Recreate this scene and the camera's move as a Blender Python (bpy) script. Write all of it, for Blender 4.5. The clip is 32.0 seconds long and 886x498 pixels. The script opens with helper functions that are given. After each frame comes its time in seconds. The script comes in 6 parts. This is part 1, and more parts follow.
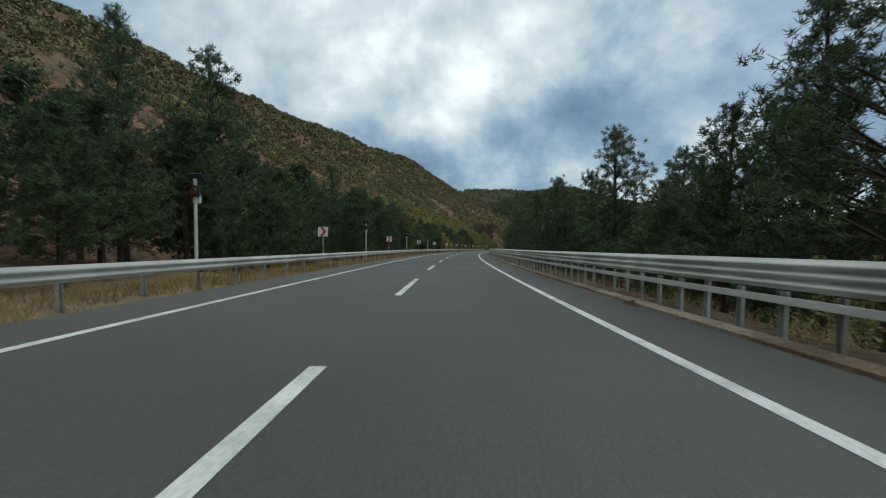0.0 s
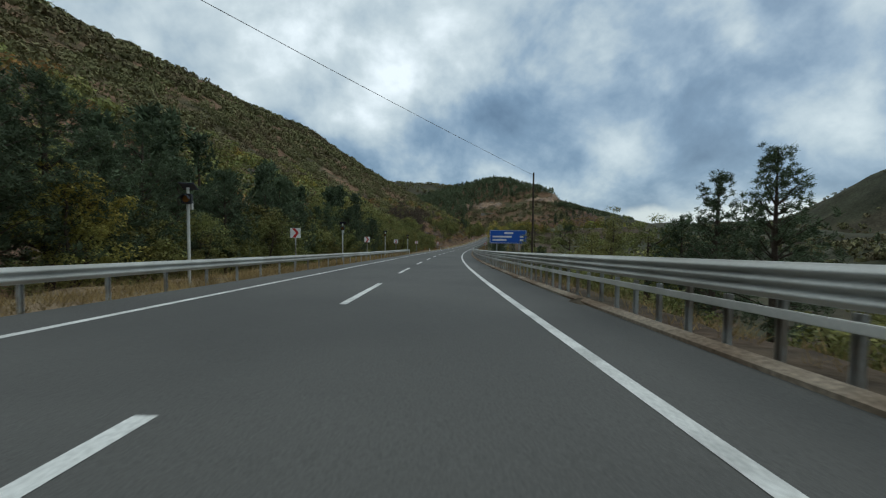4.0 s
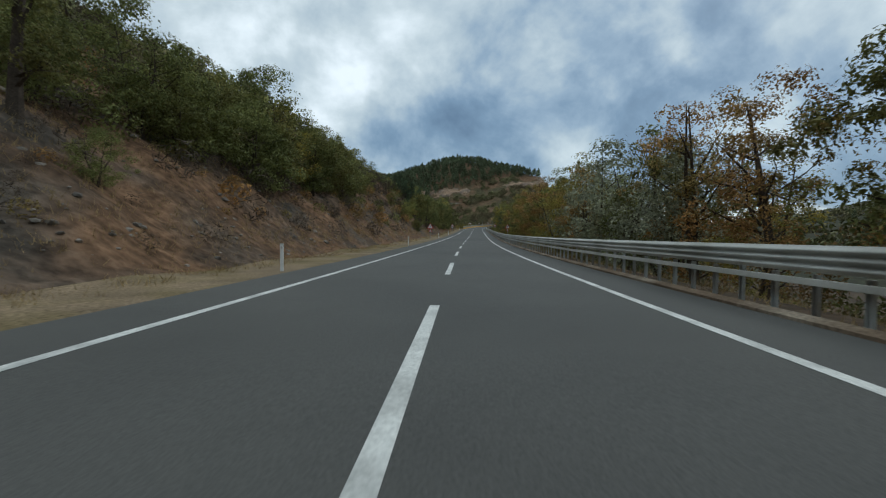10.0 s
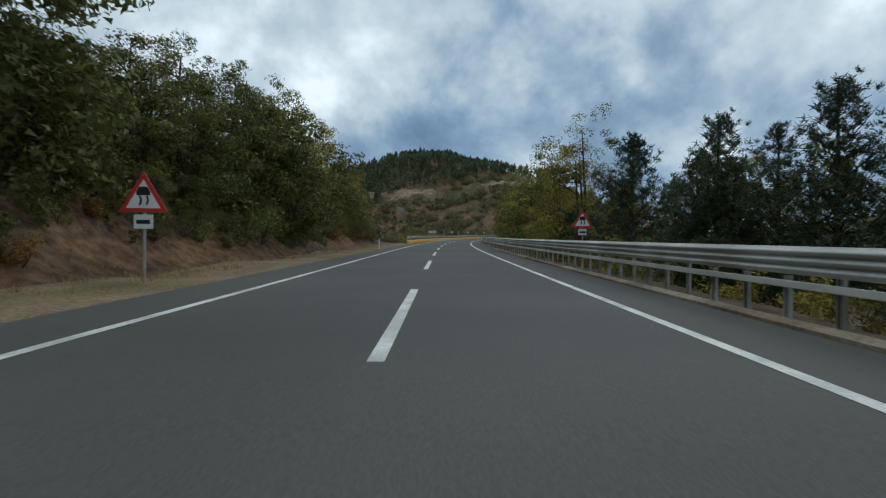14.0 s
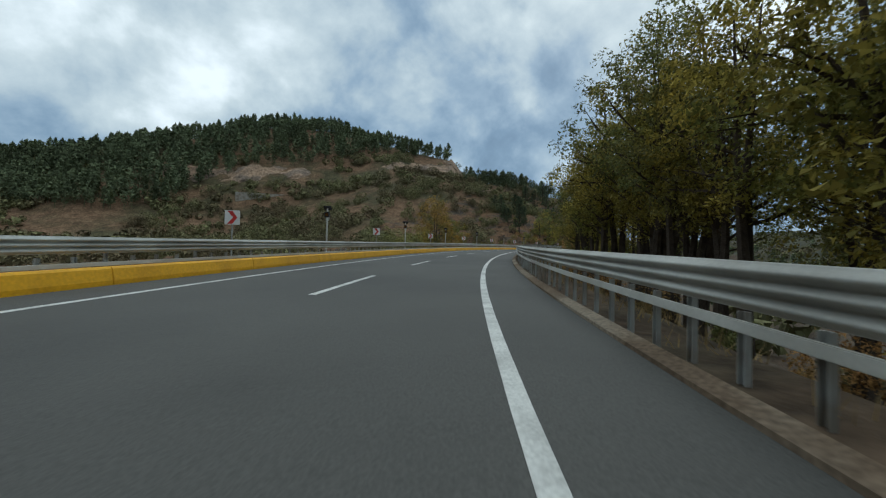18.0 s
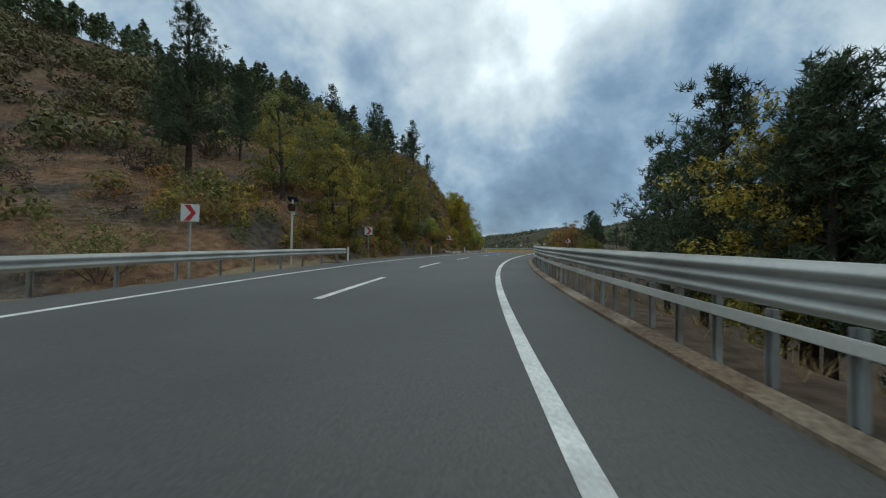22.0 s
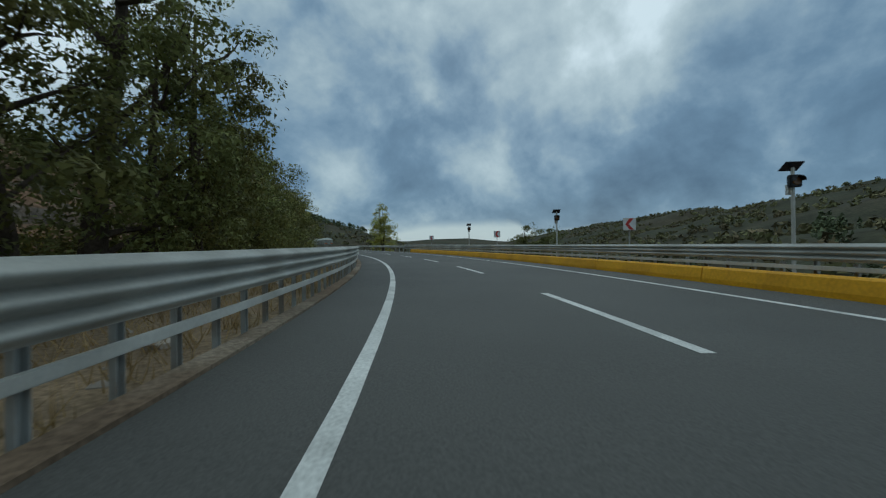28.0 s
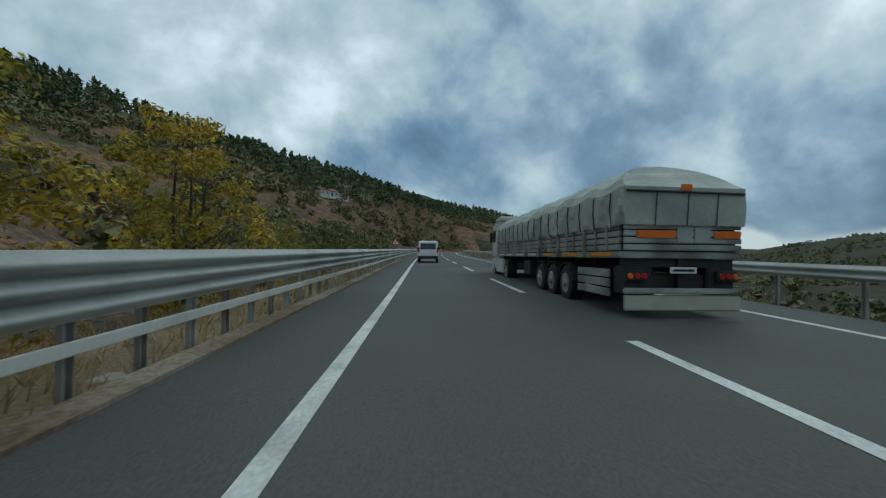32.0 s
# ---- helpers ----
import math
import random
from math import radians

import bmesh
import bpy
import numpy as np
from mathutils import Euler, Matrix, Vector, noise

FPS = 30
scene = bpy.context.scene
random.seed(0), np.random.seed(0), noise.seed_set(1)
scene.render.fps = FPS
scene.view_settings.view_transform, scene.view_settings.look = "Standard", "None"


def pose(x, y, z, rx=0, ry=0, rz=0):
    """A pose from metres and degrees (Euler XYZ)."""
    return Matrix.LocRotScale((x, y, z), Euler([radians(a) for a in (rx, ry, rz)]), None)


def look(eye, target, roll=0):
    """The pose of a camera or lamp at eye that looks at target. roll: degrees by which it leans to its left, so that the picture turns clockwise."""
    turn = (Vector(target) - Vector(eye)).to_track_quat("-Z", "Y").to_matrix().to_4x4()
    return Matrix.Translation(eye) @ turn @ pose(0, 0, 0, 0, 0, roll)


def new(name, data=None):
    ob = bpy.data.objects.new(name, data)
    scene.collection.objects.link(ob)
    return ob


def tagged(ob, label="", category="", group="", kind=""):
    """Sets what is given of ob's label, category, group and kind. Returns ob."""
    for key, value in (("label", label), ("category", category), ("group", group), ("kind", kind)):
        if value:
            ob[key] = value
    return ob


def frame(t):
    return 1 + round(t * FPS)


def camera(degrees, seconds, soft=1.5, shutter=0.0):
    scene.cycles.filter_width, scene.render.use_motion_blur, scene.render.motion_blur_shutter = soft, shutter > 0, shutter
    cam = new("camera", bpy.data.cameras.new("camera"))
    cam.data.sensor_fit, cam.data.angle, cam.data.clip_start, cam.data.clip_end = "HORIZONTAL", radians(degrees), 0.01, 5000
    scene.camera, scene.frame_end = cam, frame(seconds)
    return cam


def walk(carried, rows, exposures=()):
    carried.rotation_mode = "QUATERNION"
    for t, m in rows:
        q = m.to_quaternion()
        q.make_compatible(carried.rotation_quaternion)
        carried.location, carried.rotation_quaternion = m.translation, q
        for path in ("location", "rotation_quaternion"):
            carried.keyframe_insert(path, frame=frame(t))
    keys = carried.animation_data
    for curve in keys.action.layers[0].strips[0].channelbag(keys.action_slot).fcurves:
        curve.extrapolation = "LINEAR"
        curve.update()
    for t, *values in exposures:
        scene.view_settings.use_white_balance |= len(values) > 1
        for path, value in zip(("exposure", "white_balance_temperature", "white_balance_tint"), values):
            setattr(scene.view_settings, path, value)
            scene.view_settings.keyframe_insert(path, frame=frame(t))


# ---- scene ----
LENS = 94.85
PATH = [
    (0, 1.77, 28.76, -0.02, 87.42, -0.65, -1.38),
    (0.5, 2.91, 45.63, -0.72, 87.4, -0.63, -3.13),
    (1, 4.25, 62.47, -1.42, 87.51, -0.52, -5.01),
    (1.5, 5.78, 79.28, -2.11, 87.43, -0.65, -6.88),
    (2, 7.64, 96.06, -2.82, 87.4, -0.48, -8.41),
    (2.5, 9.85, 112.81, -3.53, 87.4, -0.43, -9.57),
    (3, 12.38, 129.54, -4.25, 87.43, -0.34, -10.58),
    (3.5, 15.21, 146.23, -4.98, 87.41, -0.55, -11.62),
    (4, 18.34, 162.89, -5.73, 87.49, -0.58, -12),
    (4.5, 21.76, 179.52, -6.49, 87.57, -0.62, -12.49),
    (5, 25.48, 196.13, -7.21, 87.66, -0.68, -13.07),
    (5.5, 29.46, 212.72, -7.87, 87.74, -0.75, -13.62),
    (6, 33.65, 229.32, -8.47, 87.75, -0.84, -13.88),
    (6.5, 37.97, 245.93, -9.05, 87.5, -0.65, -14.05),
    (7, 42.53, 262.5, -9.63, 87.84, -0.9, -13.96),
    (7.5, 47.32, 279.04, -10.16, 87.5, -1.02, -14.03),
    (8, 52.44, 295.5, -10.62, 87.59, -1.23, -15.33),
    (8.5, 57.89, 311.85, -11.02, 87.65, -1.08, -15.97),
    (9, 63.65, 328.09, -11.34, 87.66, -0.98, -16.6),
    (9.5, 69.68, 344.21, -11.57, 87.68, -0.56, -17.3),
    (10, 75.87, 360.25, -11.72, 87.92, -0.33, -17.96),
    (10.5, 82.17, 376.17, -11.8, 88.15, -0.33, -18.52),
    (11, 88.57, 391.91, -11.76, 88.25, -0.41, -19.34),
    (11.5, 94.96, 407.53, -11.62, 88.37, -0.45, -19.96),
    (12, 101.34, 423.02, -11.4, 88.69, -0.43, -20.29),
    (12.5, 107.7, 438.41, -11.1, 88.81, -0.4, -20.91),
    (13, 114.01, 453.73, -10.72, 89.38, -0.58, -21.41),
    (13.5, 120.33, 468.95, -10.3, 89.72, -0.46, -22.25),
    (14, 126.66, 484.08, -9.84, 90.02, -0.46, -22.5),
    (14.5, 133.1, 499.06, -9.35, 90.13, -0.65, -23.04),
    (15, 139.65, 513.89, -8.84, 90.26, -0.76, -23.64),
    (15.5, 146.43, 528.49, -8.3, 90.38, -0.89, -24.97),
    (16, 153.61, 542.78, -7.74, 90.51, -1.04, -26.98),
    (16.5, 161.26, 556.64, -7.18, 90.63, -1.21, -29.43),
    (17, 169.4, 569.95, -6.63, 90.99, -1.51, -31.49),
    (17.5, 178.08, 582.63, -6.08, 91.09, -1.42, -33.63),
    (18, 187.19, 594.68, -5.49, 91.44, -1.41, -36.19),
    (18.5, 196.63, 606.2, -4.89, 91.41, -1.48, -39.16),
    (19, 206.64, 616.98, -4.28, 91.53, -1.5, -42.14),
    (19.5, 217.33, 626.85, -3.66, 91.56, -1.26, -45.13),
    (20, 228.42, 635.95, -3.06, 91.56, -1.37, -48.26),
    (20.5, 239.89, 644.4, -2.49, 91.42, -1.39, -51.79),
    (21, 251.81, 652.15, -1.97, 91.32, -1.45, -55.77),
    (21.5, 264.19, 659.09, -1.49, 91.01, -1.09, -59.68),
    (22, 276.92, 665.3, -1.03, 90.86, -1.13, -62.71),
    (22.5, 289.8, 670.73, -0.6, 90.83, -1.07, -66.46),
    (23, 302.71, 675.39, -0.22, 90.81, -1.48, -70.33),
    (23.5, 315.59, 679.74, 0.12, 90.35, -1.28, -74.03),
    (24, 328.42, 683.68, 0.43, 90.44, -0.8, -75.5),
    (24.5, 341.09, 687.22, 0.71, 90.51, -0.21, -75.44),
    (25, 353.47, 690.98, 0.94, 90.63, 0.31, -73.61),
    (25.5, 365.49, 695.23, 1.12, 91.01, 0.09, -71.77),
    (26, 377.04, 700.17, 1.29, 90.8, 0.22, -67.34),
    (26.5, 388.12, 705.88, 1.46, 90.59, 0.36, -62.82),
    (27, 398.68, 712.37, 1.63, 90.39, 0.49, -58.23),
    (27.5, 408.67, 719.64, 1.81, 90.18, 0.64, -53.6),
    (28, 418.01, 727.63, 2, 90.17, 0.79, -49.24),
    (28.5, 426.65, 736.22, 2.17, 90.32, 0.7, -44.79),
    (29, 434.49, 745.29, 2.35, 90.56, 0.92, -40.54),
    (29.5, 441.48, 754.81, 2.54, 90.61, 0.85, -36.48),
    (30, 447.68, 764.65, 2.75, 90.86, 0.72, -32.63),
    (30.5, 453.17, 774.75, 2.96, 91.05, 0.54, -28.83),
    (31, 458.07, 785.09, 3.17, 91.01, 0.29, -25.62),
    (31.5, 462.52, 795.58, 3.37, 91.16, -0.28, -24.48),
    (32, 466.61, 806.16, 3.56, 90.89, -0.66, -22.6),
]
# curvature of the centre line, in 1e-4 per metre, every 11.5263 m from -28.8158 m on
BEND_STEP, BEND_FROM = 11.5263, -28.8158
BEND = [-12.3, -12.4, -12.4, -12.1, -11.2, -11.9, -13.3, -13.9, -13, -11.5, -10.5, -10.3, -10.7, -10.7, -10.8, -11.3, -11.9, -12, -11.4, -10.5, -9.6, -8.6, -6.8, -5.5, -6.4, -8.2, -8.9, -8.4, -6.8, -5, -3.8, -3.1, -3.5, -5.4, -7.1, -7.4, -6.4, -4.4, -2.7, -1, 0.8, 1.6, 1.8, 1.8, 0.4, -2.6, -6.8, -12.3, -18, -22.6, -25.6, -27.5, -30, -34.8, -41.4, -46.7, -47.7, -43.7, -37.9, -34.7, -35.7, -38.4, -40.3, -40.9, -44, -51.7, -60.2, -59.1, -43.1, -15.2, 15, 39.4, 52.2, 57.4, 59.8, 61.9, 63.8, 65.2, 66, 65.8, 63.9, 61.1, 58.1, 54, 46.8, 35.4, 22.9, 11.3, 3.1, -2.1, -5.3, -7.3, -8.7, -9.7, -10.5, -11.1]
GRADE_STEP = 28.8158
GRADE = [-4.1, -4.21, -4.06, -4.18, -4.23, -4.32, -4.54, -3.97, -3.36, -3.39, -2.82, -2.16, -1.28, -0.6, 0.52, 1.39, 2.27, 2.72, 3.05, 3.39, 3.54, 3.51, 3.96, 4.18, 4.13, 3.41, 3.13, 2.56, 2.22, 1.35, 1.35, 1.46, 1.42, 1.79, 1.79, 1.48, 1.48, 1.6, 1.48, 1.3, 1.16, 1.05, 0.96, 0.9, 0.86, 0.84]


cam = camera(LENS, 32.0, soft=1.2, shutter=0.04)
walk(cam, [(r[0], pose(*r[1:])) for r in PATH],
     [(0, 0.0, 6200, 2), (7, -0.22, 5950, 2), (9, -0.15, 5950, 2), (14, -0.15, 5900, 2), (17, -0.1, 5950, 1), (24, -0.1, 5950, 0), (28, -0.6, 5600, -5), (30, -0.66, 5600, -5), (31, -0.56, 5650, -5), (32, -0.4, 5650, -5)])

# ---- light: an overcast autumn afternoon ----
world = bpy.data.worlds.new("overcast_sky")
scene.world = world
world.use_nodes = True


def build_sky():
    nt = world.node_tree
    nt.nodes.clear()
    out = nt.nodes.new("ShaderNodeOutputWorld")
    bg_sky = nt.nodes.new("ShaderNodeBackground")
    bg_cloud = nt.nodes.new("ShaderNodeBackground")
    add = nt.nodes.new("ShaderNodeMixShader")
    sky = nt.nodes.new("ShaderNodeTexSky")
    sky.sky_type = "NISHITA"
    sky.sun_disc = False
    sky.sun_elevation, sky.sun_rotation = radians(SUN_UP), radians(SUN_TURN)
    bg_sky.inputs["Strength"].default_value = 0.10
    nt.links.new(sky.outputs[0], bg_sky.inputs["Color"])
    tc = nt.nodes.new("ShaderNodeTexCoord")
    sep = nt.nodes.new("ShaderNodeSeparateXYZ")
    nt.links.new(tc.outputs["Generated"], sep.inputs[0])

    def maths(op, a, b=None, clamp=False):
        n = nt.nodes.new("ShaderNodeMath")
        n.operation, n.use_clamp = op, clamp
        for i, v in enumerate((a, b)):
            if v is None:
                continue
            if isinstance(v, (int, float)):
                n.inputs[i].default_value = v
            else:
                nt.links.new(v, n.inputs[i])
        return n.outputs[0]

    # a flat cloud sheet overhead: the direction drawn out towards the skyline
    comb = nt.nodes.new("ShaderNodeCombineXYZ")
    flat = maths("ADD", maths("MAXIMUM", sep.outputs[2], 0.0), 0.85)
    nt.links.new(maths("DIVIDE", sep.outputs[0], flat), comb.inputs[0])
    nt.links.new(maths("DIVIDE", sep.outputs[1], flat), comb.inputs[1])

    def noise_at(scale, detail, rough, shift, dist=0.0):
        m = nt.nodes.new("ShaderNodeMapping")
        m.inputs["Location"].default_value = shift
        nt.links.new(comb.outputs[0], m.inputs[0])
        n = nt.nodes.new("ShaderNodeTexNoise")
        n.inputs["Scale"].default_value, n.inputs["Detail"].default_value = scale, detail
        n.inputs["Roughness"].default_value, n.inputs["Distortion"].default_value = rough, dist
        nt.links.new(m.outputs[0], n.inputs["Vector"])
        return n.outputs["Fac"]

    broad = noise_at(1.9, 2.0, 0.5, (3.1, 0.4, 0.0), 0.3)
    fine = noise_at(4.6, 8.0, 0.55, (0.7, 2.2, 1.0), 0.15)
    both = maths("ADD", maths("MULTIPLY", broad, 0.30), maths("MULTIPLY", fine, 0.74))
    # thinner cloud overhead
    both = maths("ADD", both, maths("ADD", -0.018, maths("MULTIPLY", maths("SUBTRACT", maths("MINIMUM", maths("MAXIMUM", sep.outputs[2], 0.44), 0.75), 0.44), 0.62)))
    # the direction, frayed a little, for the broad masses of the cloud cover
    fray = nt.nodes.new("ShaderNodeTexNoise")
    fray.inputs["Scale"].default_value, fray.inputs["Detail"].default_value = 7.0, 5.0
    nt.links.new(tc.outputs["Generated"], fray.inputs["Vector"])
    mid = nt.nodes.new("ShaderNodeVectorMath")
    mid.operation = "SUBTRACT"
    mid.inputs[1].default_value = (0.5, 0.5, 0.5)
    nt.links.new(fray.outputs["Color"], mid.inputs[0])
    off = nt.nodes.new("ShaderNodeVectorMath")
    off.operation = "MULTIPLY_ADD"
    off.inputs[1].default_value = (0.26, 0.26, 0.26)
    nt.links.new(mid.outputs[0], off.inputs[0])
    nt.links.new(tc.outputs["Generated"], off.inputs[2])
    unit = nt.nodes.new("ShaderNodeVectorMath")
    unit.operation = "NORMALIZE"
    nt.links.new(off.outputs[0], unit.inputs[0])

    def mass(az, up, wide):
        """1 in the middle of a cloud mass, 0 at its rim; its bearing, height and half width in degrees."""
        az, up = radians(az), radians(up)
        dot = nt.nodes.new("ShaderNodeVectorMath")
        dot.operation = "DOT_PRODUCT"
        dot.inputs[1].default_value = (math.sin(az) * math.cos(up), math.cos(az) * math.cos(up), math.sin(up))
        nt.links.new(unit.outputs[0], dot.inputs[0])
        mr = nt.nodes.new("ShaderNodeMapRange")
        mr.interpolation_type = "SMOOTHSTEP"
        mr.inputs["From Min"].default_value, mr.inputs["From Max"].default_value = math.cos(radians(wide)), 1.0
        nt.links.new(dot.outputs["Value"], mr.inputs["Value"])
        return mr.outputs[0]

    for az, up, wide, much in CLOUDS:
        both = maths("ADD", both, maths("MULTIPLY", mass(az, up, wide), much))
    ramp = nt.nodes.new("ShaderNodeValToRGB")
    nt.links.new(both, ramp.inputs[0])
    stops = [(0.31, (0.115, 0.178, 0.275)), (0.44, (0.235, 0.330, 0.455)), (0.50, (0.36, 0.455, 0.57)),
             (0.56, (0.55, 0.62, 0.68)), (0.63, (0.74, 0.79, 0.82)), (0.72, (1.1, 1.12, 1.15))]
    el = ramp.color_ramp.elements
    while len(el) < len(stops):
        el.new(0.5)
    for e, (pos, col) in zip(el, stops):
        e.position, e.color = pos, (*col, 1)
    # a clear pale strip under the cloud edge, low over the valley
    low = nt.nodes.new("ShaderNodeMapRange")
    low.inputs["From Min"].default_value, low.inputs["From Max"].default_value = 0.026, 0.052
    low.inputs["To Min"].default_value, low.inputs["To Max"].default_value = 1.0, 0.0
    low.interpolation_type = "SMOOTHSTEP"
    nt.links.new(maths("ADD", sep.outputs[2], maths("SUBTRACT", maths("MULTIPLY", maths("SUBTRACT", fine, 0.5), 0.08), maths("MULTIPLY", mass(52, 3, 13), 0.03))), low.inputs["Value"])
    mix = nt.nodes.new("ShaderNodeMixRGB")
    mix.inputs[2].default_value = (0.80, 0.83, 0.82, 1)
    nt.links.new(maths("MULTIPLY", low.outputs[0], 0.85), mix.inputs[0])
    nt.links.new(ramp.outputs[0], mix.inputs[1])
    nt.links.new(mix.outputs[0], bg_cloud.inputs["Color"])
    bg_cloud.inputs["Strength"].default_value = 1.0
    add.inputs[0].default_value = 0.92
    nt.links.new(bg_sky.outputs[0], add.inputs[1])
    nt.links.new(bg_cloud.outputs[0], add.inputs[2])
    nt.links.new(add.outputs[0], out.inputs[0])


SUN_UP, SUN_TURN = 38.0, 60.0
# masses of the cloud cover: bearing, height, half width in degrees, how much thinner (+) or heavier (-)
CLOUDS = [(-32, 26, 34, 0.04), (-6, 30, 24, 0.03), (14, 27, 13, 0.055), (1, 18, 9, 0.05), (27, 22, 15, -0.05), (41, 26, 11, 0.14), (61, 25, 20, 0.14), (51, 29, 12, 0.04),
          (79, 25, 15, 0.075), (33, 16, 9, 0.05), (96, 23, 14, 0.02), (110, 17, 12, 0.03), (60, 8, 27, -0.07), (92, 8, 27, -0.075), (20, 8, 20, -0.06), (119, 8, 9, 0.07)]
build_sky()
sun = new("sun", bpy.data.lights.new("sun", "SUN"))
sun.data.energy, sun.data.angle, sun.data.color = 0.5, radians(25), (1.0, 0.97, 0.92)
sun.matrix_world = look((0, 0, 300), (-math.sin(radians(SUN_TURN)) * 300, -math.cos(radians(SUN_TURN)) * 300, 300 - 300 * math.tan(radians(SUN_UP))))


# ---- materials ----
def material(name, colour, rough=0.8, metal=0.0, vary=0.25, scale=3.0, grain=0.0, grain_scale=60.0, bump=0.0, second=None,
             spot_scale=0.6, per_object=0.0, per_island=0.0, spec=0.4, see=0.0, spot=(0.45, 0.62), relief=0.02):
    m = bpy.data.materials.new(name)
    m.use_nodes = True
    nt = m.node_tree
    b = nt.nodes["Principled BSDF"]
    b.inputs["Roughness"].default_value, b.inputs["Metallic"].default_value = rough, metal
    b.inputs["Specular IOR Level"].default_value = spec
    tc = nt.nodes.new("ShaderNodeTexCoord")
    geo = nt.nodes.new("ShaderNodeNewGeometry")
    coord = geo.outputs["Position"] if scale > 0 else tc.outputs["Object"]

    def tex(sc, detail=5.0):
        n = nt.nodes.new("ShaderNodeTexNoise")
        n.inputs["Scale"].default_value, n.inputs["Detail"].default_value = sc, detail
        nt.links.new(coord, n.inputs["Vector"])
        return n.outputs["Fac"]

    def mixer(kind, fac, a, bb):
        n = nt.nodes.new("ShaderNodeMixRGB")
        n.blend_type = kind
        for i, v in enumerate((fac, a, bb)):
            if isinstance(v, (int, float)):
                n.inputs[i].default_value = v
            elif isinstance(v, tuple):
                n.inputs[i].default_value = (*v, 1)
            else:
                nt.links.new(v, n.inputs[i])
        return n.outputs[0]

    def span(fac, lo, hi, a=0.0, c=1.0):
        n = nt.nodes.new("ShaderNodeMapRange")
        for k, v in (("From Min", lo), ("From Max", hi), ("To Min", a), ("To Max", c)):
            n.inputs[k].default_value = v
        nt.links.new(fac, n.inputs["Value"])
        return n.outputs[0]

    base = colour
    sc = abs(scale)
    if second:
        base = mixer("MIX", span(tex(spot_scale), *spot), colour, second)
    lo, hi = 1 - vary, 1 + vary
    if vary:
        g = span(tex(sc), 0.3, 0.7, lo, hi)
        base = mixer("MULTIPLY", 1.0, base, g)
    if grain:
        base = mixer("MULTIPLY", 1.0, base, span(tex(grain_scale, 2.0), 0.3, 0.7, 1 - grain, 1 + grain))
    if per_object:
        oi = nt.nodes.new("ShaderNodeObjectInfo")
        base = mixer("MULTIPLY", 1.0, base, span(oi.outputs["Random"], 0, 1, 1 - per_object, 1 + per_object))
    if per_island:
        base = mixer("MULTIPLY", 1.0, base, span(geo.outputs["Random Per Island"], 0, 1, 1 - per_island, 1 + per_island))
    if isinstance(base, tuple):
        b.inputs["Base Color"].default_value = (*base, 1)
    else:
        nt.links.new(base, b.inputs["Base Color"])
    if bump:
        n = nt.nodes.new("ShaderNodeBump")
        n.inputs["Strength"].default_value, n.inputs["Distance"].default_value = bump, relief
        nt.links.new(tex(grain_scale, 4.0), n.inputs["Height"])
        nt.links.new(n.outputs[0], b.inputs["Normal"])
    if see:
        tr = nt.nodes.new("ShaderNodeBsdfTranslucent")
        mx = nt.nodes.new("ShaderNodeMixShader")
        mx.inputs[0].default_value = see
        if isinstance(base, tuple):
            tr.inputs["Color"].default_value = (*base, 1)
        else:
            nt.links.new(base, tr.inputs["Color"])
        outn = nt.nodes["Material Output"]
        nt.links.new(b.outputs[0], mx.inputs[1])
        nt.links.new(tr.outputs[0], mx.inputs[2])
        nt.links.new(mx.outputs[0], outn.inputs[0])
    return m


ASPHALT = material("asphalt", (0.083, 0.081, 0.073), 0.82, vary=0.10, scale=0.35, grain=0.22, grain_scale=45, bump=0.35,
                   second=(0.068, 0.067, 0.061), spot_scale=0.12, spec=0.35)
PAINT = material("road_paint", (0.62, 0.62, 0.58), 0.7, vary=0.10, scale=2.0, grain=0.18, grain_scale=30, second=(0.45, 0.45, 0.42), spot_scale=1.4)
ZINC = material("galvanised_steel", (0.60, 0.595, 0.545), 0.55, metal=0.15, vary=0.10, scale=1.2, grain=0.06, grain_scale=25, second=(0.47, 0.46, 0.41), spot_scale=0.5)
ZINC_DULL = material("dull_steel_post", (0.42, 0.43, 0.41), 0.6, metal=0.35, vary=0.15, scale=2.0, second=(0.25, 0.22, 0.18), spot_scale=1.5)
YELLOW = material("yellow_kerb_paint", (0.78, 0.40, 0.004), 0.65, vary=0.05, scale=1.0, grain=0.10, grain_scale=14, second=(0.66, 0.33, 0.006), spot_scale=0.8)
CONCRETE = material("kerb_concrete", (0.36, 0.33, 0.28), 0.9, vary=0.2, scale=1.0, grain=0.2, grain_scale=20, bump=0.4, second=(0.24, 0.20, 0.15), spot_scale=0.7)
VERGE = material("dark_verge_earth", (0.085, 0.060, 0.040), 0.95, vary=0.3, scale=0.5, grain=0.4, grain_scale=3.0, bump=1.0, relief=0.1, second=(0.065, 0.052, 0.034), spot_scale=0.3, spec=0.1)
SOIL = material("hill_soil", (0.172, 0.108, 0.064), 0.95, vary=0.35, scale=0.35, grain=0.4, grain_scale=1.6, bump=1.0, relief=0.3, second=(0.085, 0.075, 0.04), spot_scale=0.05, spec=0.1)
CUT = material("cut_slope_earth", (0.160, 0.094, 0.054), 0.95, vary=0.35, scale=0.5, grain=0.45, grain_scale=2.4, bump=1.0, relief=0.22, second=(0.085, 0.070, 0.055), spot_scale=0.16, spec=0.1)
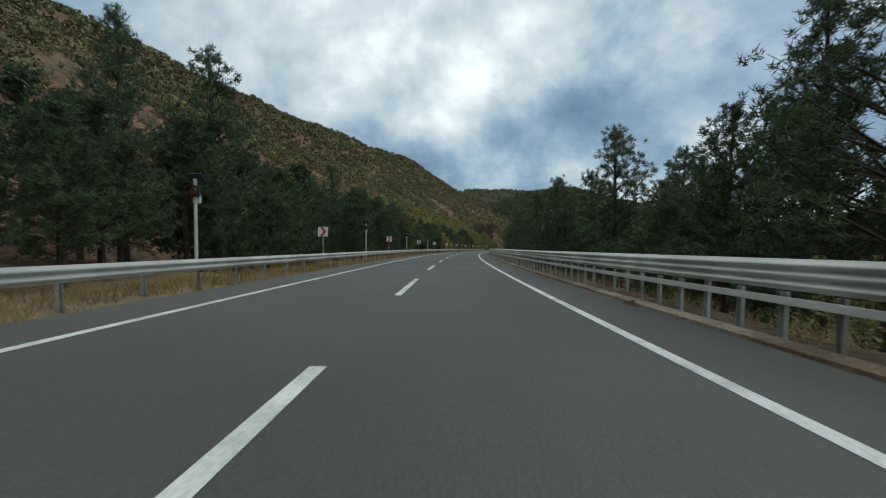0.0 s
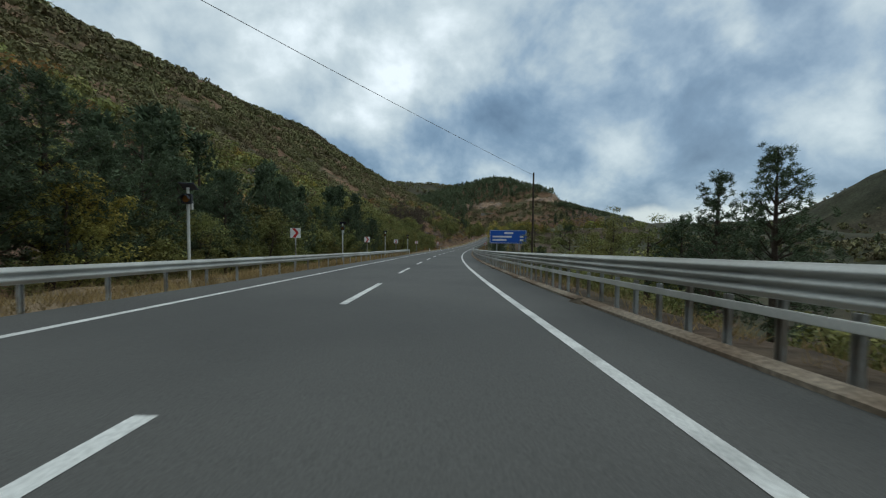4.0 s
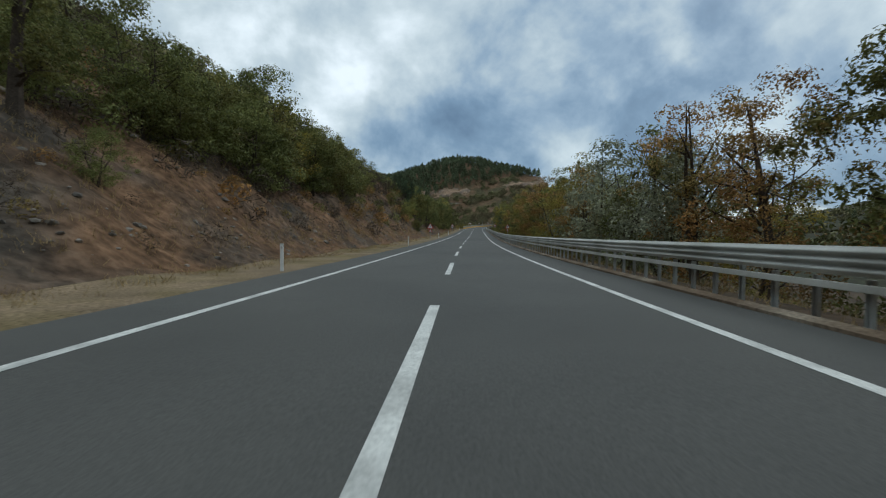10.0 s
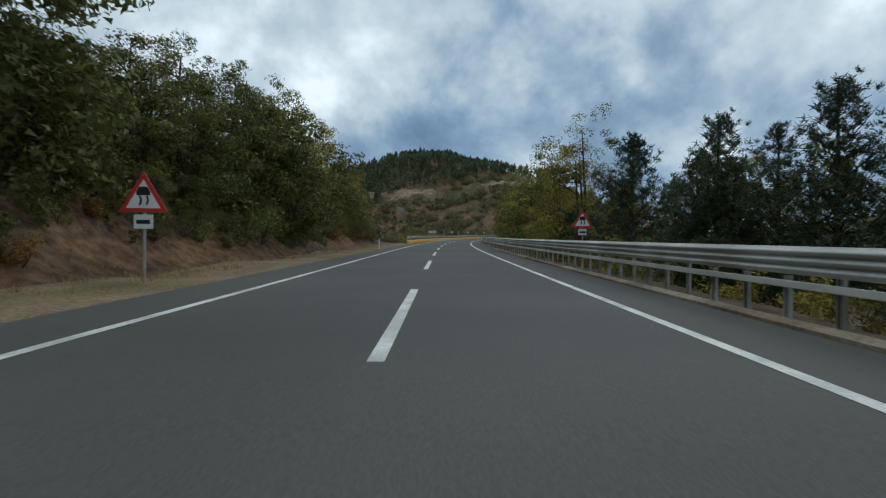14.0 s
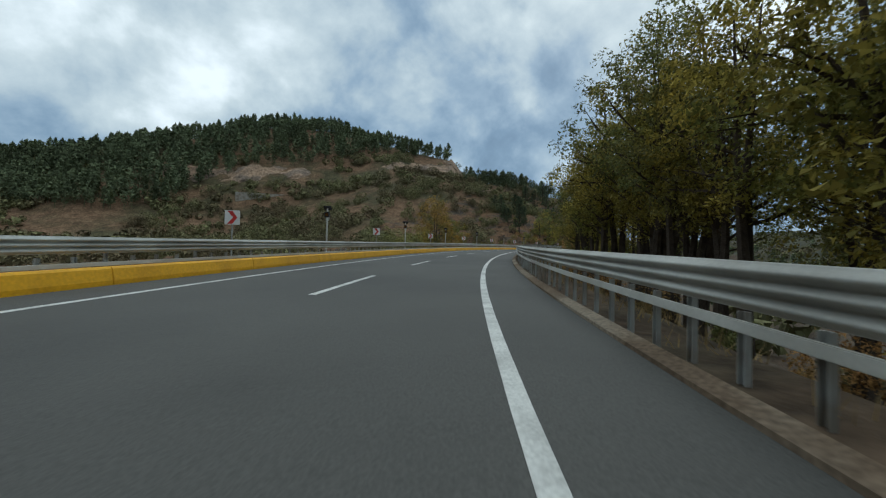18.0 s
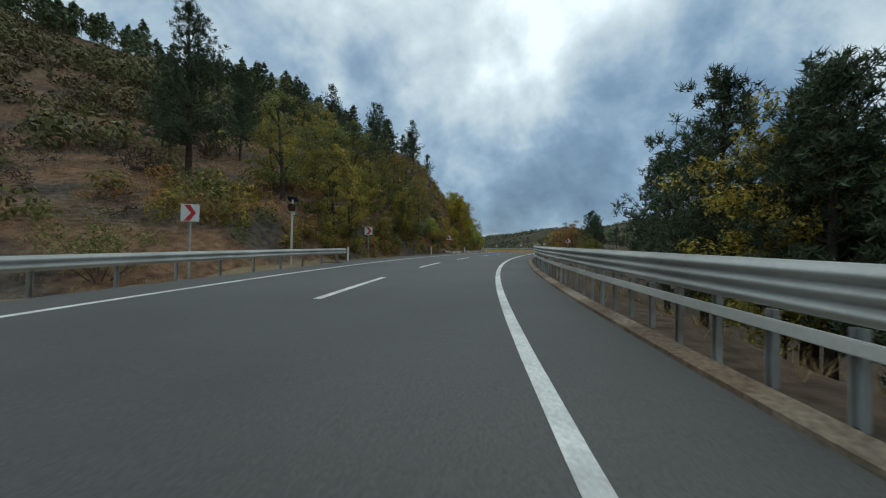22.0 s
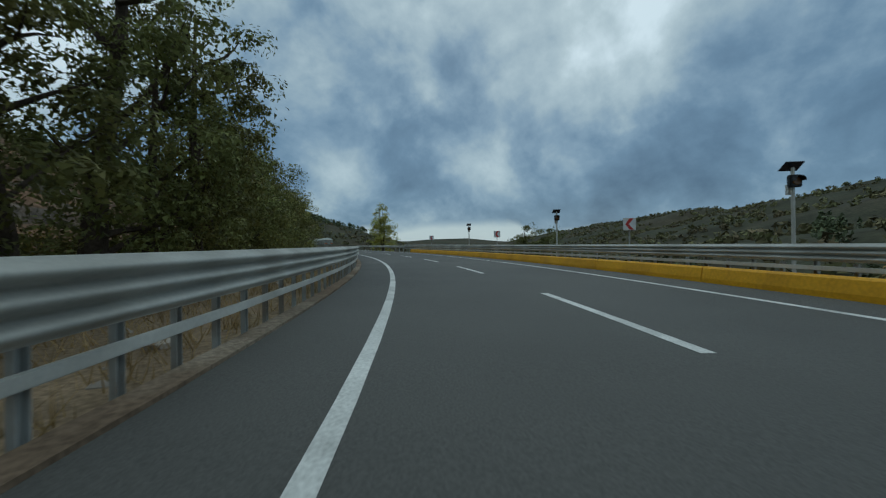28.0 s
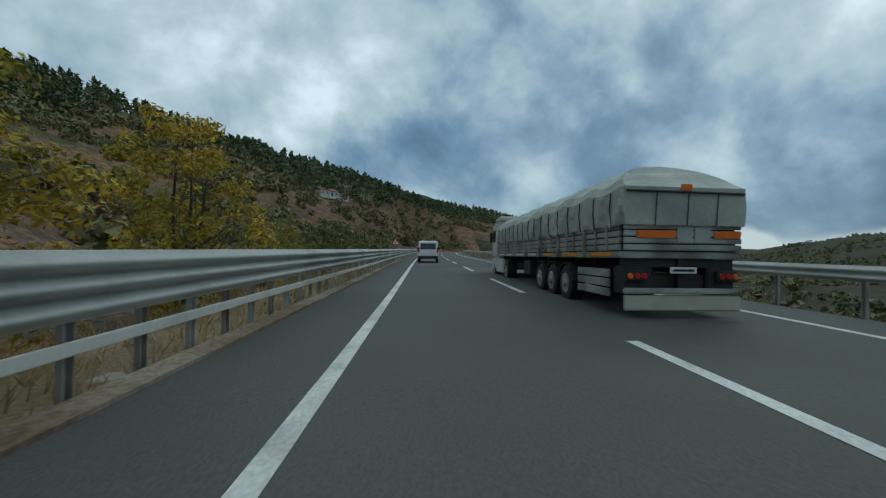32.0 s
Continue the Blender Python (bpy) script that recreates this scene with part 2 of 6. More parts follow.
GRAVEL = material("verge_gravel", (0.22, 0.165, 0.105), 0.95, vary=0.25, scale=0.6, grain=0.35, grain_scale=14, bump=0.8, second=(0.18, 0.14, 0.07), spot_scale=0.35, spec=0.1)
DRYGRASS = material("dry_grass", (0.36, 0.26, 0.12), 0.9, vary=0.3, scale=0.8, per_island=0.4, second=(0.22, 0.16, 0.07), spot_scale=0.5, spec=0.1, see=0.25)
FARSOIL = material("far_hill_turf", (0.046, 0.047, 0.027), 0.95, vary=0.3, scale=0.05, grain=0.35, grain_scale=0.6, second=(0.062, 0.053, 0.033), spot_scale=0.012, spec=0.1)
ROCK = material("scarp_rock", (0.300, 0.205, 0.135), 0.9, vary=0.3, scale=0.25, grain=0.4, grain_scale=0.9, bump=1.0, relief=0.5, second=(0.19, 0.145, 0.11), spot_scale=0.10, spec=0.15)
STONE = material("loose_stone", (0.22, 0.195, 0.165), 0.9, vary=0.2, scale=2.0, per_island=0.35, per_object=0.2, spec=0.15)
BARK = material("bark", (0.075, 0.058, 0.044), 0.95, vary=0.3, scale=3.0, grain=0.3, grain_scale=20, spec=0.1)
PINE = material("pine_needles", (0.085, 0.112, 0.060), 0.75, vary=0.35, scale=0.5, per_island=0.45, per_object=0.2, spec=0.2, see=0.15)
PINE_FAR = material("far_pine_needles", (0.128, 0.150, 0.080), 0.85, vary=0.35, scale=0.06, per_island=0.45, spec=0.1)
LEAF_GREEN = material("green_leaves", (0.178, 0.190, 0.060), 0.7, vary=0.35, scale=0.5, per_island=0.5, per_object=0.2, spec=0.2, see=0.26, second=(0.185, 0.165, 0.05), spot_scale=0.2)
LEAF_YELLOW = material("yellowing_leaves", (0.360, 0.285, 0.058), 0.7, vary=0.3, scale=0.5, per_island=0.5, per_object=0.2, spec=0.2, see=0.4, second=(0.18, 0.18, 0.045), spot_scale=0.3)
LEAF_GOLD = material("golden_leaves", (0.46, 0.33, 0.045), 0.7, vary=0.3, scale=0.5, per_island=0.5, spec=0.2, see=0.4, second=(0.22, 0.21, 0.04), spot_scale=0.3)
LEAF_OCHRE = material("ochre_leaves", (0.36, 0.22, 0.048), 0.7, vary=0.3, scale=0.5, per_island=0.5, spec=0.2, see=0.4, second=(0.17, 0.165, 0.045), spot_scale=0.35)
LEAF_FRESH = material("fresh_green_leaves", (0.27, 0.26, 0.075), 0.7, vary=0.3, scale=0.5, per_island=0.5, per_object=0.15, spec=0.2, see=0.5, second=(0.30, 0.25, 0.055), spot_scale=0.3)
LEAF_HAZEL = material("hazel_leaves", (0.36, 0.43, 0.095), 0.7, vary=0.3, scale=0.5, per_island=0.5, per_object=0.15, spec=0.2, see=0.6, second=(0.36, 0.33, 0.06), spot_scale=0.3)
LEAF_POPLAR = material("poplar_leaves", (0.42, 0.43, 0.13), 0.7, vary=0.3, scale=0.5, per_island=0.5, per_object=0.15, spec=0.2, see=0.55, second=(0.40, 0.36, 0.07), spot_scale=0.3)
LEAF_BROWN = material("rusty_leaves", (0.370, 0.205, 0.072), 0.75, vary=0.3, scale=0.5, per_island=0.5, per_object=0.2, spec=0.15, see=0.35, second=(0.24, 0.18, 0.06), spot_scale=0.3)
LEAF_SILVER = material("silvery_leaves", (0.36, 0.37, 0.25), 0.75, vary=0.3, scale=0.5, per_island=0.45, per_object=0.15, spec=0.2, see=0.3, second=(0.20, 0.20, 0.11), spot_scale=0.3)
SCRUB = material("oak_scrub", (0.175, 0.170, 0.078), 0.85, vary=0.3, scale=0.12, per_island=0.45, spec=0.1, second=(0.155, 0.125, 0.070), spot_scale=0.04)
KERBSOIL = material("kerb_edge_earth", (0.17, 0.125, 0.085), 0.95, vary=0.25, scale=0.8, grain=0.3, grain_scale=16, bump=0.5, second=(0.24, 0.20, 0.15), spot_scale=0.4, spec=0.1)
TWIG = material("bare_twigs", (0.098, 0.076, 0.056), 0.9, vary=0.3, scale=0.5, per_island=0.4, spec=0.1, see=0.1)
PLASTER = material("white_plaster", (0.62, 0.60, 0.56), 0.85, vary=0.12, scale=0.8, second=(0.50, 0.47, 0.42), spot_scale=0.5)
ROOFTILE = material("roof_tiles", (0.26, 0.11, 0.065), 0.85, vary=0.2, scale=1.5, second=(0.19, 0.09, 0.06), spot_scale=0.8)
WHITE = material("sign_white", (0.72, 0.72, 0.70), 0.5, vary=0.05, scale=4.0)
RED = material("sign_red", (0.50, 0.035, 0.03), 0.5, vary=0.08, scale=4.0)
BLACK = material("black_paint", (0.015, 0.015, 0.016), 0.5, vary=0.1, scale=4.0)
BLUE = material("sign_blue", (0.015, 0.09, 0.42), 0.5, vary=0.06, scale=3.0)
AMBER = material("amber_lens", (0.75, 0.28, 0.01), 0.3, vary=0.05, scale=5.0)
SOLAR = material("solar_panel", (0.02, 0.025, 0.045), 0.15, vary=0.1, scale=8.0)
CLOTH = material("grey_tarpaulin", (0.40, 0.42, 0.37), 0.75, vary=0.12, scale=1.2, grain=0.08, grain_scale=9, bump=0.5, second=(0.31, 0.33, 0.30), spot_scale=0.7)
ALLOY = material("grey_alloy_boards", (0.42, 0.43, 0.40), 0.5, metal=0.3, vary=0.15, scale=3.0, second=(0.20, 0.19, 0.17), spot_scale=1.5)
CAR_WHITE = material("white_car_paint", (0.62, 0.63, 0.63), 0.3, vary=0.04, scale=2.0, spec=0.5)
FLAP = material("cream_rubber_panel", (0.50, 0.49, 0.40), 0.7, vary=0.15, scale=2.0, second=(0.38, 0.36, 0.28), spot_scale=2.0)
TOE = material("broken_concrete", (0.38, 0.35, 0.29), 0.95, vary=0.25, scale=1.2, grain=0.3, grain_scale=12, bump=0.8, relief=0.05, second=(0.19, 0.155, 0.115), spot_scale=0.9, spot=(0.46, 0.54), spec=0.1)
CHASSIS = material("chassis_black", (0.03, 0.03, 0.03), 0.7, vary=0.3, scale=3.0)
TYRE = material("tyre_rubber", (0.025, 0.025, 0.026), 0.85, vary=0.2, scale=5.0)
RIM = material("steel_wheel", (0.38, 0.37, 0.34), 0.5, metal=0.3, vary=0.2, scale=5.0, second=(0.25, 0.20, 0.15), spot_scale=3.0)
GLASS = material("dark_glass", (0.03, 0.04, 0.045), 0.08, vary=0.0, scale=1.0, spec=0.6)
TAIL = material("tail_lamp_red", (0.45, 0.02, 0.015), 0.3, vary=0.05, scale=5.0)
LENS_DARK = material("unlit_amber_lens", (0.16, 0.065, 0.012), 0.25, vary=0.05, scale=5.0)
ORANGE = material("orange_marker", (0.70, 0.16, 0.015), 0.55, vary=0.12, scale=5.0)


# ---- the road's line: arc length s along the centre line, lat to its right ----
STEP = 1.0
SS = np.arange(BEND_FROM, 1240.0, STEP)
_bend = np.interp(SS, BEND_FROM + BEND_STEP * np.arange(len(BEND)), np.array(BEND) * 1e-4)
_head = np.concatenate([[0], np.cumsum((_bend[1:] + _bend[:-1]) / 2 * STEP)])
_grade = np.interp(SS, BEND_FROM + GRADE_STEP * np.arange(len(GRADE)), np.array(GRADE) * 0.01)
_cs, _sn = np.cos(_head), np.sin(_head)
RX = np.concatenate([[0], np.cumsum(-(_sn[1:] + _sn[:-1]) / 2 * STEP)])
RY = np.concatenate([[0], np.cumsum((_cs[1:] + _cs[:-1]) / 2 * STEP)])
RZ = np.concatenate([[0], np.cumsum((_grade[1:] + _grade[:-1]) / 2 * STEP)])


def heading(s):
    return np.interp(s, SS, _head)


def on_road(s, lat, z=0.0):
    """World place of a point beside the centre line."""
    h = np.interp(s, SS, _head)
    return np.stack([np.interp(s, SS, RX) + lat * np.cos(h), np.interp(s, SS, RY) + lat * np.sin(h), np.interp(s, SS, RZ) + z + 0 * lat], -1)


def at(s, lat, z=0.0, turn=0.0):
    """Pose at a place beside the road, y along it."""
    x, y, zz = (float(v) for v in on_road(s, lat, z))
    return pose(x, y, zz, 0, 0, math.degrees(float(heading(s))) + turn)


# ---- mesh helpers ----
def mesh_of(name, verts, faces, mats, index=None, smooth=False):
    me = bpy.data.meshes.new(name)
    me.from_pydata([tuple(v) for v in verts] if not isinstance(verts, np.ndarray) else verts.tolist(), [], faces if not isinstance(faces, np.ndarray) else faces.tolist())
    for m in mats:
        me.materials.append(m)
    if index is not None:
        me.polygons.foreach_set("material_index", np.asarray(index, dtype=np.int32))
    if smooth:
        me.polygons.foreach_set("use_smooth", np.ones(len(me.polygons), dtype=bool))
    me.update()
    return me


def part(name, me, parent, m=None, label=""):
    ob = new(name, me)
    ob.parent = parent
    if m is not None:
        ob.matrix_basis = m
    if label:
        ob["label"] = label
    return ob


def thing(name, m=None, label="", category="", group="", kind=""):
    ob = new(name)
    ob.empty_display_size = 0.3
    if m is not None:
        ob.matrix_basis = m
    return tagged(ob, label, category, group, kind)


def grid_faces(nu, nv, flip=False):
    i = np.arange(nu - 1)[:, None] * nv + np.arange(nv - 1)[None]
    f = np.stack([i, i + 1, i + nv + 1, i + nv], -1).reshape(-1, 4)
    return f[:, ::-1] if flip else f


def box(x0, x1, y0, y1, z0, z1, bevel=0.0):
    """Verts and faces of a box, its edges bevelled by a chamfer where asked."""
    bm = bmesh.new()
    bmesh.ops.create_cube(bm, size=1.0)
    for v in bm.verts:
        v.co = ((x0 + x1) / 2 + v.co.x * (x1 - x0), (y0 + y1) / 2 + v.co.y * (y1 - y0), (z0 + z1) / 2 + v.co.z * (z1 - z0))
    if bevel:
        bmesh.ops.bevel(bm, geom=list(bm.edges), offset=bevel, segments=2, affect="EDGES", clamp_overlap=True)
    bm.verts.index_update()
    out = [tuple(v.co) for v in bm.verts], [[v.index for v in f.verts] for f in bm.faces]
    bm.free()
    return out


def tube(points, radii, sides=8, cap=True):
    """A tube through points with a radius at each."""
    pts = [Vector(q) for q in points]
    verts, faces = [], []
    for i, q in enumerate(pts):
        d = (pts[min(i + 1, len(pts) - 1)] - pts[max(i - 1, 0)]).normalized()
        a = d.orthogonal().normalized() if abs(d.z) < 0.9 else Vector((1, 0, 0)).cross(d).normalized()
        b = d.cross(a)
        for k in range(sides):
            w = 2 * math.pi * k / sides
            verts.append(tuple(q + (a * math.cos(w) + b * math.sin(w)) * radii[i]))
    for i in range(len(pts) - 1):
        for k in range(sides):
            k2 = (k + 1) % sides
            faces.append([i * sides + k, i * sides + k2, (i + 1) * sides + k2, (i + 1) * sides + k])
    if cap:
        faces.append(list(range(sides))[::-1])
        faces.append([(len(pts) - 1) * sides + k for k in range(sides)])
    return verts, faces


def joined(*pieces):
    verts, faces = [], []
    for v, f in pieces:
        n = len(verts)
        verts += list(v)
        faces += [[i + n for i in q] for q in f]
    return verts, faces


def prism(outline, y0, y1):
    """A flat outline in x and z, given depth along y."""
    n = len(outline)
    verts = [(x, y0, z) for x, z in outline] + [(x, y1, z) for x, z in outline]
    faces = [list(range(n)), list(range(n, 2 * n))[::-1]]
    faces += [[i, n + i, n + (i + 1) % n, (i + 1) % n] for i in range(n)]
    return verts, faces


# ---- the land: ridges round the valley, cut and filled along the road ----
RIDGES = [
    ([(-215, -120, 100), (-190, 200, 103), (-185, 286, 107), (-146, 406, 107), (-110, 517, 110), (-45, 625, 101), (-14, 690, 82), (2, 740, 50)], 0.62),
    ([(-10, 320, 11), (40, 412, 8), (66, 462, 11.5), (84, 496, 8), (100, 540, -4)], 0.62),
    ([(40, 995, 28), (126, 943, 48), (196, 918, 67), (220, 915, 75), (278, 914, 93), (328, 854, 76), (352, 813, 60)], 0.66),
    ([(318, 790, 40), (334, 769, 36), (345, 752, 34), (358, 746, 32), (378, 742, 27), (398, 746, 18), (410, 752, 9)], 0.46),
    ([(250, 1040, 98), (336, 1083, 95), (376, 1107, 87), (416, 1134, 81), (451, 1157, 82), (500, 1182, 77), (551, 1206, 70), (615, 1235, 56), (741, 1294, 44), (900, 1370, 28)], 0.42),
    ([(-300, 1200, 110), (-36, 1277, 112), (39, 1298, 110), (122, 1322, 130), (287, 1445, 142), (560, 1668, 175), (900, 1900, 150)], 0.30),
    ([(700, 180, 130), (765, 385, 88), (800, 440, 46)], 0.55),
    ([(805, 451, 50), (850, 510, 74), (868, 532, 74), (960, 663, 60), (1134, 782, 54), (1220, 850, 65), (1290, 941, 64), (1381, 1157, 46), (1430, 1260, 38)], 0.24),
    ([(555, 430, 74), (566, 490, 62), (576, 530, 48)], 0.85),
    ([(330, 400, -4), (400, 520, 2), (470, 590, -2)], 0.22),
    ([(520, 640, 6), (580, 690, 9), (650, 720, 4)], 0.25),
    ([(250, -100, 22), (300, 150, 20), (420, 300, 14)], 0.25),
]
CUT_S = np.array([-40, 190, 235, 300, 400, 470, 520, 545, 690, 722, 745, 800, 838, 862, 1240], float)
CUT_LAT = np.array([11, 11, 9.8, 9.6, 9.5, 9.5, 9.5, 9, 9, 8.8, 8.1, 7.8, 7.8, 9, 9], float)
CUT_RISE = np.array([0.30, 0.32, 0.60, 0.76, 0.84, 1.0, 0.8, 0.10, 0.10, 0.85, 1.3, 1.42, 1.2, 0.25, 0.25], float)


def wave(x, y, size, seed=0.0):
    """Cheap smooth noise, about -1 to 1."""
    u, v = x / size + seed * 1.7, y / size - seed * 2.3
    return (np.sin(u * 1.9 + 1.3 * np.sin(v * 1.1 + seed)) + np.sin(v * 2.3 + 1.7 * np.sin(u * 0.9 + 2 * seed)) + np.sin((u + v) * 3.1 + seed) * 0.5) / 2.5


def nearest_road(x, y):
    shape = x.shape
    x, y = x.ravel(), y.ravel()
    cx, cy, cs = RX[::4], RY[::4], SS[::4]
    best = np.empty(len(x), dtype=int)
    for a in range(0, len(x), 20000):
        d = (x[a:a + 20000, None] - cx) ** 2 + (y[a:a + 20000, None] - cy) ** 2
        best[a:a + 20000] = np.argmin(d, 1)
    h = _head[::4][best]
    dx, dy = x - cx[best], y - cy[best]
    lat = dx * np.cos(h) + dy * np.sin(h)
    along = -dx * np.sin(h) + dy * np.cos(h)
    return (cs[best] + np.clip(along, -3, 3)).reshape(shape), (np.sign(lat) * np.hypot(dx, dy)).reshape(shape), RZ[::4][best].reshape(shape)


def past_nose(x, y):
    return (x - 348) * 0.8 - (y - 808) * 0.6


def land(x, y):
    """Height of the ground."""
    s, lat, rz = nearest_road(x, y)
    z = np.full(x.shape, -24.0) + 0.012 * y
    z = np.where(lat < 0, rz - 3.0, z)
    for line, fall in RIDGES:
        top = np.full(x.shape, -1e9)
        for (x0, y0, z0), (x1, y1, z1) in zip(line[:-1], line[1:]):
            ux, uy = x1 - x0, y1 - y0
            t = np.clip(((x - x0) * ux + (y - y0) * uy) / (ux * ux + uy * uy), 0, 1)
            d = np.hypot(x - x0 - t * ux, y - y0 - t * uy)
            top = np.maximum(top, z0 + t * (z1 - z0) - fall * (np.sqrt(d * d + 144) - 12))
        k = 6.0
        z = np.maximum(z, top) + np.log1p(np.exp(-np.abs(z - top) / k)) * k * 0.6
    # the wooded hill ends in a steep nose above the spur
    z = z - np.clip(past_nose(x, y) * 1.1, 0, 15) * np.clip((y - 770) / 15, 0, 1) * np.clip((430 - x) / 30, 0, 1) * (y < 900)
    z = z + wave(x, y, 46, 1) * 3.5 + wave(x, y, 17, 2) * 1.7 + wave(x, y, 6.5, 3) * 0.55
    a = np.abs(lat)
    bumps = wave(x, y, 3.1, 5) * 0.28 + wave(x, y, 1.3, 6) * 0.12
    start = np.interp(s, CUT_S, CUT_LAT)
    rise = np.interp(s, CUT_S, CUT_RISE)
    step = a - start
    over_l = np.where(step > 0, rise * step + np.maximum(step - 26, 0) * 0.6 + np.maximum(step - 0.5, 0) ** 0.5 * bumps * 1.1, 0.0)
    over_r = np.where(a > 16, 0.25 * (a - 16), 0.0) + np.maximum(a - 70, 0) * 0.6 + np.where(s < 815, 0.17, 0.0) - 0.2 * np.clip(a - 7.0, 0, 2)
    over = rz - 0.10 + np.where(lat < 0, over_l, over_r) + np.clip((a - 6.5) / 2, 0, 1) * bumps * 0.45
    under = rz - 0.22 + np.where((lat > 0) & (s < 815), 0.22, 0.0) - np.clip(a - np.where(lat < 0, start - 1.5, 6.6), 0, 400) * np.where(lat < 0, 0.30, 0.42) + np.clip((a - 6.5) / 2, 0, 1) * bumps * 0.35
    z = np.minimum(np.maximum(z, under), over)
    return np.where(a < 5.5, np.minimum(z, rz - 0.16), z)


def ground_at(x, y):
    return float(land(np.array([float(x)]), np.array([float(y)]))[0])


def build_ground():
    # far land
    gx = np.concatenate([np.arange(-420, -180, 24.0), np.arange(-180, 560, 9.0), np.arange(560, 1600, 24.0), np.arange(1600, 4200, 200.0)])
    gy = np.concatenate([np.arange(-900, -60, 60.0), np.arange(-60, 1240, 9.0), np.arange(1240, 1700, 24.0), np.arange(1700, 4400, 200.0)])
    X, Y = np.meshgrid(gx, gy, indexing="ij")
    Z = land(X, Y)
    s, lat, rz = nearest_road(X, Y)
    a = np.abs(lat)
    Z = np.where(a < 50, Z - np.clip((50 - a) * 0.3, 0, 3.0), Z)
    Z = np.where(a < 9, np.minimum(Z, rz - 3), Z)
    far = np.clip((np.hypot(X - 400, Y - 600) - 1300) / 1500, 0, 1)
    Z = Z + far * (35 + 60 * wave(X, Y, 420, 4))
    Xc, Yc, Zc = X[:-1, :-1], Y[:-1, :-1], Z[:-1, :-1]
    zone = np.where((lat[:-1, :-1] > 20) | (a[:-1, :-1] > 330), 1, 0)
    me = mesh_of("ground", np.stack([X, Y, Z], -1).reshape(-1, 3), grid_faces(len(gx), len(gy), True), [SOIL, FARSOIL], zone.ravel(), smooth=True)
    tagged(new("ground", me), "dry brown hillsides and valley floor with scrub", "ground", kind="structure")
    # slopes beside the road, finer
    for name, side, lats, mats, label in (
            ("slope_left", -1, np.concatenate([np.arange(4.7, 12, 0.5), np.arange(12, 30, 1.1), np.arange(30, 62, 3.0)]), [GRAVEL, CUT], "gravel verge and bare reddish cut slope beside the road"),
            ("slope_right", 1, np.concatenate([[4.8, 5.3, 5.47, 5.56], np.arange(5.9, 9, 0.5), np.arange(9, 20, 1.6), np.arange(20, 60, 4.0)]), [VERGE, VERGE], "gravel verge falling away behind the guard rail")):
        sv = np.arange(BEND_FROM + 1, 1232.0, 1.6)
        S2, L2 = np.meshgrid(sv, lats, indexing="ij")
        P = on_road(S2, side * L2)
        P[..., 2] = land(P[..., 0], P[..., 1])
        lim = np.where(L2[:-1, :-1] > (np.interp(S2[:-1, :-1], CUT_S, CUT_LAT) - np.interp(S2[:-1, :-1], [225, 240, 280, 296], [0.4, 1.9, 1.9, 0.4]) if side < 0 else 7.0), 1, 0)
        me = mesh_of(name, P.reshape(-1, 3), grid_faces(len(sv), len(lats), side < 0), mats, lim.ravel(), smooth=True)
        tagged(new(name, me), label, "slope", kind="structure")


build_ground()


# ---- the carriageway ----
EDGE_L, EDGE_R = -5.15, 5.25
LINE_L, LINE_R = -3.57, 3.73


def ribbon(name, s0, s1, lat0, lat1, z0, z1, step, mats, skirt=0.0):
    """A strip along the road between two offsets, with sides down to skirt."""
    sv = np.linspace(s0, s1, max(2, int((s1 - s0) / step) + 1))
    rows = [on_road(sv, np.full(len(sv), lat0), z0), on_road(sv, np.full(len(sv), lat1), z1)]
    if skirt:
        rows = [on_road(sv, np.full(len(sv), lat0), z0 - skirt)] + rows + [on_road(sv, np.full(len(sv), lat1), z1 - skirt)]
    P = np.stack(rows, 1)
    f = grid_faces(len(sv), len(rows), True).tolist()
    if skirt:
        n = len(rows)
        f += [[0, 1, 2, 3], [(len(sv) - 1) * n + k for k in (3, 2, 1, 0)]]
    return mesh_of(name, P.reshape(-1, 3), f, mats)


tagged(new("road", ribbon("road", BEND_FROM, 1234, EDGE_L, EDGE_R, 0, 0, 2.0, [ASPHALT], 0.3)), "grey asphalt carriageway with two lanes", "road", kind="structure")
tagged(new("shoulder", ribbon("shoulder", 742, 852, -6.75, EDGE_L - 0.004, -0.05, -0.012, 2.0, [ASPHALT], 0.3)), "dusty asphalt shoulder below the steep slope", "road", kind="structure")
for side, lat in (("left", LINE_L), ("right", LINE_R)):
    tagged(new("edge_line", ribbon("edge_line", BEND_FROM, 1230, lat - 0.085, lat + 0.085, 0.005, 0.005, 2.0, [PAINT])),
           "solid white edge line painted on the asphalt", "road marking", kind="structure")
lane_line = thing("lane_line", None, "broken white lane line painted on the asphalt", "road marking", kind="structure")
SHIFT_S = [0, 125, 216, 317, 360, 422, 485, 538, 582, 616, 640, 700, 788, 815, 888, 919, 943, 1240]
SHIFT = [3.9, 4.0, 2.9, 1.9, 0.8, 1.0, 2.8, 0.0, -1.1, 0.2, 2.1, 4.3, 4.1, 8.0, 13.0, 11.6, 12.8, 13.3]
for k in range(-2, 108):
    end = k * 11.206
    end += float(np.interp(end, SHIFT_S, SHIFT))
    if end - 5.3 < BEND_FROM + 1 or end > 1225:
        continue
    part("dash", ribbon("dash", end - 5.3, end, -0.085, 0.085, 0.005, 0.005, 1.6, [PAINT]), lane_line)


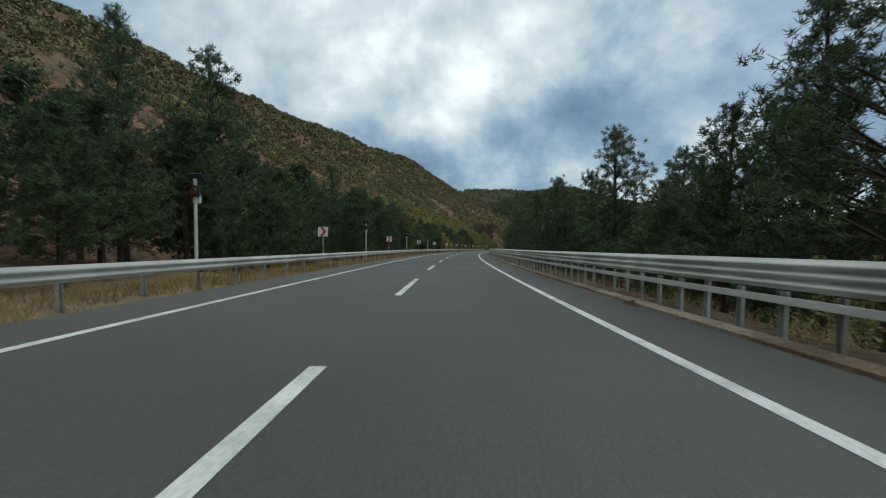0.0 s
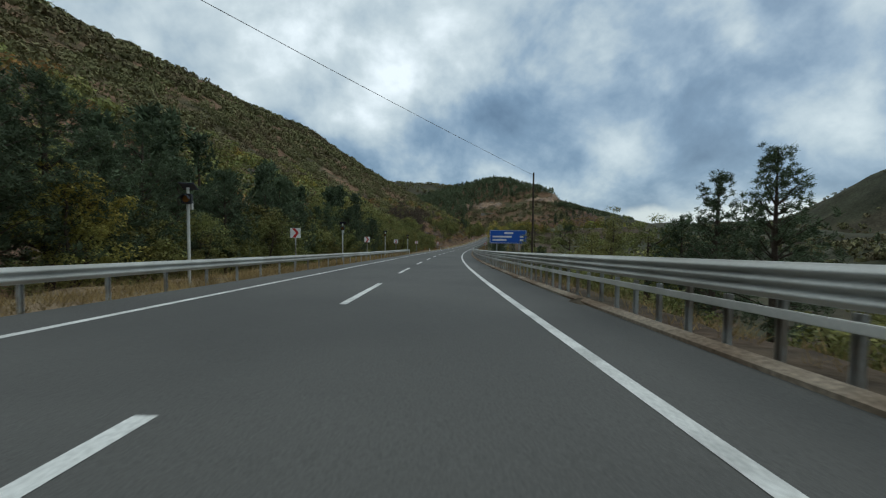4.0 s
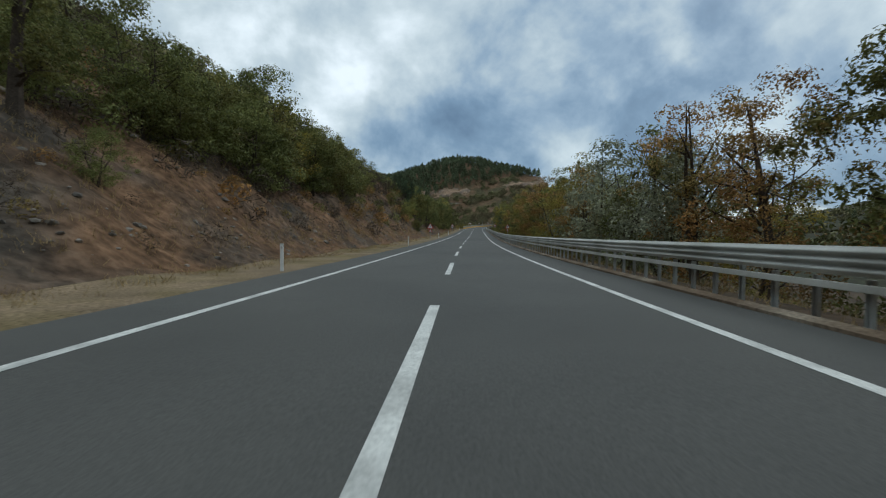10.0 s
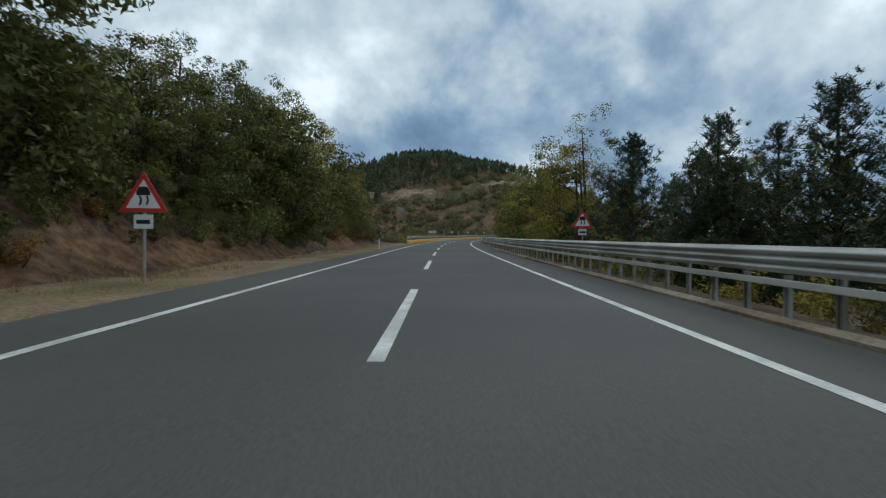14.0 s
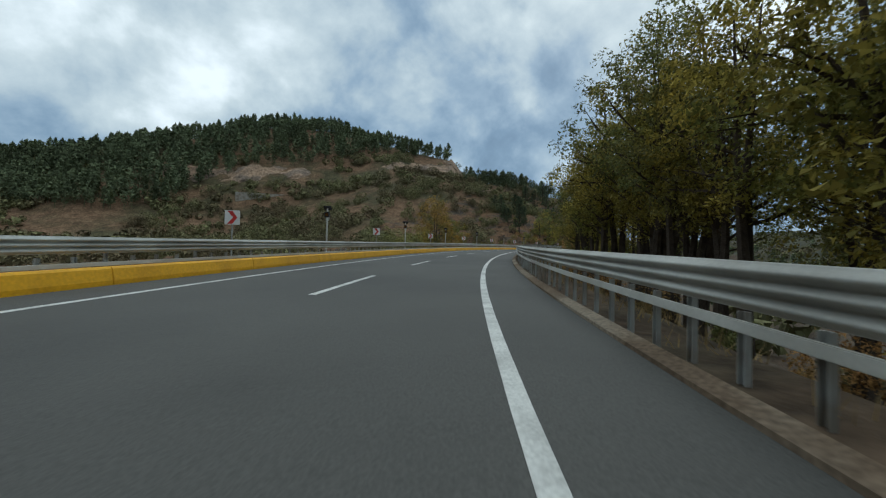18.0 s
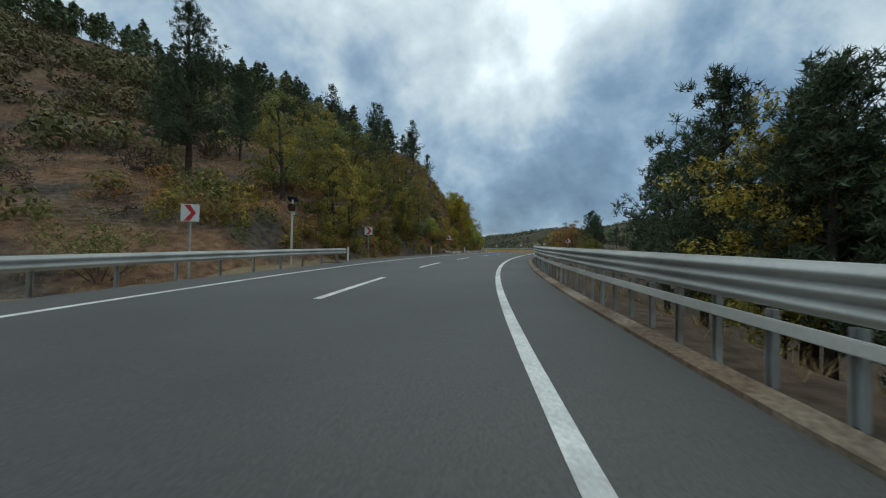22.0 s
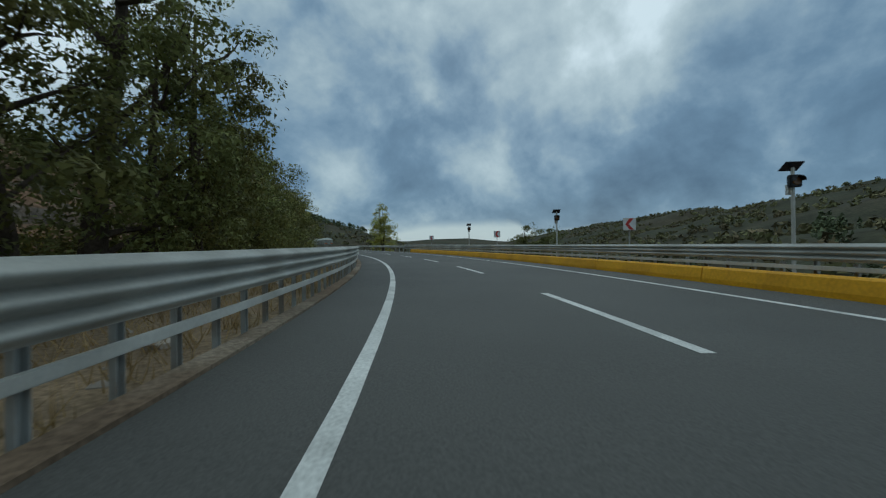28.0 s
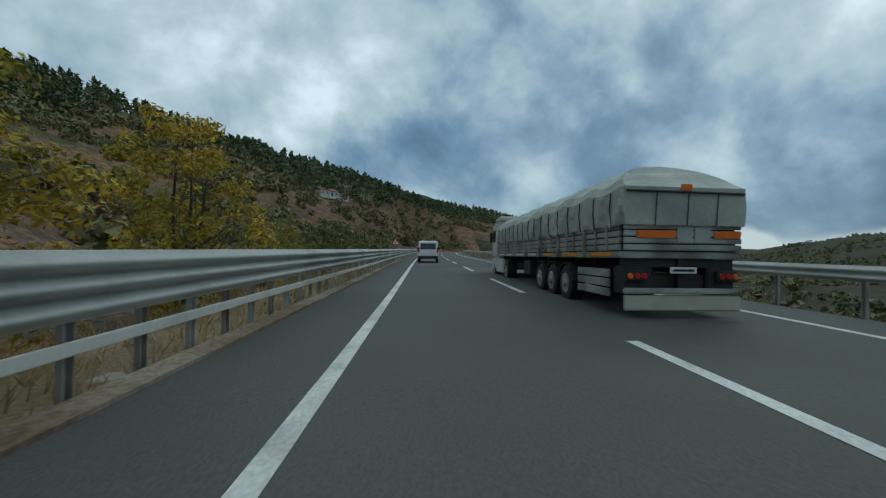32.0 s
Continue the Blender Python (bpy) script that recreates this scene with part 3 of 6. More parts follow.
# ---- guard rails ----
def waves(count, high, deep):
    """Rounded corrugations one above another, with flat lips."""
    out = [(0.004, 0.0)]
    n = count * 8
    for i in range(n + 1):
        u = i / n
        out.append((0.012 + deep * (0.5 - 0.5 * math.cos(2 * math.pi * count * u)) ** 0.7, 0.012 + (high - 0.024) * u))
    return out + [(0.004, high)]


WAVE, WAVE3, WAVE2 = waves(2, 0.325, 0.075), waves(3, 0.40, 0.095), waves(3, 0.526, 0.135)


def beam_mesh(name, profile, length, mat):
    """One corrugated beam along y, bulging towards +x, of sheet steel."""
    n = len(profile)
    verts, faces = [], []
    t = 0.006
    for y in (0.0, length):
        verts += [(x, y, z) for x, z in profile] + [(x - t - 0.004, y, z) for x, z in profile]
    for k in range(n - 1):
        faces.append([k, k + 1, 2 * n + k + 1, 2 * n + k])
        faces.append([n + k + 1, n + k, 3 * n + k, 3 * n + k + 1])
    for a, b in ((0, n), (n - 1, 2 * n - 1)):
        faces.append([a, b, 2 * n + b, 2 * n + a])
    for o in (0, 2 * n):
        for k in range(n - 1):
            faces.append([o + k, o + n + k, o + n + k + 1, o + k + 1])
    return mesh_of(name, verts, faces, [mat], smooth=True)


def c_post(h, w=0.10, d=0.055):
    outline = [(-w / 2, 0), (w / 2, 0), (w / 2, d), (w / 2 - 0.012, d), (w / 2 - 0.012, 0.012), (-w / 2 + 0.012, 0.012), (-w / 2 + 0.012, d), (-w / 2, d)]
    n = len(outline)
    verts = [(b - d / 2, a, -0.5) for a, b in outline] + [(b - d / 2, a, h) for a, b in outline]
    faces = [[i, (i + 1) % n, n + (i + 1) % n, n + i] for i in range(n)] + [list(range(n))[::-1], list(range(n, 2 * n))]
    return verts, faces


PITCH = 4.0
BEAM3 = beam_mesh("beam", WAVE3, PITCH + 0.06, ZINC)
BEAM_BIG = beam_mesh("beam", WAVE2, PITCH + 0.06, ZINC)
BEAM2 = beam_mesh("beam", WAVE, PITCH + 0.06, ZINC)
LOWBAR = mesh_of("lower_rail", *box(0, 0.05, 0, PITCH + 0.02, 0, 0.10, 0.008), [ZINC])
POST_LOW = mesh_of("post", *c_post(0.66), [ZINC_DULL])
POST_TALL = mesh_of("post", *c_post(0.98), [ZINC_DULL])
POST_W = mesh_of("post", *c_post(0.72), [ZINC_DULL])


def rail_run(kind, s0, s1, lat, face, section=24.0, top=1.09, post_gap=0.8, big=False, low=0.50):
    """A run of guard rail in sections; face: +1 where its front looks to the right."""
    label = {"tall": "tall galvanised corrugated guard rail with a lower bar on steel posts", "single": "galvanised double-wave guard rail on steel posts"}[kind]
    s = s0
    while s < s1 - 1:
        e = min(s + section, s1)
        root = thing("guard_rail", at(s, lat, 0.0), label, "guard rail", "guard rails along the road")
        inv = root.matrix_basis.inverted()
        k = 0
        while s + k * PITCH < e - 0.5:
            sa = s + k * PITCH
            sb = min(sa + PITCH, e)
            pa, pb = Vector(on_road(sa, lat)), Vector(on_road(sb, lat))
            d = pb - pa
            m = Matrix.Translation(pa) @ d.to_track_quat("Y", "Z").to_matrix().to_4x4()
            if face < 0:
                m = m @ Matrix.Diagonal((-1, 1, 1, 1))
            m = m @ Matrix.Diagonal((1, d.length / PITCH, 1, 1))
            if kind == "tall":
                part("beam", BEAM_BIG if big else BEAM3, root, inv @ m @ Matrix.Translation((0.02, 0, top - (0.526 if big else 0.40))))
                part("lower_rail", LOWBAR, root, inv @ m @ Matrix.Translation((0.03, 0, 0.38 if big else low)))
            else:
                part("beam", BEAM2, root, inv @ m @ Matrix.Translation((0.02, 0, top - 0.325)))
            k += 1
        n = int(round((e - s) / post_gap))
        for j in range(n):
            sp = s + (j + 0.5) * (e - s) / n
            tall = kind != "tall" or (j % 4 == 1)
            me = POST_W if kind != "tall" else (POST_TALL if tall else POST_LOW)
            part("post", me, root, inv @ at(sp, lat - face * 0.045, 0.0, 0 if face > 0 else 180))
        s = e


rail_run("tall", BEND_FROM + 1, 812, 5.62, -1)
rail_run("tall", 812, 940, 5.95, -1)
rail_run("single", 940, 1100, 5.95, -1, post_gap=2.0, top=0.95)
rail_run("single", BEND_FROM + 1, 206, -5.75, 1, post_gap=2.0, top=0.78)
rail_run("tall", 536, 724, -5.85, 1, top=1.14, low=0.42)
rail_run("single", 724, 743, -5.75, 1, post_gap=2.0, top=0.78)
rail_run("tall", 850, 1100, -5.3, 1, top=1.14, big=True)


def kerb(s0, s1, lat, face, top=0.43):
    root = thing("safety_kerb", at(s0, lat), "yellow painted concrete safety kerb along the road edge", "kerb")
    inv = root.matrix_basis.inverted()
    s = s0
    while s < s1 - 0.5:
        e = min(s + 6.0, s1)
        sv = np.linspace(s, e - 0.03, 5)
        prof = [(0.0, -0.1), (0.0, 0.10), (0.05, top - 0.05), (0.09, top), (0.24, top), (0.26, top - 0.03), (0.26, -0.1)]
        P = np.stack([on_road(sv, np.full(5, lat - face * a), b) for a, b in prof], 1)
        n = len(prof)
        f = grid_faces(5, n, face < 0).tolist() + [list(range(n)), [4 * n + k for k in range(n)][::-1]]
        part("kerb_block", mesh_of("kerb_block", P.reshape(-1, 3), f, [YELLOW]), root, inv)
        s = e


kerb(534, 724, -5.25, 1)
kerb(816, 936, 5.45, -1)
tagged(new("kerb_strip", ribbon("kerb_strip", BEND_FROM, 812, 5.24, 5.46, 0.05, 0.09, 2.0, [KERBSOIL], 0.3)), "dusty concrete edge strip under the guard rail", "kerb", kind="structure")
tagged(new("kerb_strip", ribbon("kerb_strip", 848, 1230, -5.28, -5.02, 0.06, 0.04, 2.0, [KERBSOIL], 0.25)), "worn concrete edge strip under the guard rail", "kerb", kind="structure")


# ---- plants ----
rng = np.random.default_rng(7)


def leaf_quads(centres, size, stretch=1.6, up=0.3, r=None, out=None):
    """One small spray of leaves at each centre, turned at random, or spread to face out of its clump."""
    r = r or rng
    n = len(centres)
    a = r.normal(size=(n, 3))
    if out is None:
        a[:, 2] *= up + 0.4
        face = r.normal(size=(n, 3))
    else:
        face = out + r.normal(size=(n, 3)) * 0.42
        face /= np.linalg.norm(face, axis=1)[:, None] + 1e-9
        a -= face * np.sum(a * face, axis=1)[:, None]
    a /= np.linalg.norm(a, axis=1)[:, None] + 1e-9
    b = np.cross(a, face)
    b /= np.linalg.norm(b, axis=1)[:, None] + 1e-9
    sz = size * r.uniform(0.6, 1.3, n)[:, None]
    a, b = a * sz * stretch * 0.5, b * sz * 0.5
    v = np.stack([centres - a, centres + a * 0.6 + b * 0.78, centres + a * 0.5 - b * 0.78], 1).reshape(-1, 3)
    return v, np.arange(3 * n).reshape(-1, 3)


def clump(r, n, wide, flat=0.72):
    """Places on the shell of one leafy clump, and the way each faces."""
    d = r.normal(size=(n, 3)) + np.array([0, 0, 0.35])
    d /= np.linalg.norm(d, axis=1)[:, None] + 1e-9
    lump = 1 + 0.22 * np.sin(d[:, 0] * 4 + r.uniform(0, 6)) * np.sin(d[:, 1] * 4 + r.uniform(0, 6))
    q = d * (wide * lump * r.uniform(0.35, 1.05, n) ** 0.45)[:, None] * np.array([1, 1, flat])
    return q, d + np.array([0, 0, 0.25])


def limb(r, start, way, length, radius, bend=0.25, n=5):
    pts, d, q = [Vector(start)], Vector(way).normalized(), Vector(start)
    for _ in range(n - 1):
        d = (d + Vector(r.normal(size=3)) * bend * 0.5 + Vector((0, 0, 0.05))).normalized()
        q = q + d * (length / (n - 1))
        pts.append(q.copy())
    return pts, [radius * (1 - 0.85 * i / (n - 1)) for i in range(n)]


def broad_tree(seed, height, spread, mat, clumps=46, per=62, leaf=0.17, bare=0.0, trunks=1, low=0.22, light=False, slim=0.0):
    """Trunk with limbs, and a crown of leaf clumps along the limbs and out to an uneven outline."""
    r = np.random.default_rng(seed)
    wood, tips = [], []
    bulge = r.uniform(0, 6.28, 4)

    def reach_at(u, ang):
        w = min(1.0, max(0.0, (u - low) / (1.04 - low)))
        shape = math.sin(math.pi * w ** (0.75 - 0.1 * slim)) ** (0.55 + 0.25 * slim) if 0 < w < 1 else 0.0
        return spread * shape * (1 + (1 - 0.8 * slim) * (0.22 * math.sin(2 * ang + bulge[0] + 5 * u) + 0.18 * math.sin(3 * ang + bulge[1] - 8 * u)))

    for k in range(trunks):
        lean = r.normal(size=2) * (0.04 if trunks == 1 else 0.08) * (1 - 0.7 * slim)
        top = Vector((lean[0] * height, lean[1] * height, height * (0.9 if k == 0 else r.uniform(0.7, 0.9))))
        off = Vector((0.18 * k, 0.12 * k, 0))
        pts = [off + Vector((0, 0, -0.4)), off + top * 0.25 + Vector(r.normal(size=3) * 0.1), off + top * 0.55 + Vector(r.normal(size=3) * 0.2), off + top]
        rad = height * 0.02 / math.sqrt(trunks)
        wood.append(tube(pts, [rad * 1.4, rad, rad * 0.65, rad * 0.15], 6))
        for j in range(9 if trunks == 1 else 6):
            u = r.uniform(low + 0.03, 0.85)
            base = pts[0].lerp(pts[3], u)
            ang = r.uniform(0, 2 * math.pi)
            reach = max(0.5, reach_at(u + 0.08, ang) * r.uniform(0.7, 1.0)) * (1 - 0.35 * slim)
            way = (math.cos(ang), math.sin(ang), r.uniform(0.25, 0.9) + 1.2 * slim)
            lp, lr = limb(r, base, way, reach, rad * 0.5)
            wood.append(tube(lp, lr, 3, False))
            tips += [lp[2], lp[3], lp[4]]
            for _ in range(0 if light else 1):
                bp, br = limb(r, lp[2], (math.cos(ang + r.normal()), math.sin(ang + r.normal()), r.uniform(0, 0.9)), reach * 0.5, rad * 0.22, 0.3, 4)
                wood.append(tube(bp, br, 3, False))
                tips += [bp[2], bp[3]]
        tips.append(top)
    tips = np.array([tuple(t) for t in tips])
    third = clumps // 3
    pick = [tips[r.integers(0, len(tips), third)] + r.normal(size=(third, 3)) * 0.1 * spread]
    rest = []
    while len(rest) < clumps - third:
        u, ang = r.uniform(low, 1.0), r.uniform(0, 6.283)
        q = reach_at(u, ang)
        if q < r.uniform(0, spread):
            continue
        q *= r.uniform(0.15, 1.0) ** 0.55 * r.uniform(0.8, 1.12)
        rest.append((q * math.cos(ang), q * math.sin(ang), u * height))
    pick = np.concatenate(pick + [np.array(rest)])
    cent, ways = [], []
    for c in pick:
        q, d = clump(r, int(per * r.uniform(0.4, 1.4)), (0.35 * spread + 0.45) * 0.46 * r.uniform(0.55, 1.15))
        cent.append(c + q)
        ways.append(d)
    cent, ways = np.concatenate(cent), np.concatenate(ways)
    keep = cent[:, 2] > height * low * 0.6
    v, f = leaf_quads(cent[keep], leaf, r=r, out=ways[keep])
    return mesh_of("trunk", *joined(*wood), [BARK]), mesh_of("crown", v, f, [mat])


def pine_tree(seed, height, spread, mat=None, low=0.18, gap=1.0, light=False):
    """Straight trunk with whorls of branches carrying tufts of needles."""
    r = np.random.default_rng(seed)
    lean = r.normal(size=2) * 0.02 * height
    rad = height * 0.016
    wood = [tube([(0, 0, -0.4), (lean[0] * 0.4, lean[1] * 0.4, height * 0.5), (lean[0], lean[1], height)], [rad * 1.3, rad * 0.8, rad * 0.1], 7)]
    cent = []
    z = height * low
    while z < height * 0.98:
        u = (z - height * low) / (height * (1 - low))
        reach = 1.12 * spread * (1 - u) ** 0.7 * (0.6 + 0.45 * min(1, u * 6 + 0.4)) + 0.25
        base = Vector((lean[0] * z / height, lean[1] * z / height, z))
        for k in range(int(r.integers(5, 8))):
            ang = r.uniform(0, 2 * math.pi)
            ln = reach * r.uniform(0.6, 1.22)
            tilt = 0.12 + 0.85 * u + r.normal() * 0.12
            lp, lr = limb(r, base, (math.cos(ang), math.sin(ang), tilt), ln, rad * 0.28 * (1 - 0.6 * u) + 0.008, 0.14, 4)
            lp[3] = lp[3] + Vector((0, 0, 0.16 * ln))
            if not light and u < 0.75:
                wood.append(tube(lp[::3], lr[::3], 3, False))
            m = max(4, int(ln * (2.2 if light else 4.2)))
            for j in range(m):
                w = 0.34 + 0.7 * (j + r.uniform(0, 1)) / m
                i = min(int(w * 3), 2)
                p = lp[i].lerp(lp[i + 1], min(w * 3 - i, 1.2))
                off = r.normal(size=3) * (0.10 + 0.07 * ln) * np.array([1, 1, 0.45])
                cent.append(np.array(p) + off)
        z += height * r.uniform(0.045, 0.075) * gap
    for k in range(8):
        cent.append(np.array((lean[0] * (0.9 + 0.012 * k), lean[1] * (0.9 + 0.012 * k), height * (0.90 + 0.0125 * k))))
    cent.append(np.array((lean[0], lean[1], height)))
    cent = np.array(cent)
    per = 6 if light else 24
    n = len(cent)
    d = r.normal(size=(n, per, 3)) * np.array([1, 1, 0.6]) + np.array([0, 0, 0.8])
    d /= np.linalg.norm(d, axis=2)[..., None]
    ln = r.uniform(0.15, 0.34, (n, per, 1)) * (1.6 if light else 1.0)
    side = np.cross(d, r.normal(size=(n, per, 3)))
    side /= np.linalg.norm(side, axis=2)[..., None]
    c = cent[:, None] + r.normal(size=(n, per, 3)) * 0.07
    wdt = 0.11 if light else 0.026
    v = np.stack([c - side * wdt, c + side * wdt * 0.9, c + d * ln], 2).reshape(-1, 3)
    f = np.arange(len(v)).reshape(-1, 3)
    return mesh_of("trunk", *joined(*wood), [BARK]), mesh_of("crown", v, f, [mat or PINE])


def bush(seed, height, spread, mat, n=900, leaf=0.13):
    r = np.random.default_rng(seed)
    wood = []
    tips = []
    for k in range(9):
        ang = r.uniform(0, 2 * math.pi)
        lp, lr = limb(r, (0, 0, -0.2), (math.cos(ang) * 0.6, math.sin(ang) * 0.6, r.uniform(0.5, 1.2)), height * r.uniform(0.6, 1.0), 0.03, 0.25)
        wood.append(tube(lp, lr, 4, False))
        tips += [tuple(lp[2]), tuple(lp[3]), tuple(lp[4])]
    tips = np.array(tips)
    cent, ways = [], []
    for c in tips[r.permutation(len(tips))[:18]]:
        q, d = clump(r, n // 18, 0.30 * spread * r.uniform(0.7, 1.2))
        cent.append(c + q)
        ways.append(d)
    c = np.concatenate(cent)
    c[:, 2] = np.abs(c[:, 2])
    v, f = leaf_quads(c, leaf, r=r, out=np.concatenate(ways))
    return mesh_of("stem", *joined(*wood), [BARK]), mesh_of("foliage", v, f, [mat])


def dry_bush(seed, height, spread):
    """Bare grey-brown twigs."""
    r = np.random.default_rng(seed)
    wood = []
    n = 260
    start = np.stack([r.normal(size=n) * spread * 0.16, r.normal(size=n) * spread * 0.16, np.abs(r.normal(size=n)) * 0.25 * height], 1)
    d = r.normal(size=(n, 3)) * np.array([0.6, 0.6, 0.35]) + np.array([0, 0, 0.6]) + start * np.array([0.8, 0.8, 0])
    d /= np.linalg.norm(d, axis=1)[:, None]
    ln = r.uniform(0.25, 0.8, (n, 1)) * height * 0.8
    side = np.cross(d, r.normal(size=(n, 3)))
    side /= np.linalg.norm(side, axis=1)[:, None]
    w = 0.018
    v = np.stack([start - side * w, start + side * w, start + d * ln + side * w * 0.3, start + d * ln - side * w * 0.3], 1).reshape(-1, 3)
    for k in range(6):
        ang = r.uniform(0, 6.28)
        lp, lr = limb(r, (0, 0, -0.2), (math.cos(ang) * 0.5, math.sin(ang) * 0.5, 1), height * 0.7, 0.025, 0.3)
        wood.append(tube(lp, lr, 4, False))
    return mesh_of("stem", *joined(*wood), [BARK]), mesh_of("foliage", v, np.arange(4 * n).reshape(-1, 4), [TWIG])


KINDS = {}


def prototype(key, name, meshes, label, category, tall):
    KINDS[key] = (name, meshes, label, category, tall)


for i, (h, w) in enumerate(((11.5, 2.9), (9.5, 2.7), (13.0, 3.2), (8.0, 2.5))):
    prototype("pine%d" % i, "pine_tree", pine_tree(20 + i, h, w), "dark green pine tree standing beside the road", "tree", h)
for i, (h, w) in enumerate(((10.0, 3.0), (12.0, 3.4), (8.0, 2.8))):
    prototype("oak%d" % i, "oak_tree", broad_tree(40 + i, h, w, LEAF_GREEN, 104 if h > 9 else 90, 104 if h > 9 else 92, 0.128, low=0.06), "broad-leaved tree with dull green autumn leaves", "tree", h)
for i, (h, w) in enumerate(((10.5, 2.8), (12.5, 3.2), (8.0, 2.6))):
    prototype("gold%d" % i, "locust_tree", broad_tree(50 + i, h, w, LEAF_YELLOW, 108, 110, 0.112, trunks=2 + i % 2, low=0.08), "broad-leaved tree with yellowing autumn leaves", "tree", h)
for i, (h, w) in enumerate(((6.0, 2.9), (7.0, 3.4), (5.0, 2.7))):
    prototype("scrub%d" % i, "scrub_oak", broad_tree(45 + i, h, w, LEAF_GREEN, 150, 112, 0.118, trunks=3, low=0.0), "low bushy oak with dense olive green leaves", "tree", h)
for i, (h, w, mat) in enumerate(((12.0, 2.9, LEAF_YELLOW), (13.0, 3.2, LEAF_GREEN), (11.0, 2.6, LEAF_YELLOW))):
    prototype("grove%d" % i, "locust_tree", broad_tree(250 + i, h, w, mat, 84, 84, 0.115, trunks=2 + i % 2, low=0.36), "tall thin-stemmed tree with sparse yellow-green leaves", "tree", h)
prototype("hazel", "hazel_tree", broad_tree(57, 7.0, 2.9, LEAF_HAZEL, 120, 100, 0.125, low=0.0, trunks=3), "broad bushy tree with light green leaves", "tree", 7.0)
prototype("sallow", "sallow_tree", broad_tree(63, 5.5, 2.3, LEAF_FRESH, 90, 90, 0.115, low=0.05, trunks=2), "small bushy tree with olive yellow leaves", "tree", 5.5)
prototype("gold3", "locust_tree", broad_tree(58, 11.0, 4.2, LEAF_OCHRE, 200, 110, 0.12, low=0.02, trunks=2), "wide tree with ochre and yellow autumn leaves", "tree", 11.0)
for i, (h, w) in enumerate(((8.5, 2.6), (10.5, 3.0))):
    prototype("rust%d" % i, "ash_tree", broad_tree(60 + i, h, w, LEAF_BROWN, 100, 96, 0.108, trunks=2, low=0.12), "half-bare tree with rusty brown autumn leaves", "tree", h)
for i, (h, w) in enumerate(((6.0, 2.8), (7.5, 3.2))):
    prototype("silver%d" % i, "oleaster_tree", broad_tree(70 + i, h, w, LEAF_SILVER, 130, 80, 0.115, trunks=4, low=0.02), "bushy tree with pale silvery green leaves", "tree", h)
for i, (h, w) in enumerate(((2.6, 1.7), (3.4, 2.1), (1.8, 1.3))):
    prototype("bush%d" % i, "shrub", bush(80 + i, h, w, LEAF_GREEN, 1800, 0.10), "leafy green shrub on the slope", "shrub", h)
    prototype("goldbush%d" % i, "yellow_shrub", bush(84 + i, h, w, LEAF_YELLOW, 1600, 0.095), "yellowing shrub on the slope", "shrub", h)
for i, (h, w) in enumerate(((1.6, 1.4), (2.4, 1.8))):
    prototype("rustbush%d" % i, "rusty_shrub", bush(88 + i, h, w, LEAF_BROWN, 1500, 0.085), "rusty brown shrub on the slope", "shrub", h)
for i, (h, w) in enumerate(((11.5, 2.9), (9.5, 2.7))):
    prototype("pine%dL" % i, "pine_tree", pine_tree(120 + i, h, w, light=True), "dark green pine tree in the second row", "tree", h)
for i, (mat, lab) in enumerate(((LEAF_GREEN, "dull green"), (LEAF_YELLOW, "yellowing"), (LEAF_BROWN, "rusty brown"))):
    prototype("far%dL" % i, ("oak_tree", "locust_tree", "ash_tree")[i], broad_tree(140 + i, 10.0, 3.2, mat, 70, 46, 0.26, low=0.05, light=True), "broad-leaved tree with %s leaves behind the first row" % lab, "tree", 10.0)
for i, (h, w) in enumerate(((1.5, 1.5), (2.3, 2.0))):
    prototype("dry%d" % i, "dry_shrub", dry_bush(90 + i, h, w), "bare grey-brown shrub on the cut slope", "shrub", h)
prototype("amber", "locust_tree", broad_tree(59, 7.5, 2.9, LEAF_GOLD, 130, 66, 0.15, trunks=3, low=0.02), "low tree with golden yellow leaves behind the guard rail", "tree", 7.5)


def plant(key, s, lat, scale=1.0, z=None, turn=None, label=""):
    x, y, _ = (float(v) for v in on_road(s, lat))
    plant_xy(key, x, y, scale, z, turn, label)


def put(key, s, lat, top, turn=None, label=""):
    """A plant whose top stands so many metres above the road."""
    x, y, z = (float(v) for v in on_road(s, lat))
    plant_xy(key, x, y, max(0.3, (z + top - ground_at(x, y)) / KINDS[key][4] / 1.03), None, turn, label)


def plant_xy(key, x, y, scale=1.0, z=None, turn=None, label=""):
    name, meshes, lab, cat, tall = KINDS[key]
    g = ground_at(x, y) - 0.05 if z is None else z
    m = pose(x, y, g, 0, 0, rng.uniform(0, 360) if turn is None else turn)
    root = new(name)
    tagged(root, label or lab, cat, lab.split(" standing")[0])
    root.matrix_basis = m @ Matrix.Diagonal((scale * rng.uniform(0.92, 1.08), scale * rng.uniform(0.92, 1.08), scale, 1))
    for me in meshes:
        part(me.name.split(".")[0], me, root)


LOOSE = {}


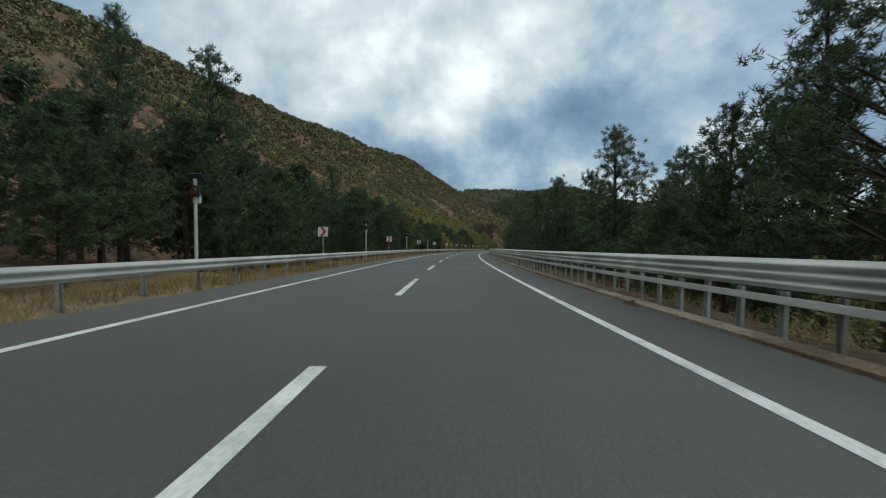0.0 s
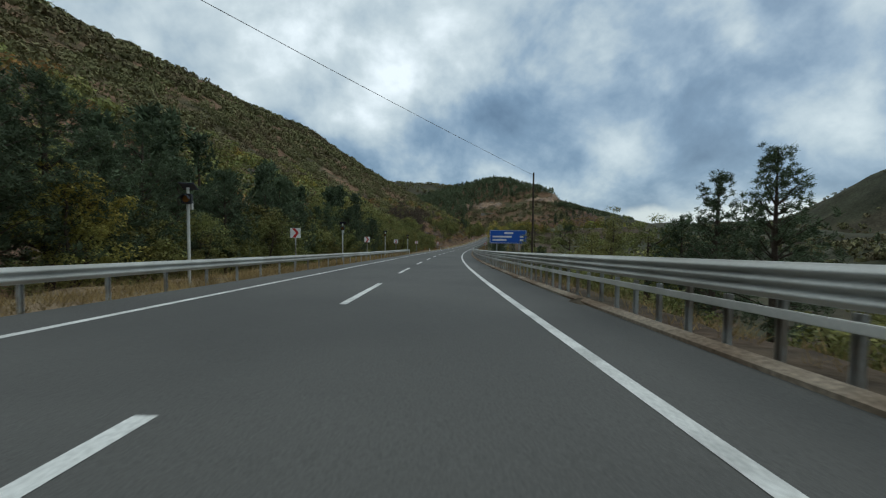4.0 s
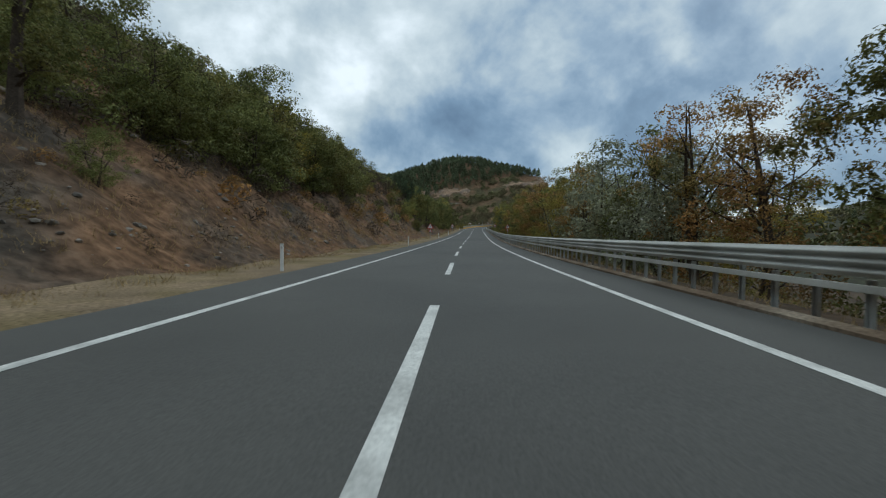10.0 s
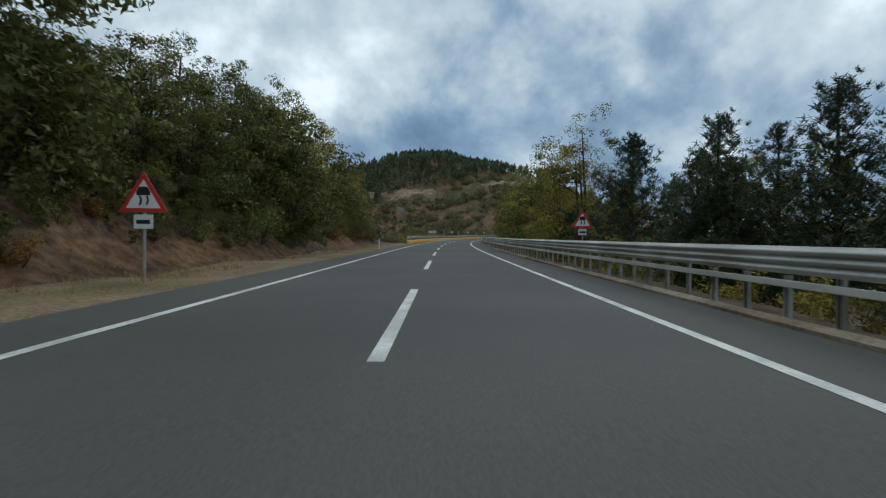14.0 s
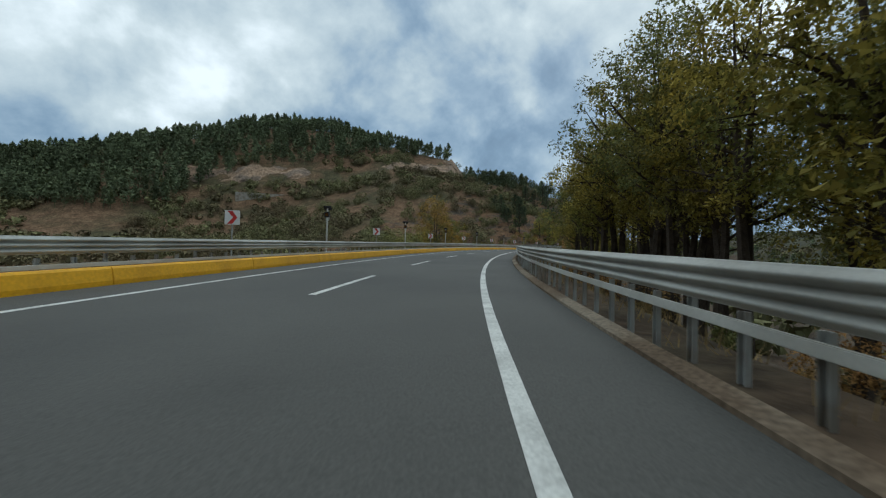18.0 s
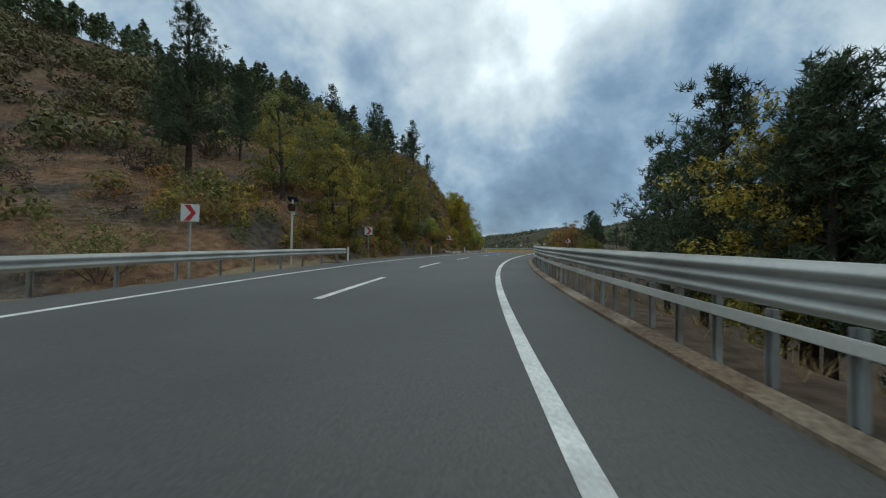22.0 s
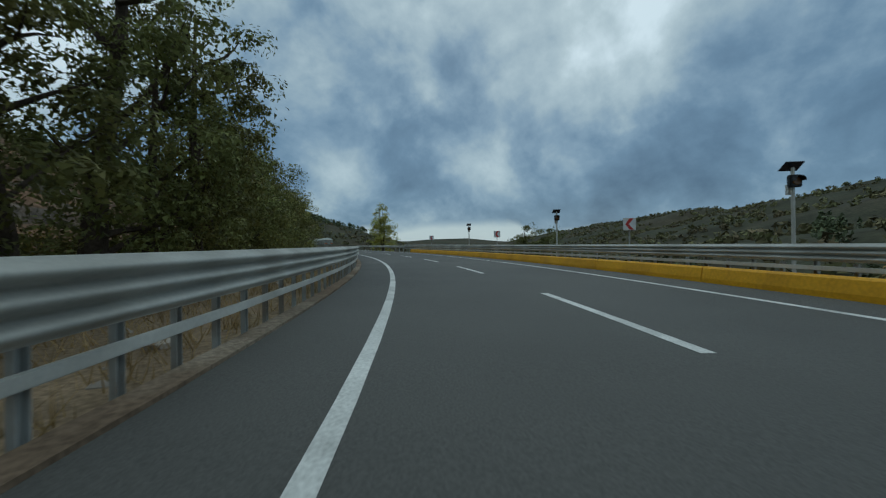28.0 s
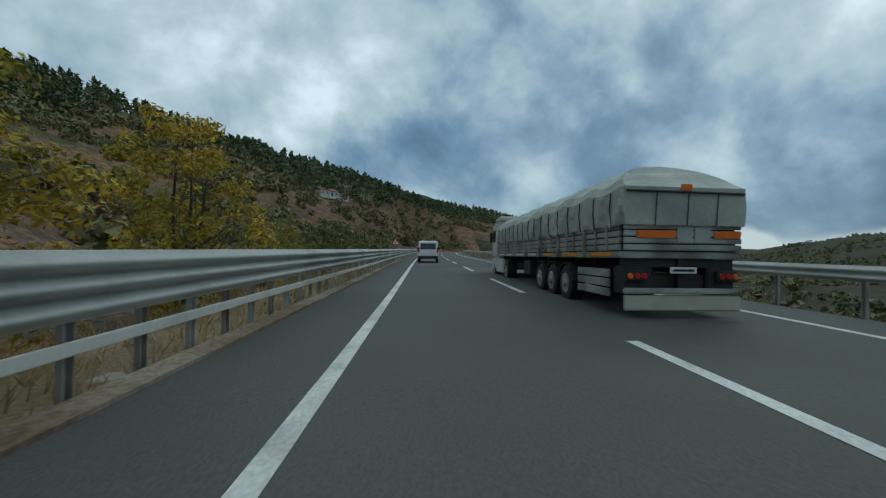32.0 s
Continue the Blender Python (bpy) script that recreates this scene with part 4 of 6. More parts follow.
def belt(keys, s0, s1, gap, lat0, lat1, scale0=0.8, scale1=1.15, back=False, tops=None):
    """Plants scattered along a stretch, between two offsets; those at the back are simpler, and shrubs there go into one mesh."""
    s = s0
    while s < s1:
        k = keys[int(rng.integers(0, len(keys)))]
        ss, la, sc = s + rng.uniform(-0.4, 0.4) * gap, rng.uniform(lat0, lat1), rng.uniform(scale0, scale1)
        s += gap * rng.uniform(0.7, 1.3)
        if back and ("bush" in k or "dry" in k):
            LOOSE.setdefault(k[:3], []).append((ss, la, sc * 2.6))
            continue
        if back:
            k = {"pine": "pine%dL" % int(rng.integers(0, 2)), "oak": "far0L", "gold": "far1L", "rust": "far2L", "silver": "far0L", "scrub": "far0L"}[k.rstrip("0123456789")]
        if tops:
            put(k, ss, la, rng.uniform(*tops))
        else:
            plant(k, ss, la, sc)


def brush(keys, count, s0, s1, lat0, lat1, size0, size1):
    """Shrubs of one mesh over a stretch of slope."""
    for _ in range(count):
        k = keys[int(rng.integers(0, len(keys)))]
        LOOSE.setdefault(k[:3], []).append((rng.uniform(s0, s1), rng.uniform(lat0, lat1), rng.uniform(size0, size1)))


PINES = ["pine0", "pine1", "pine2", "pine3"]
SCRUBS = ["scrub0", "scrub1", "scrub2"]
OAKS, GOLDS, GROVE = ["oak0", "oak1", "oak2"], ["gold0", "gold1", "gold2"], ["grove0", "grove1", "grove2"]
BUSHES, GBUSH, DRY = ["bush0", "bush1", "bush2"], ["goldbush0", "goldbush1", "goldbush2"], ["dry0", "dry1"]
RBUSH = ["rustbush0", "rustbush1"]
# pine plantation on both sides at the start
belt(PINES, -5, 205, 2.9, -13.5, -11.0, tops=(5.5, 7.6))
belt(PINES, 0, 205, 3.2, -19, -14.5, back=True, tops=(7.5, 10.5))
belt(BUSHES + ["pine3"], -5, 205, 5.0, -12, -10.2, 0.4, 0.7)
for s_, la, h_ in ((18.5, -14, 12.0), (26.6, -14.5, 14.5), (50, -14.5, 11.5)):
    put("pine2", s_, la, h_)
for s_, la, h_ in ((127.8, -10.6, 6.4), (131.5, -10.8, 5.2), (141, -10.6, 4.4), (150, -11, 4.2)):
    put("sallow", s_, la, h_)
belt(SCRUBS, 156, 205, 3.4, -13, -11, tops=(2.6, 4.6))
belt(OAKS + BUSHES, 150, 205, 4.0, -14.5, -12, 0.4, 0.7)
for s_, la, h_ in ((9, 11, 9.6), (12, 12, 9.0), (16.5, 12, 7.2), (21, 12.5, 6.6), (27.6, 12, 9.6), (34, 12.5, 7.8), (39, 11.5, 7.0), (45.5, 12, 9.3), (50, 12.4, 7.3), (58.2, 12, 9.2), (64, 12.5, 6.2),
                  (82.5, 12, 7.6), (91.5, 12, 9.4), (97, 12, 10.8), (76, 12, 6.6), (111.2, 12.6, 6.6), (115.2, 12.4, 9.6), (118.4, 12.6, 7.6), (121.2, 12.2, 9.2), (127.5, 12, 5.4)):
    put(PINES[int(rng.integers(0, 3))], s_, la, h_)
belt(PINES, 5, 60, 3.4, 13.5, 18, tops=(4.5, 7.0))
belt(PINES, 66, 106, 5.0, 11, 15, tops=(1.8, 3.6))
belt(PINES, 106, 128, 4.2, 14, 17, tops=(3.5, 5.5))
belt(PINES, 128, 160, 5.0, 10.5, 16, tops=(3.0, 5.5))
belt(BUSHES + ["pine3"], 0, 160, 3.6, 9.5, 13.5, 0.6, 1.0)
belt(OAKS, 160, 190, 5.0, 12, 17, tops=(3.0, 5.0))
belt(PINES + BUSHES, 190, 256, 6.0, 14, 22, 0.35, 0.6)
# oak scrub below the big hillside
belt(SCRUBS + SCRUBS + ["gold2"], 203, 226, 2.2, -20, -16.4, tops=(4.6, 6.8))
belt(SCRUBS, 224, 237, 2.2, -17, -14.2, tops=(4.2, 6.2))
belt(SCRUBS, 232, 282, 2.2, -13.2, -10.6, tops=(2.8, 6.4))
belt(BUSHES + BUSHES + RBUSH, 232, 280, 1.5, -10.2, -9.0, 0.4, 0.8)
belt(SCRUBS, 205, 292, 3.6, -25, -17, tops=(6.5, 11.0))
brush(BUSHES, 60, 200, 300, -40, -25, 3.6, 5.4)
brush(DRY + RBUSH + DRY, 90, 205, 240, -14.5, -10.0, 0.4, 1.1)
brush(BUSHES, 380, 190, 296, -60, -17, 2.2, 4.4)
brush(RBUSH + DRY + GBUSH, 160, 195, 330, -60, -14, 1.6, 3.2)
brush(BUSHES + BUSHES + RBUSH, 260, 100, 205, -60, -24, 2.4, 4.6)
brush(BUSHES, 90, 222, 322, 22, 60, 5.0, 9.0)
# cut slope
brush(DRY, 230, 285, 465, -20, -10.5, 1.0, 2.2)
brush(RBUSH + DRY + BUSHES, 120, 290, 470, -22, -12, 1.2, 2.4)
brush(BUSHES + DRY + DRY + RBUSH, 460, 292, 475, -52, -22, 1.8, 3.8)
brush(BUSHES, 40, 300, 470, -38, -20, 3.2, 5.0)
brush(DRY + RBUSH, 420, 286, 475, -24, -10.2, 0.35, 0.9)
for s_, la, h_ in ((343, -15, 8.0), (347, -14, 6.5), (351, -13.5, 5.5), (356, -13, 5.0), (402.7, -17, 13.0), (418, -19, 12.5), (424, -16, 9.0), (434, -14, 7.5)):
    put("scrub1", s_, la, h_)
brush(DRY + DRY + BUSHES, 110, 425, 475, -34, -15, 1.4, 3.0)
belt(OAKS + SCRUBS, 442, 535, 2.6, -15, -11.0, tops=(7.6, 10.4))
belt(["oak2", "rust0"], 450, 474, 3.0, -25, -18, back=True, tops=(11.0, 14.0))
belt(["oak2", "pine3"], 450, 500, 5.0, -17, -14.5, tops=(8.4, 10.4))
belt(BUSHES, 466, 535, 2.6, -12, -10, 0.6, 1.0)
brush(BUSHES + DRY, 120, 440, 540, -30, -10.5, 1.6, 3.4)
belt(SCRUBS, 490, 536, 2.4, -13, -11.4, tops=(2.4, 4.6))
belt(BUSHES + RBUSH, 486, 536, 1.8, -11.2, -9.8, 0.45, 0.8)
# right-hand trees along the valley
belt(BUSHES, 215, 330, 6.0, 10, 15, 0.5, 0.9, back=True)
for k_, s_, la, h_ in (("pine1", 264.3, 12, 6.2), ("pine3", 268, 13.5, 5.0), ("pine3", 261, 13, 4.4), ("silver1", 283.5, 11.5, 4.4), ("silver0", 289, 11, 3.8), ("silver0", 294, 12, 3.6), ("pine3", 300, 13, 4.8),
                       ("gold1", 324, 11.5, 10.5), ("gold0", 328, 11, 12.6), ("gold1", 332, 11.5, 11.6), ("oak1", 336, 12, 9.5), ("gold1", 342.8, 11, 11.6), ("pine0", 321.7, 12, 8.0), ("pine1", 317.5, 11.5, 8.4), ("pine2", 314.5, 12.5, 9.0),
                       ("gold0", 384, 11.5, 6.8), ("gold1", 387.9, 11, 7.2), ("rust1", 392, 12, 7.0), ("oak0", 397, 11.5, 6.4), ("rust1", 402.3, 12, 10.2), ("oak0", 407, 12.5, 7.6), ("rust0", 415, 12, 8.6), ("gold1", 422, 12, 11.0),
                       ("gold0", 450, 12, 7.2), ("rust1", 455.3, 11, 7.4), ("gold1", 459.4, 11, 8.5), ("gold1", 464, 11.8, 8.2), ("gold1", 426, 11.5, 10.5), ("rust1", 418.5, 11.5, 9.5), ("gold0", 431, 12, 8.0)):
    put(k_, s_, la, h_)
belt(["silver0", "silver1", "gold2", "pine3"], 302, 322, 4.5, 11, 15, tops=(4.0, 6.0))
belt(GOLDS + OAKS, 320, 344, 3.2, 13, 16, tops=(6.5, 9.0))
belt(["silver0", "silver1", "rust1", "oak0", "gold2", "gold0"], 346, 384, 2.8, 10.8, 14, tops=(5.0, 8.8))
belt(GOLDS + OAKS + OAKS, 384, 470, 3.2, 12.5, 16, tops=(6.5, 10.0))
belt(["pine0", "oak0", "pine1", "gold0", "oak1"], 466, 496, 3.0, 11, 15, tops=(3.6, 5.0))
belt(PINES + ["gold0", "rust1"], 494, 535, 3.6, 11, 16, tops=(4.0, 6.6))
belt(GOLDS + GOLDS + OAKS, 530, 610, 3.2, 12.0, 14.5, tops=(9.5, 14.0))
belt(GROVE, 612, 660, 2.6, 11.6, 14.5, tops=(8.5, 12.5))
belt(GROVE, 614, 655, 5.0, 15, 20, tops=(8.0, 12.0))
belt(["oak0", "oak1", "gold1"], 535, 608, 6.0, 14, 20, tops=(6.0, 10.0))
belt(BUSHES + GBUSH, 380, 535, 3.6, 9.2, 11.5, 0.8, 1.25)
belt(BUSHES + RBUSH, 535, 660, 4.0, 9.4, 11.5, 0.6, 1.0)
for k_, s_, la, h_ in (("rust1", 671.5, 14.5, 9.6), ("rust0", 674, 14, 7.0), ("oak0", 676.5, 14, 7.4), ("gold1", 679, 12.5, 5.2), ("pine1", 683, 13, 6.6), ("gold1", 689.5, 12, 7.6), ("gold2", 694, 13.5, 4.0), ("rust0", 685.5, 12, 6.0), ("silver0", 699, 13, 2.6),
                       ("silver1", 714, 12.5, 5.6), ("silver1", 718.5, 12, 7.4), ("silver1", 722, 12.6, 6.8), ("pine3", 728.5, 14, 5.6), ("silver0", 712, 12.5, 5.0), ("silver0", 704, 13, 2.6), ("gold2", 709, 14, 3.6),
                       ("pine3", 731.5, 12.5, 6.4), ("pine1", 734, 13.5, 7.0), ("pine1", 736.5, 12, 8.0), ("pine0", 740, 13, 7.2), ("pine3", 743.5, 12.5, 6.2), ("gold2", 733, 12, 5.8),
                       ("rust1", 811.6, 12.5, 6.2), ("rust1", 814.3, 12, 7.6), ("rust0", 820, 12.4, 6.6), ("rust1", 823.7, 12, 7.2), ("rust0", 829, 12.6, 6.6), ("gold2", 833.5, 12, 6.2), ("rust0", 818, 14, 8.0),
                       ("pine1", 807.4, 15, 9.0), ("pine3", 802.4, 15, 7.6), ("pine3", 805, 15.5, 6.4)):
    put(k_, s_, la, h_)
belt(OAKS + GOLDS, 664, 690, 3.2, 13, 17, tops=(4.0, 6.0))
belt(BUSHES + GBUSH, 690, 716, 2.6, 11, 15, 0.7, 1.1)
belt(PINES, 728, 746, 2.6, 14, 18, tops=(4.5, 6.0))
belt(PINES + BUSHES, 764, 815, 6.0, 18, 30, 0.35, 0.55, back=True)
belt(RBUSH + GBUSH + BUSHES, 800, 850, 2.6, 11, 15, 0.8, 1.3)
belt(BUSHES + RBUSH, 850, 1060, 4.0, 13, 26, 0.5, 1.0, back=True)
# the bend on the left: trees behind the rail, then the near slope
belt(["goldbush1", "gold2", "bush1"], 574, 600, 6.0, -16, -12, tops=(2.0, 3.2))
for k_, s_, la, h_ in (("bush1", 660, -14.5, 4.2), ("bush1", 664.6, -14, 4.8), ("bush0", 668, -14.5, 4.0), ("gold2", 675, -14.5, 4.2), ("gold3", 681.0, -14.5, 10.8), ("gold3", 685.5, -15.5, 7.5), ("oak2", 691, -15, 7.0),
                       ("goldbush1", 704, -13, 2.6), ("goldbush0", 720, -13, 2.2), ("bush1", 733, -11, 3.0)):
    put(k_, s_, la, h_)
brush(BUSHES + DRY, 110, 690, 760, -45, -14, 1.4, 3.2)
plant_xy("pine0", 295.3, 696.5, 1.15, label="tall dark pine standing alone on the bare slope")
for x_, y_, sc in ((300, 709, 0.7), (305, 716, 0.75), (311, 712, 0.7), (316, 719, 0.8), (322, 714, 0.75), (326, 722, 0.8), (333, 716, 0.75), (338, 722, 0.8), (345, 717, 0.75), (351, 720, 0.8), (357, 715, 0.7), (309, 724, 0.75)):
    plant_xy("pine%d" % int(rng.integers(0, 3)), x_, y_, sc)
belt(GBUSH + RBUSH + GBUSH + BUSHES, 742, 848, 1.3, -9.8, -8.3, 0.5, 1.0)
brush(RBUSH + GBUSH + BUSHES + RBUSH, 420, 738, 850, -20, -8.4, 0.9, 2.2)
brush(RBUSH + DRY + RBUSH + GBUSH, 420, 744, 850, -9.8, -7.9, 0.6, 1.4)
belt(GOLDS + OAKS + ["gold2"], 746, 772, 2.0, -12.0, -8.8, 0.45, 0.74)
belt(GOLDS + OAKS, 748, 768, 2.4, -17, -12.5, 0.5, 0.75)
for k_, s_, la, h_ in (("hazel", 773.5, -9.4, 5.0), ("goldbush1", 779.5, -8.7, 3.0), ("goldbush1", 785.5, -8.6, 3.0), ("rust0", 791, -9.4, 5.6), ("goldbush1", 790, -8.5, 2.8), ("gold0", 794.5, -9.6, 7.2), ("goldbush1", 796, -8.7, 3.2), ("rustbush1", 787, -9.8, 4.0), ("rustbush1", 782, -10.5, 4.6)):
    put(k_, s_, la, h_)
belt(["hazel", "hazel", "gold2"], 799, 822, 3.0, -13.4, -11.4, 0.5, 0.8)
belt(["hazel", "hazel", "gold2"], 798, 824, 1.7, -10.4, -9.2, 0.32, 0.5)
belt(BUSHES + RBUSH, 798, 824, 1.3, -9.0, -8.2, 0.45, 0.8)
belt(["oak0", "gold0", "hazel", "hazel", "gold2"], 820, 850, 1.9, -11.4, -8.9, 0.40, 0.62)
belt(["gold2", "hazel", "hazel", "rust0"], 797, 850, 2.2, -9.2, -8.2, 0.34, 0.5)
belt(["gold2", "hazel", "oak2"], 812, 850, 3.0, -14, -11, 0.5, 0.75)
belt(["pine0", "pine1"], 752, 850, 4.5, -30, -19, 0.45, 0.62, back=True)
# last stretch
for k_, s_, la, h_ in (("oak2", 880, -9.5, 6.0), ("oak2", 883.5, -9.2, 6.6), ("oak0", 887.5, -9.4, 7.5), ("oak2", 892.5, -10.2, 7.0), ("oak1", 884, -12.5, 10.0), ("oak1", 862, -10.5, 9.0), ("oak0", 868, -11, 9.5), ("oak1", 874, -10, 9.5), ("oak1", 880, -10.5, 10.5), ("oak1", 886, -9.8, 11.0), ("oak0", 890.6, -9.6, 9.5), ("scrub1", 896, -11, 6.4), ("scrub1", 901, -11, 6.6),
                       ("scrub1", 908, -11.5, 6.4), ("scrub1", 913, -11, 6.4), ("scrub0", 917, -11, 5.4), ("scrub1", 910.5, -13, 6.8), ("scrub0", 920.5, -11.5, 4.6), ("scrub1", 904.5, -11.8, 6.6), ("scrub2", 900.5, -11.2, 5.6), ("rust0", 924, -11.5, 5.6), ("rust0", 929, -12, 4.8), ("oak0", 905, -14, 6.6), ("oak0", 917, -15, 5.6),
                       ("oak2", 1000.6, -14, 4.4), ("gold2", 1008, -15, 3.6), ("oak2", 1016.9, -14, 4.8), ("pine3", 999, -18, 5.4)):
    put(k_, s_, la, h_)
belt(BUSHES + GBUSH, 852, 935, 2.6, -13, -8.4, 0.5, 0.9)
belt(GBUSH + RBUSH, 940, 1010, 5.0, -14, -9.5, 0.4, 0.7)
belt(OAKS, 1020, 1090, 5.0, -22, -12, 0.4, 0.7, back=True)
prototype("bigoak", "oak_tree", broad_tree(201, 12.0, 5.0, LEAF_FRESH, 430, 120, 0.16, low=0.14), "large spreading oak with yellow-green leaves behind the guard rail", "tree", 12.0)
for s_, la, h_ in ((977.6, -10.8, 5.0), (987.5, -12, 6.6), (942.5, -15.5, 5.6), (936.5, -13.5, 3.4)):
    put("amber", s_, la, h_)
put("bigoak", 967, -11.2, 13.4, turn=40)
for i in range(2):
    prototype("poplar%d" % i, "poplar_tree", broad_tree(202 + i, 11.6, 2.6 - 0.25 * i, LEAF_POPLAR, 270, 84, 0.13, trunks=2, low=0.05, slim=1.0), "tall slender poplar with pale yellow-green leaves", "tree", 11.6)
put("poplar0", 972, 13.0, 12.0, turn=10)
for s_, la, h_, k_ in ((941, -10.8, 4.8, 1), (944.5, -11.2, 5.6, 0), (947.5, -10.6, 6.6, 1), (951, -11, 7.5, 0), (955, -10.8, 8.4, 1), (957.5, -12.5, 9.0, 0), (960.5, -11.4, 9.2, 1)):
    put("poplar%d" % k_, s_, la, h_)
plant("pine3", 985.5, 30, 0.8)
for s_, la, sc in ((1005, 15, 0.55), (1012, 17, 0.6), (1022, 16, 0.5), (1040, 18, 0.7), (1060, 16, 0.8), (1075, 20, 0.8), (930, 22, 0.5), (936, 20, 0.45)):
    plant(PINES[int(rng.integers(0, 4))], s_, la, sc)
put("oak2", 918, 14, 3.6)
put("oak2", 916, 15.5, 3.2)
for k_, s_, la, h_ in (("pine1", 484.8, 12.6, 6.8), ("pine0", 487.4, 12.2, 6.2), ("pine2", 489.8, 12.4, 5.4), ("pine0", 492.3, 12, 6.6), ("pine3", 494, 12.6, 5.2), ("pine1", 500.6, 12, 7.6), ("gold1", 509, 12, 12.4), ("gold0", 513, 11.8, 10.0), ("gold2", 518, 11.5, 8.0),
                       ("oak2", 493.5, -13, 10.4), ("oak1", 497, -13.4, 12.2), ("oak2", 500.5, -13, 12.0), ("oak1", 504, -13.4, 11.8), ("oak2", 508, -13, 11.4)):
    put(k_, s_, la, h_)
for s_, la, h_ in ((776, -9.4, 1.8), (779, -9.0, 1.5), (781.5, -9.6, 2.2), (784.5, -9.1, 1.7), (787, -9.5, 2.2), (789.5, -9.2, 2.0), (797, -9.3, 3.0), (801, -9.1, 2.6)):
    put("amber", s_, la, h_)
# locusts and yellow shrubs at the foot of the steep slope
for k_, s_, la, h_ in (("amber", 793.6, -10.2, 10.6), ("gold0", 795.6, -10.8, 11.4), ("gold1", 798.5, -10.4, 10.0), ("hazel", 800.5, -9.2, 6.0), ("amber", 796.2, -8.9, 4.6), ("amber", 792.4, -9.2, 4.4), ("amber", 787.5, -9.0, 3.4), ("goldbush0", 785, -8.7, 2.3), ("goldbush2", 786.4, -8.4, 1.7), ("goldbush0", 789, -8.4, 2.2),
                       ("goldbush1", 782.6, -8.7, 3.0), ("goldbush0", 780.8, -8.5, 2.6), ("rustbush0", 784, -8.6, 1.9), ("rustbush1", 788, -10, 4.4), ("rustbush0", 791, -8.5, 1.8)):
    put(k_, s_, la, h_)
brush(DRY + RBUSH + DRY, 200, 762, 815, -26, -11, 0.5, 1.3)
brush(RBUSH, 160, 776, 802, -9.6, -7.9, 0.25, 0.6)
for i in range(3):
    prototype("thorn%d" % i, "bare_tree", broad_tree(220 + i, 6.0, 2.6 + 0.3 * i, TWIG, 90, 70, 0.085, trunks=1 + i % 2, low=0.24), "small leafless tree with dark twigs on the cut slope", "tree", 6.0)
for i, (s_, la, sc) in enumerate(((315.2, -24.5, 1.35), (321.2, -21.9, 1.0), (322.2, -24.4, 1.1), (317.7, -33.6, 1.3), (341.6, -27.9, 1.1), (321.6, -27.4, 1.3), (321.0, -34.2, 1.2), (319.4, -30, 1.25), (328, -27, 1.1), (333, -29, 1.15), (337, -25, 0.95), (311, -31, 1.2),
                                  (346, -29, 1.1), (352, -27, 1.0), (360, -30, 1.1), (368, -26, 1.0), (305, -29, 1.2), (326, -33, 1.3), (300, -27, 1.1))):
    plant("thorn%d" % (i % 3), s_, la, sc)
for k_, s_, la, h_ in (("thorn0", 440.8, -20, 14.0), ("thorn1", 434.2, -20, 13.0), ("thorn2", 430.5, -20, 13.8), ("thorn0", 428, -20.5, 13.4), ("thorn1", 425.5, -20, 12.4), ("thorn2", 423, -21, 13.0), ("thorn1", 444.5, -18, 9.6), ("thorn2", 420, -20, 13.5),
                       ("pine0", 448.5, -20, 15.8), ("pine1", 454.8, -20, 17.0), ("pine3", 457.5, -19, 15.0), ("oak2", 465.2, -19, 15.8), ("oak0", 470, -18, 15.0), ("oak2", 475.5, -18, 15.4), ("scrub0", 461, -18, 14.0),
                       ("sallow", 425.3, -12.8, 7.4), ("scrub2", 426.2, -11.0, 3.6), ("bush1", 435.5, -11.6, 4.2), ("thorn1", 436.2, -12, 4.4), ("bush1", 423.5, -13.6, 5.6), ("bush0", 441, -13, 5.6), ("scrub2", 446, -14, 8.0), ("rustbush1", 431, -11.5, 3.4)):
    put(k_, s_, la, h_)
for k_, s_, la, sc in (("oak2", 340, -18.4, 0.75), ("thorn1", 330, -25.5, 1.0), ("oak1", 355.4, -15.5, 0.75), ("thorn2", 326, -30, 1.1), ("oak2", 348, -22, 0.7)):
    plant(k_, s_, la, sc)
for k_, s_, la, h_ in (("scrub1", 363.5, -18, 14.0), ("scrub0", 366, -17, 12.6), ("scrub0", 369.5, -17.5, 13.4), ("scrub2", 372.5, -16, 11.8), ("scrub1", 375.5, -17, 15.0), ("gold2", 380.5, -17, 14.4), ("scrub0", 384.5, -16.5, 12.8), ("scrub2", 388, -17, 13.4), ("scrub0", 393, -16, 11.6),
                       ("scrub0", 398, -17.5, 13.2), ("scrub0", 359, -19, 12.6), ("oak1", 457, -15, 12.0), ("oak2", 459.5, -14, 11.6), ("oak1", 462, -15, 12.4), ("pine0", 464.5, -16, 13.4), ("oak1", 467.5, -14, 12.0), ("oak2", 471, -14, 12.0), ("oak0", 475, -14, 11.0), ("pine1", 455, -17, 14.5),
                       ("oak1", 503, -13.5, 13.0), ("oak1", 508.5, -13, 14.4), ("gold1", 514.8, -13, 14.4), ("gold0", 521, -13, 14.0), ("gold2", 526, -12.5, 10.6), ("grove0", 612, 12.6, 11.6), ("grove2", 617.6, 12.4, 11.6), ("grove1", 622, 13.2, 13.6), ("grove0", 626.5, 13, 14.2), ("grove1", 630.5, 13.4, 14.6), ("grove0", 635, 12.8, 15.2), ("grove2", 640, 13, 12.6)):
    put(k_, s_, la, h_)
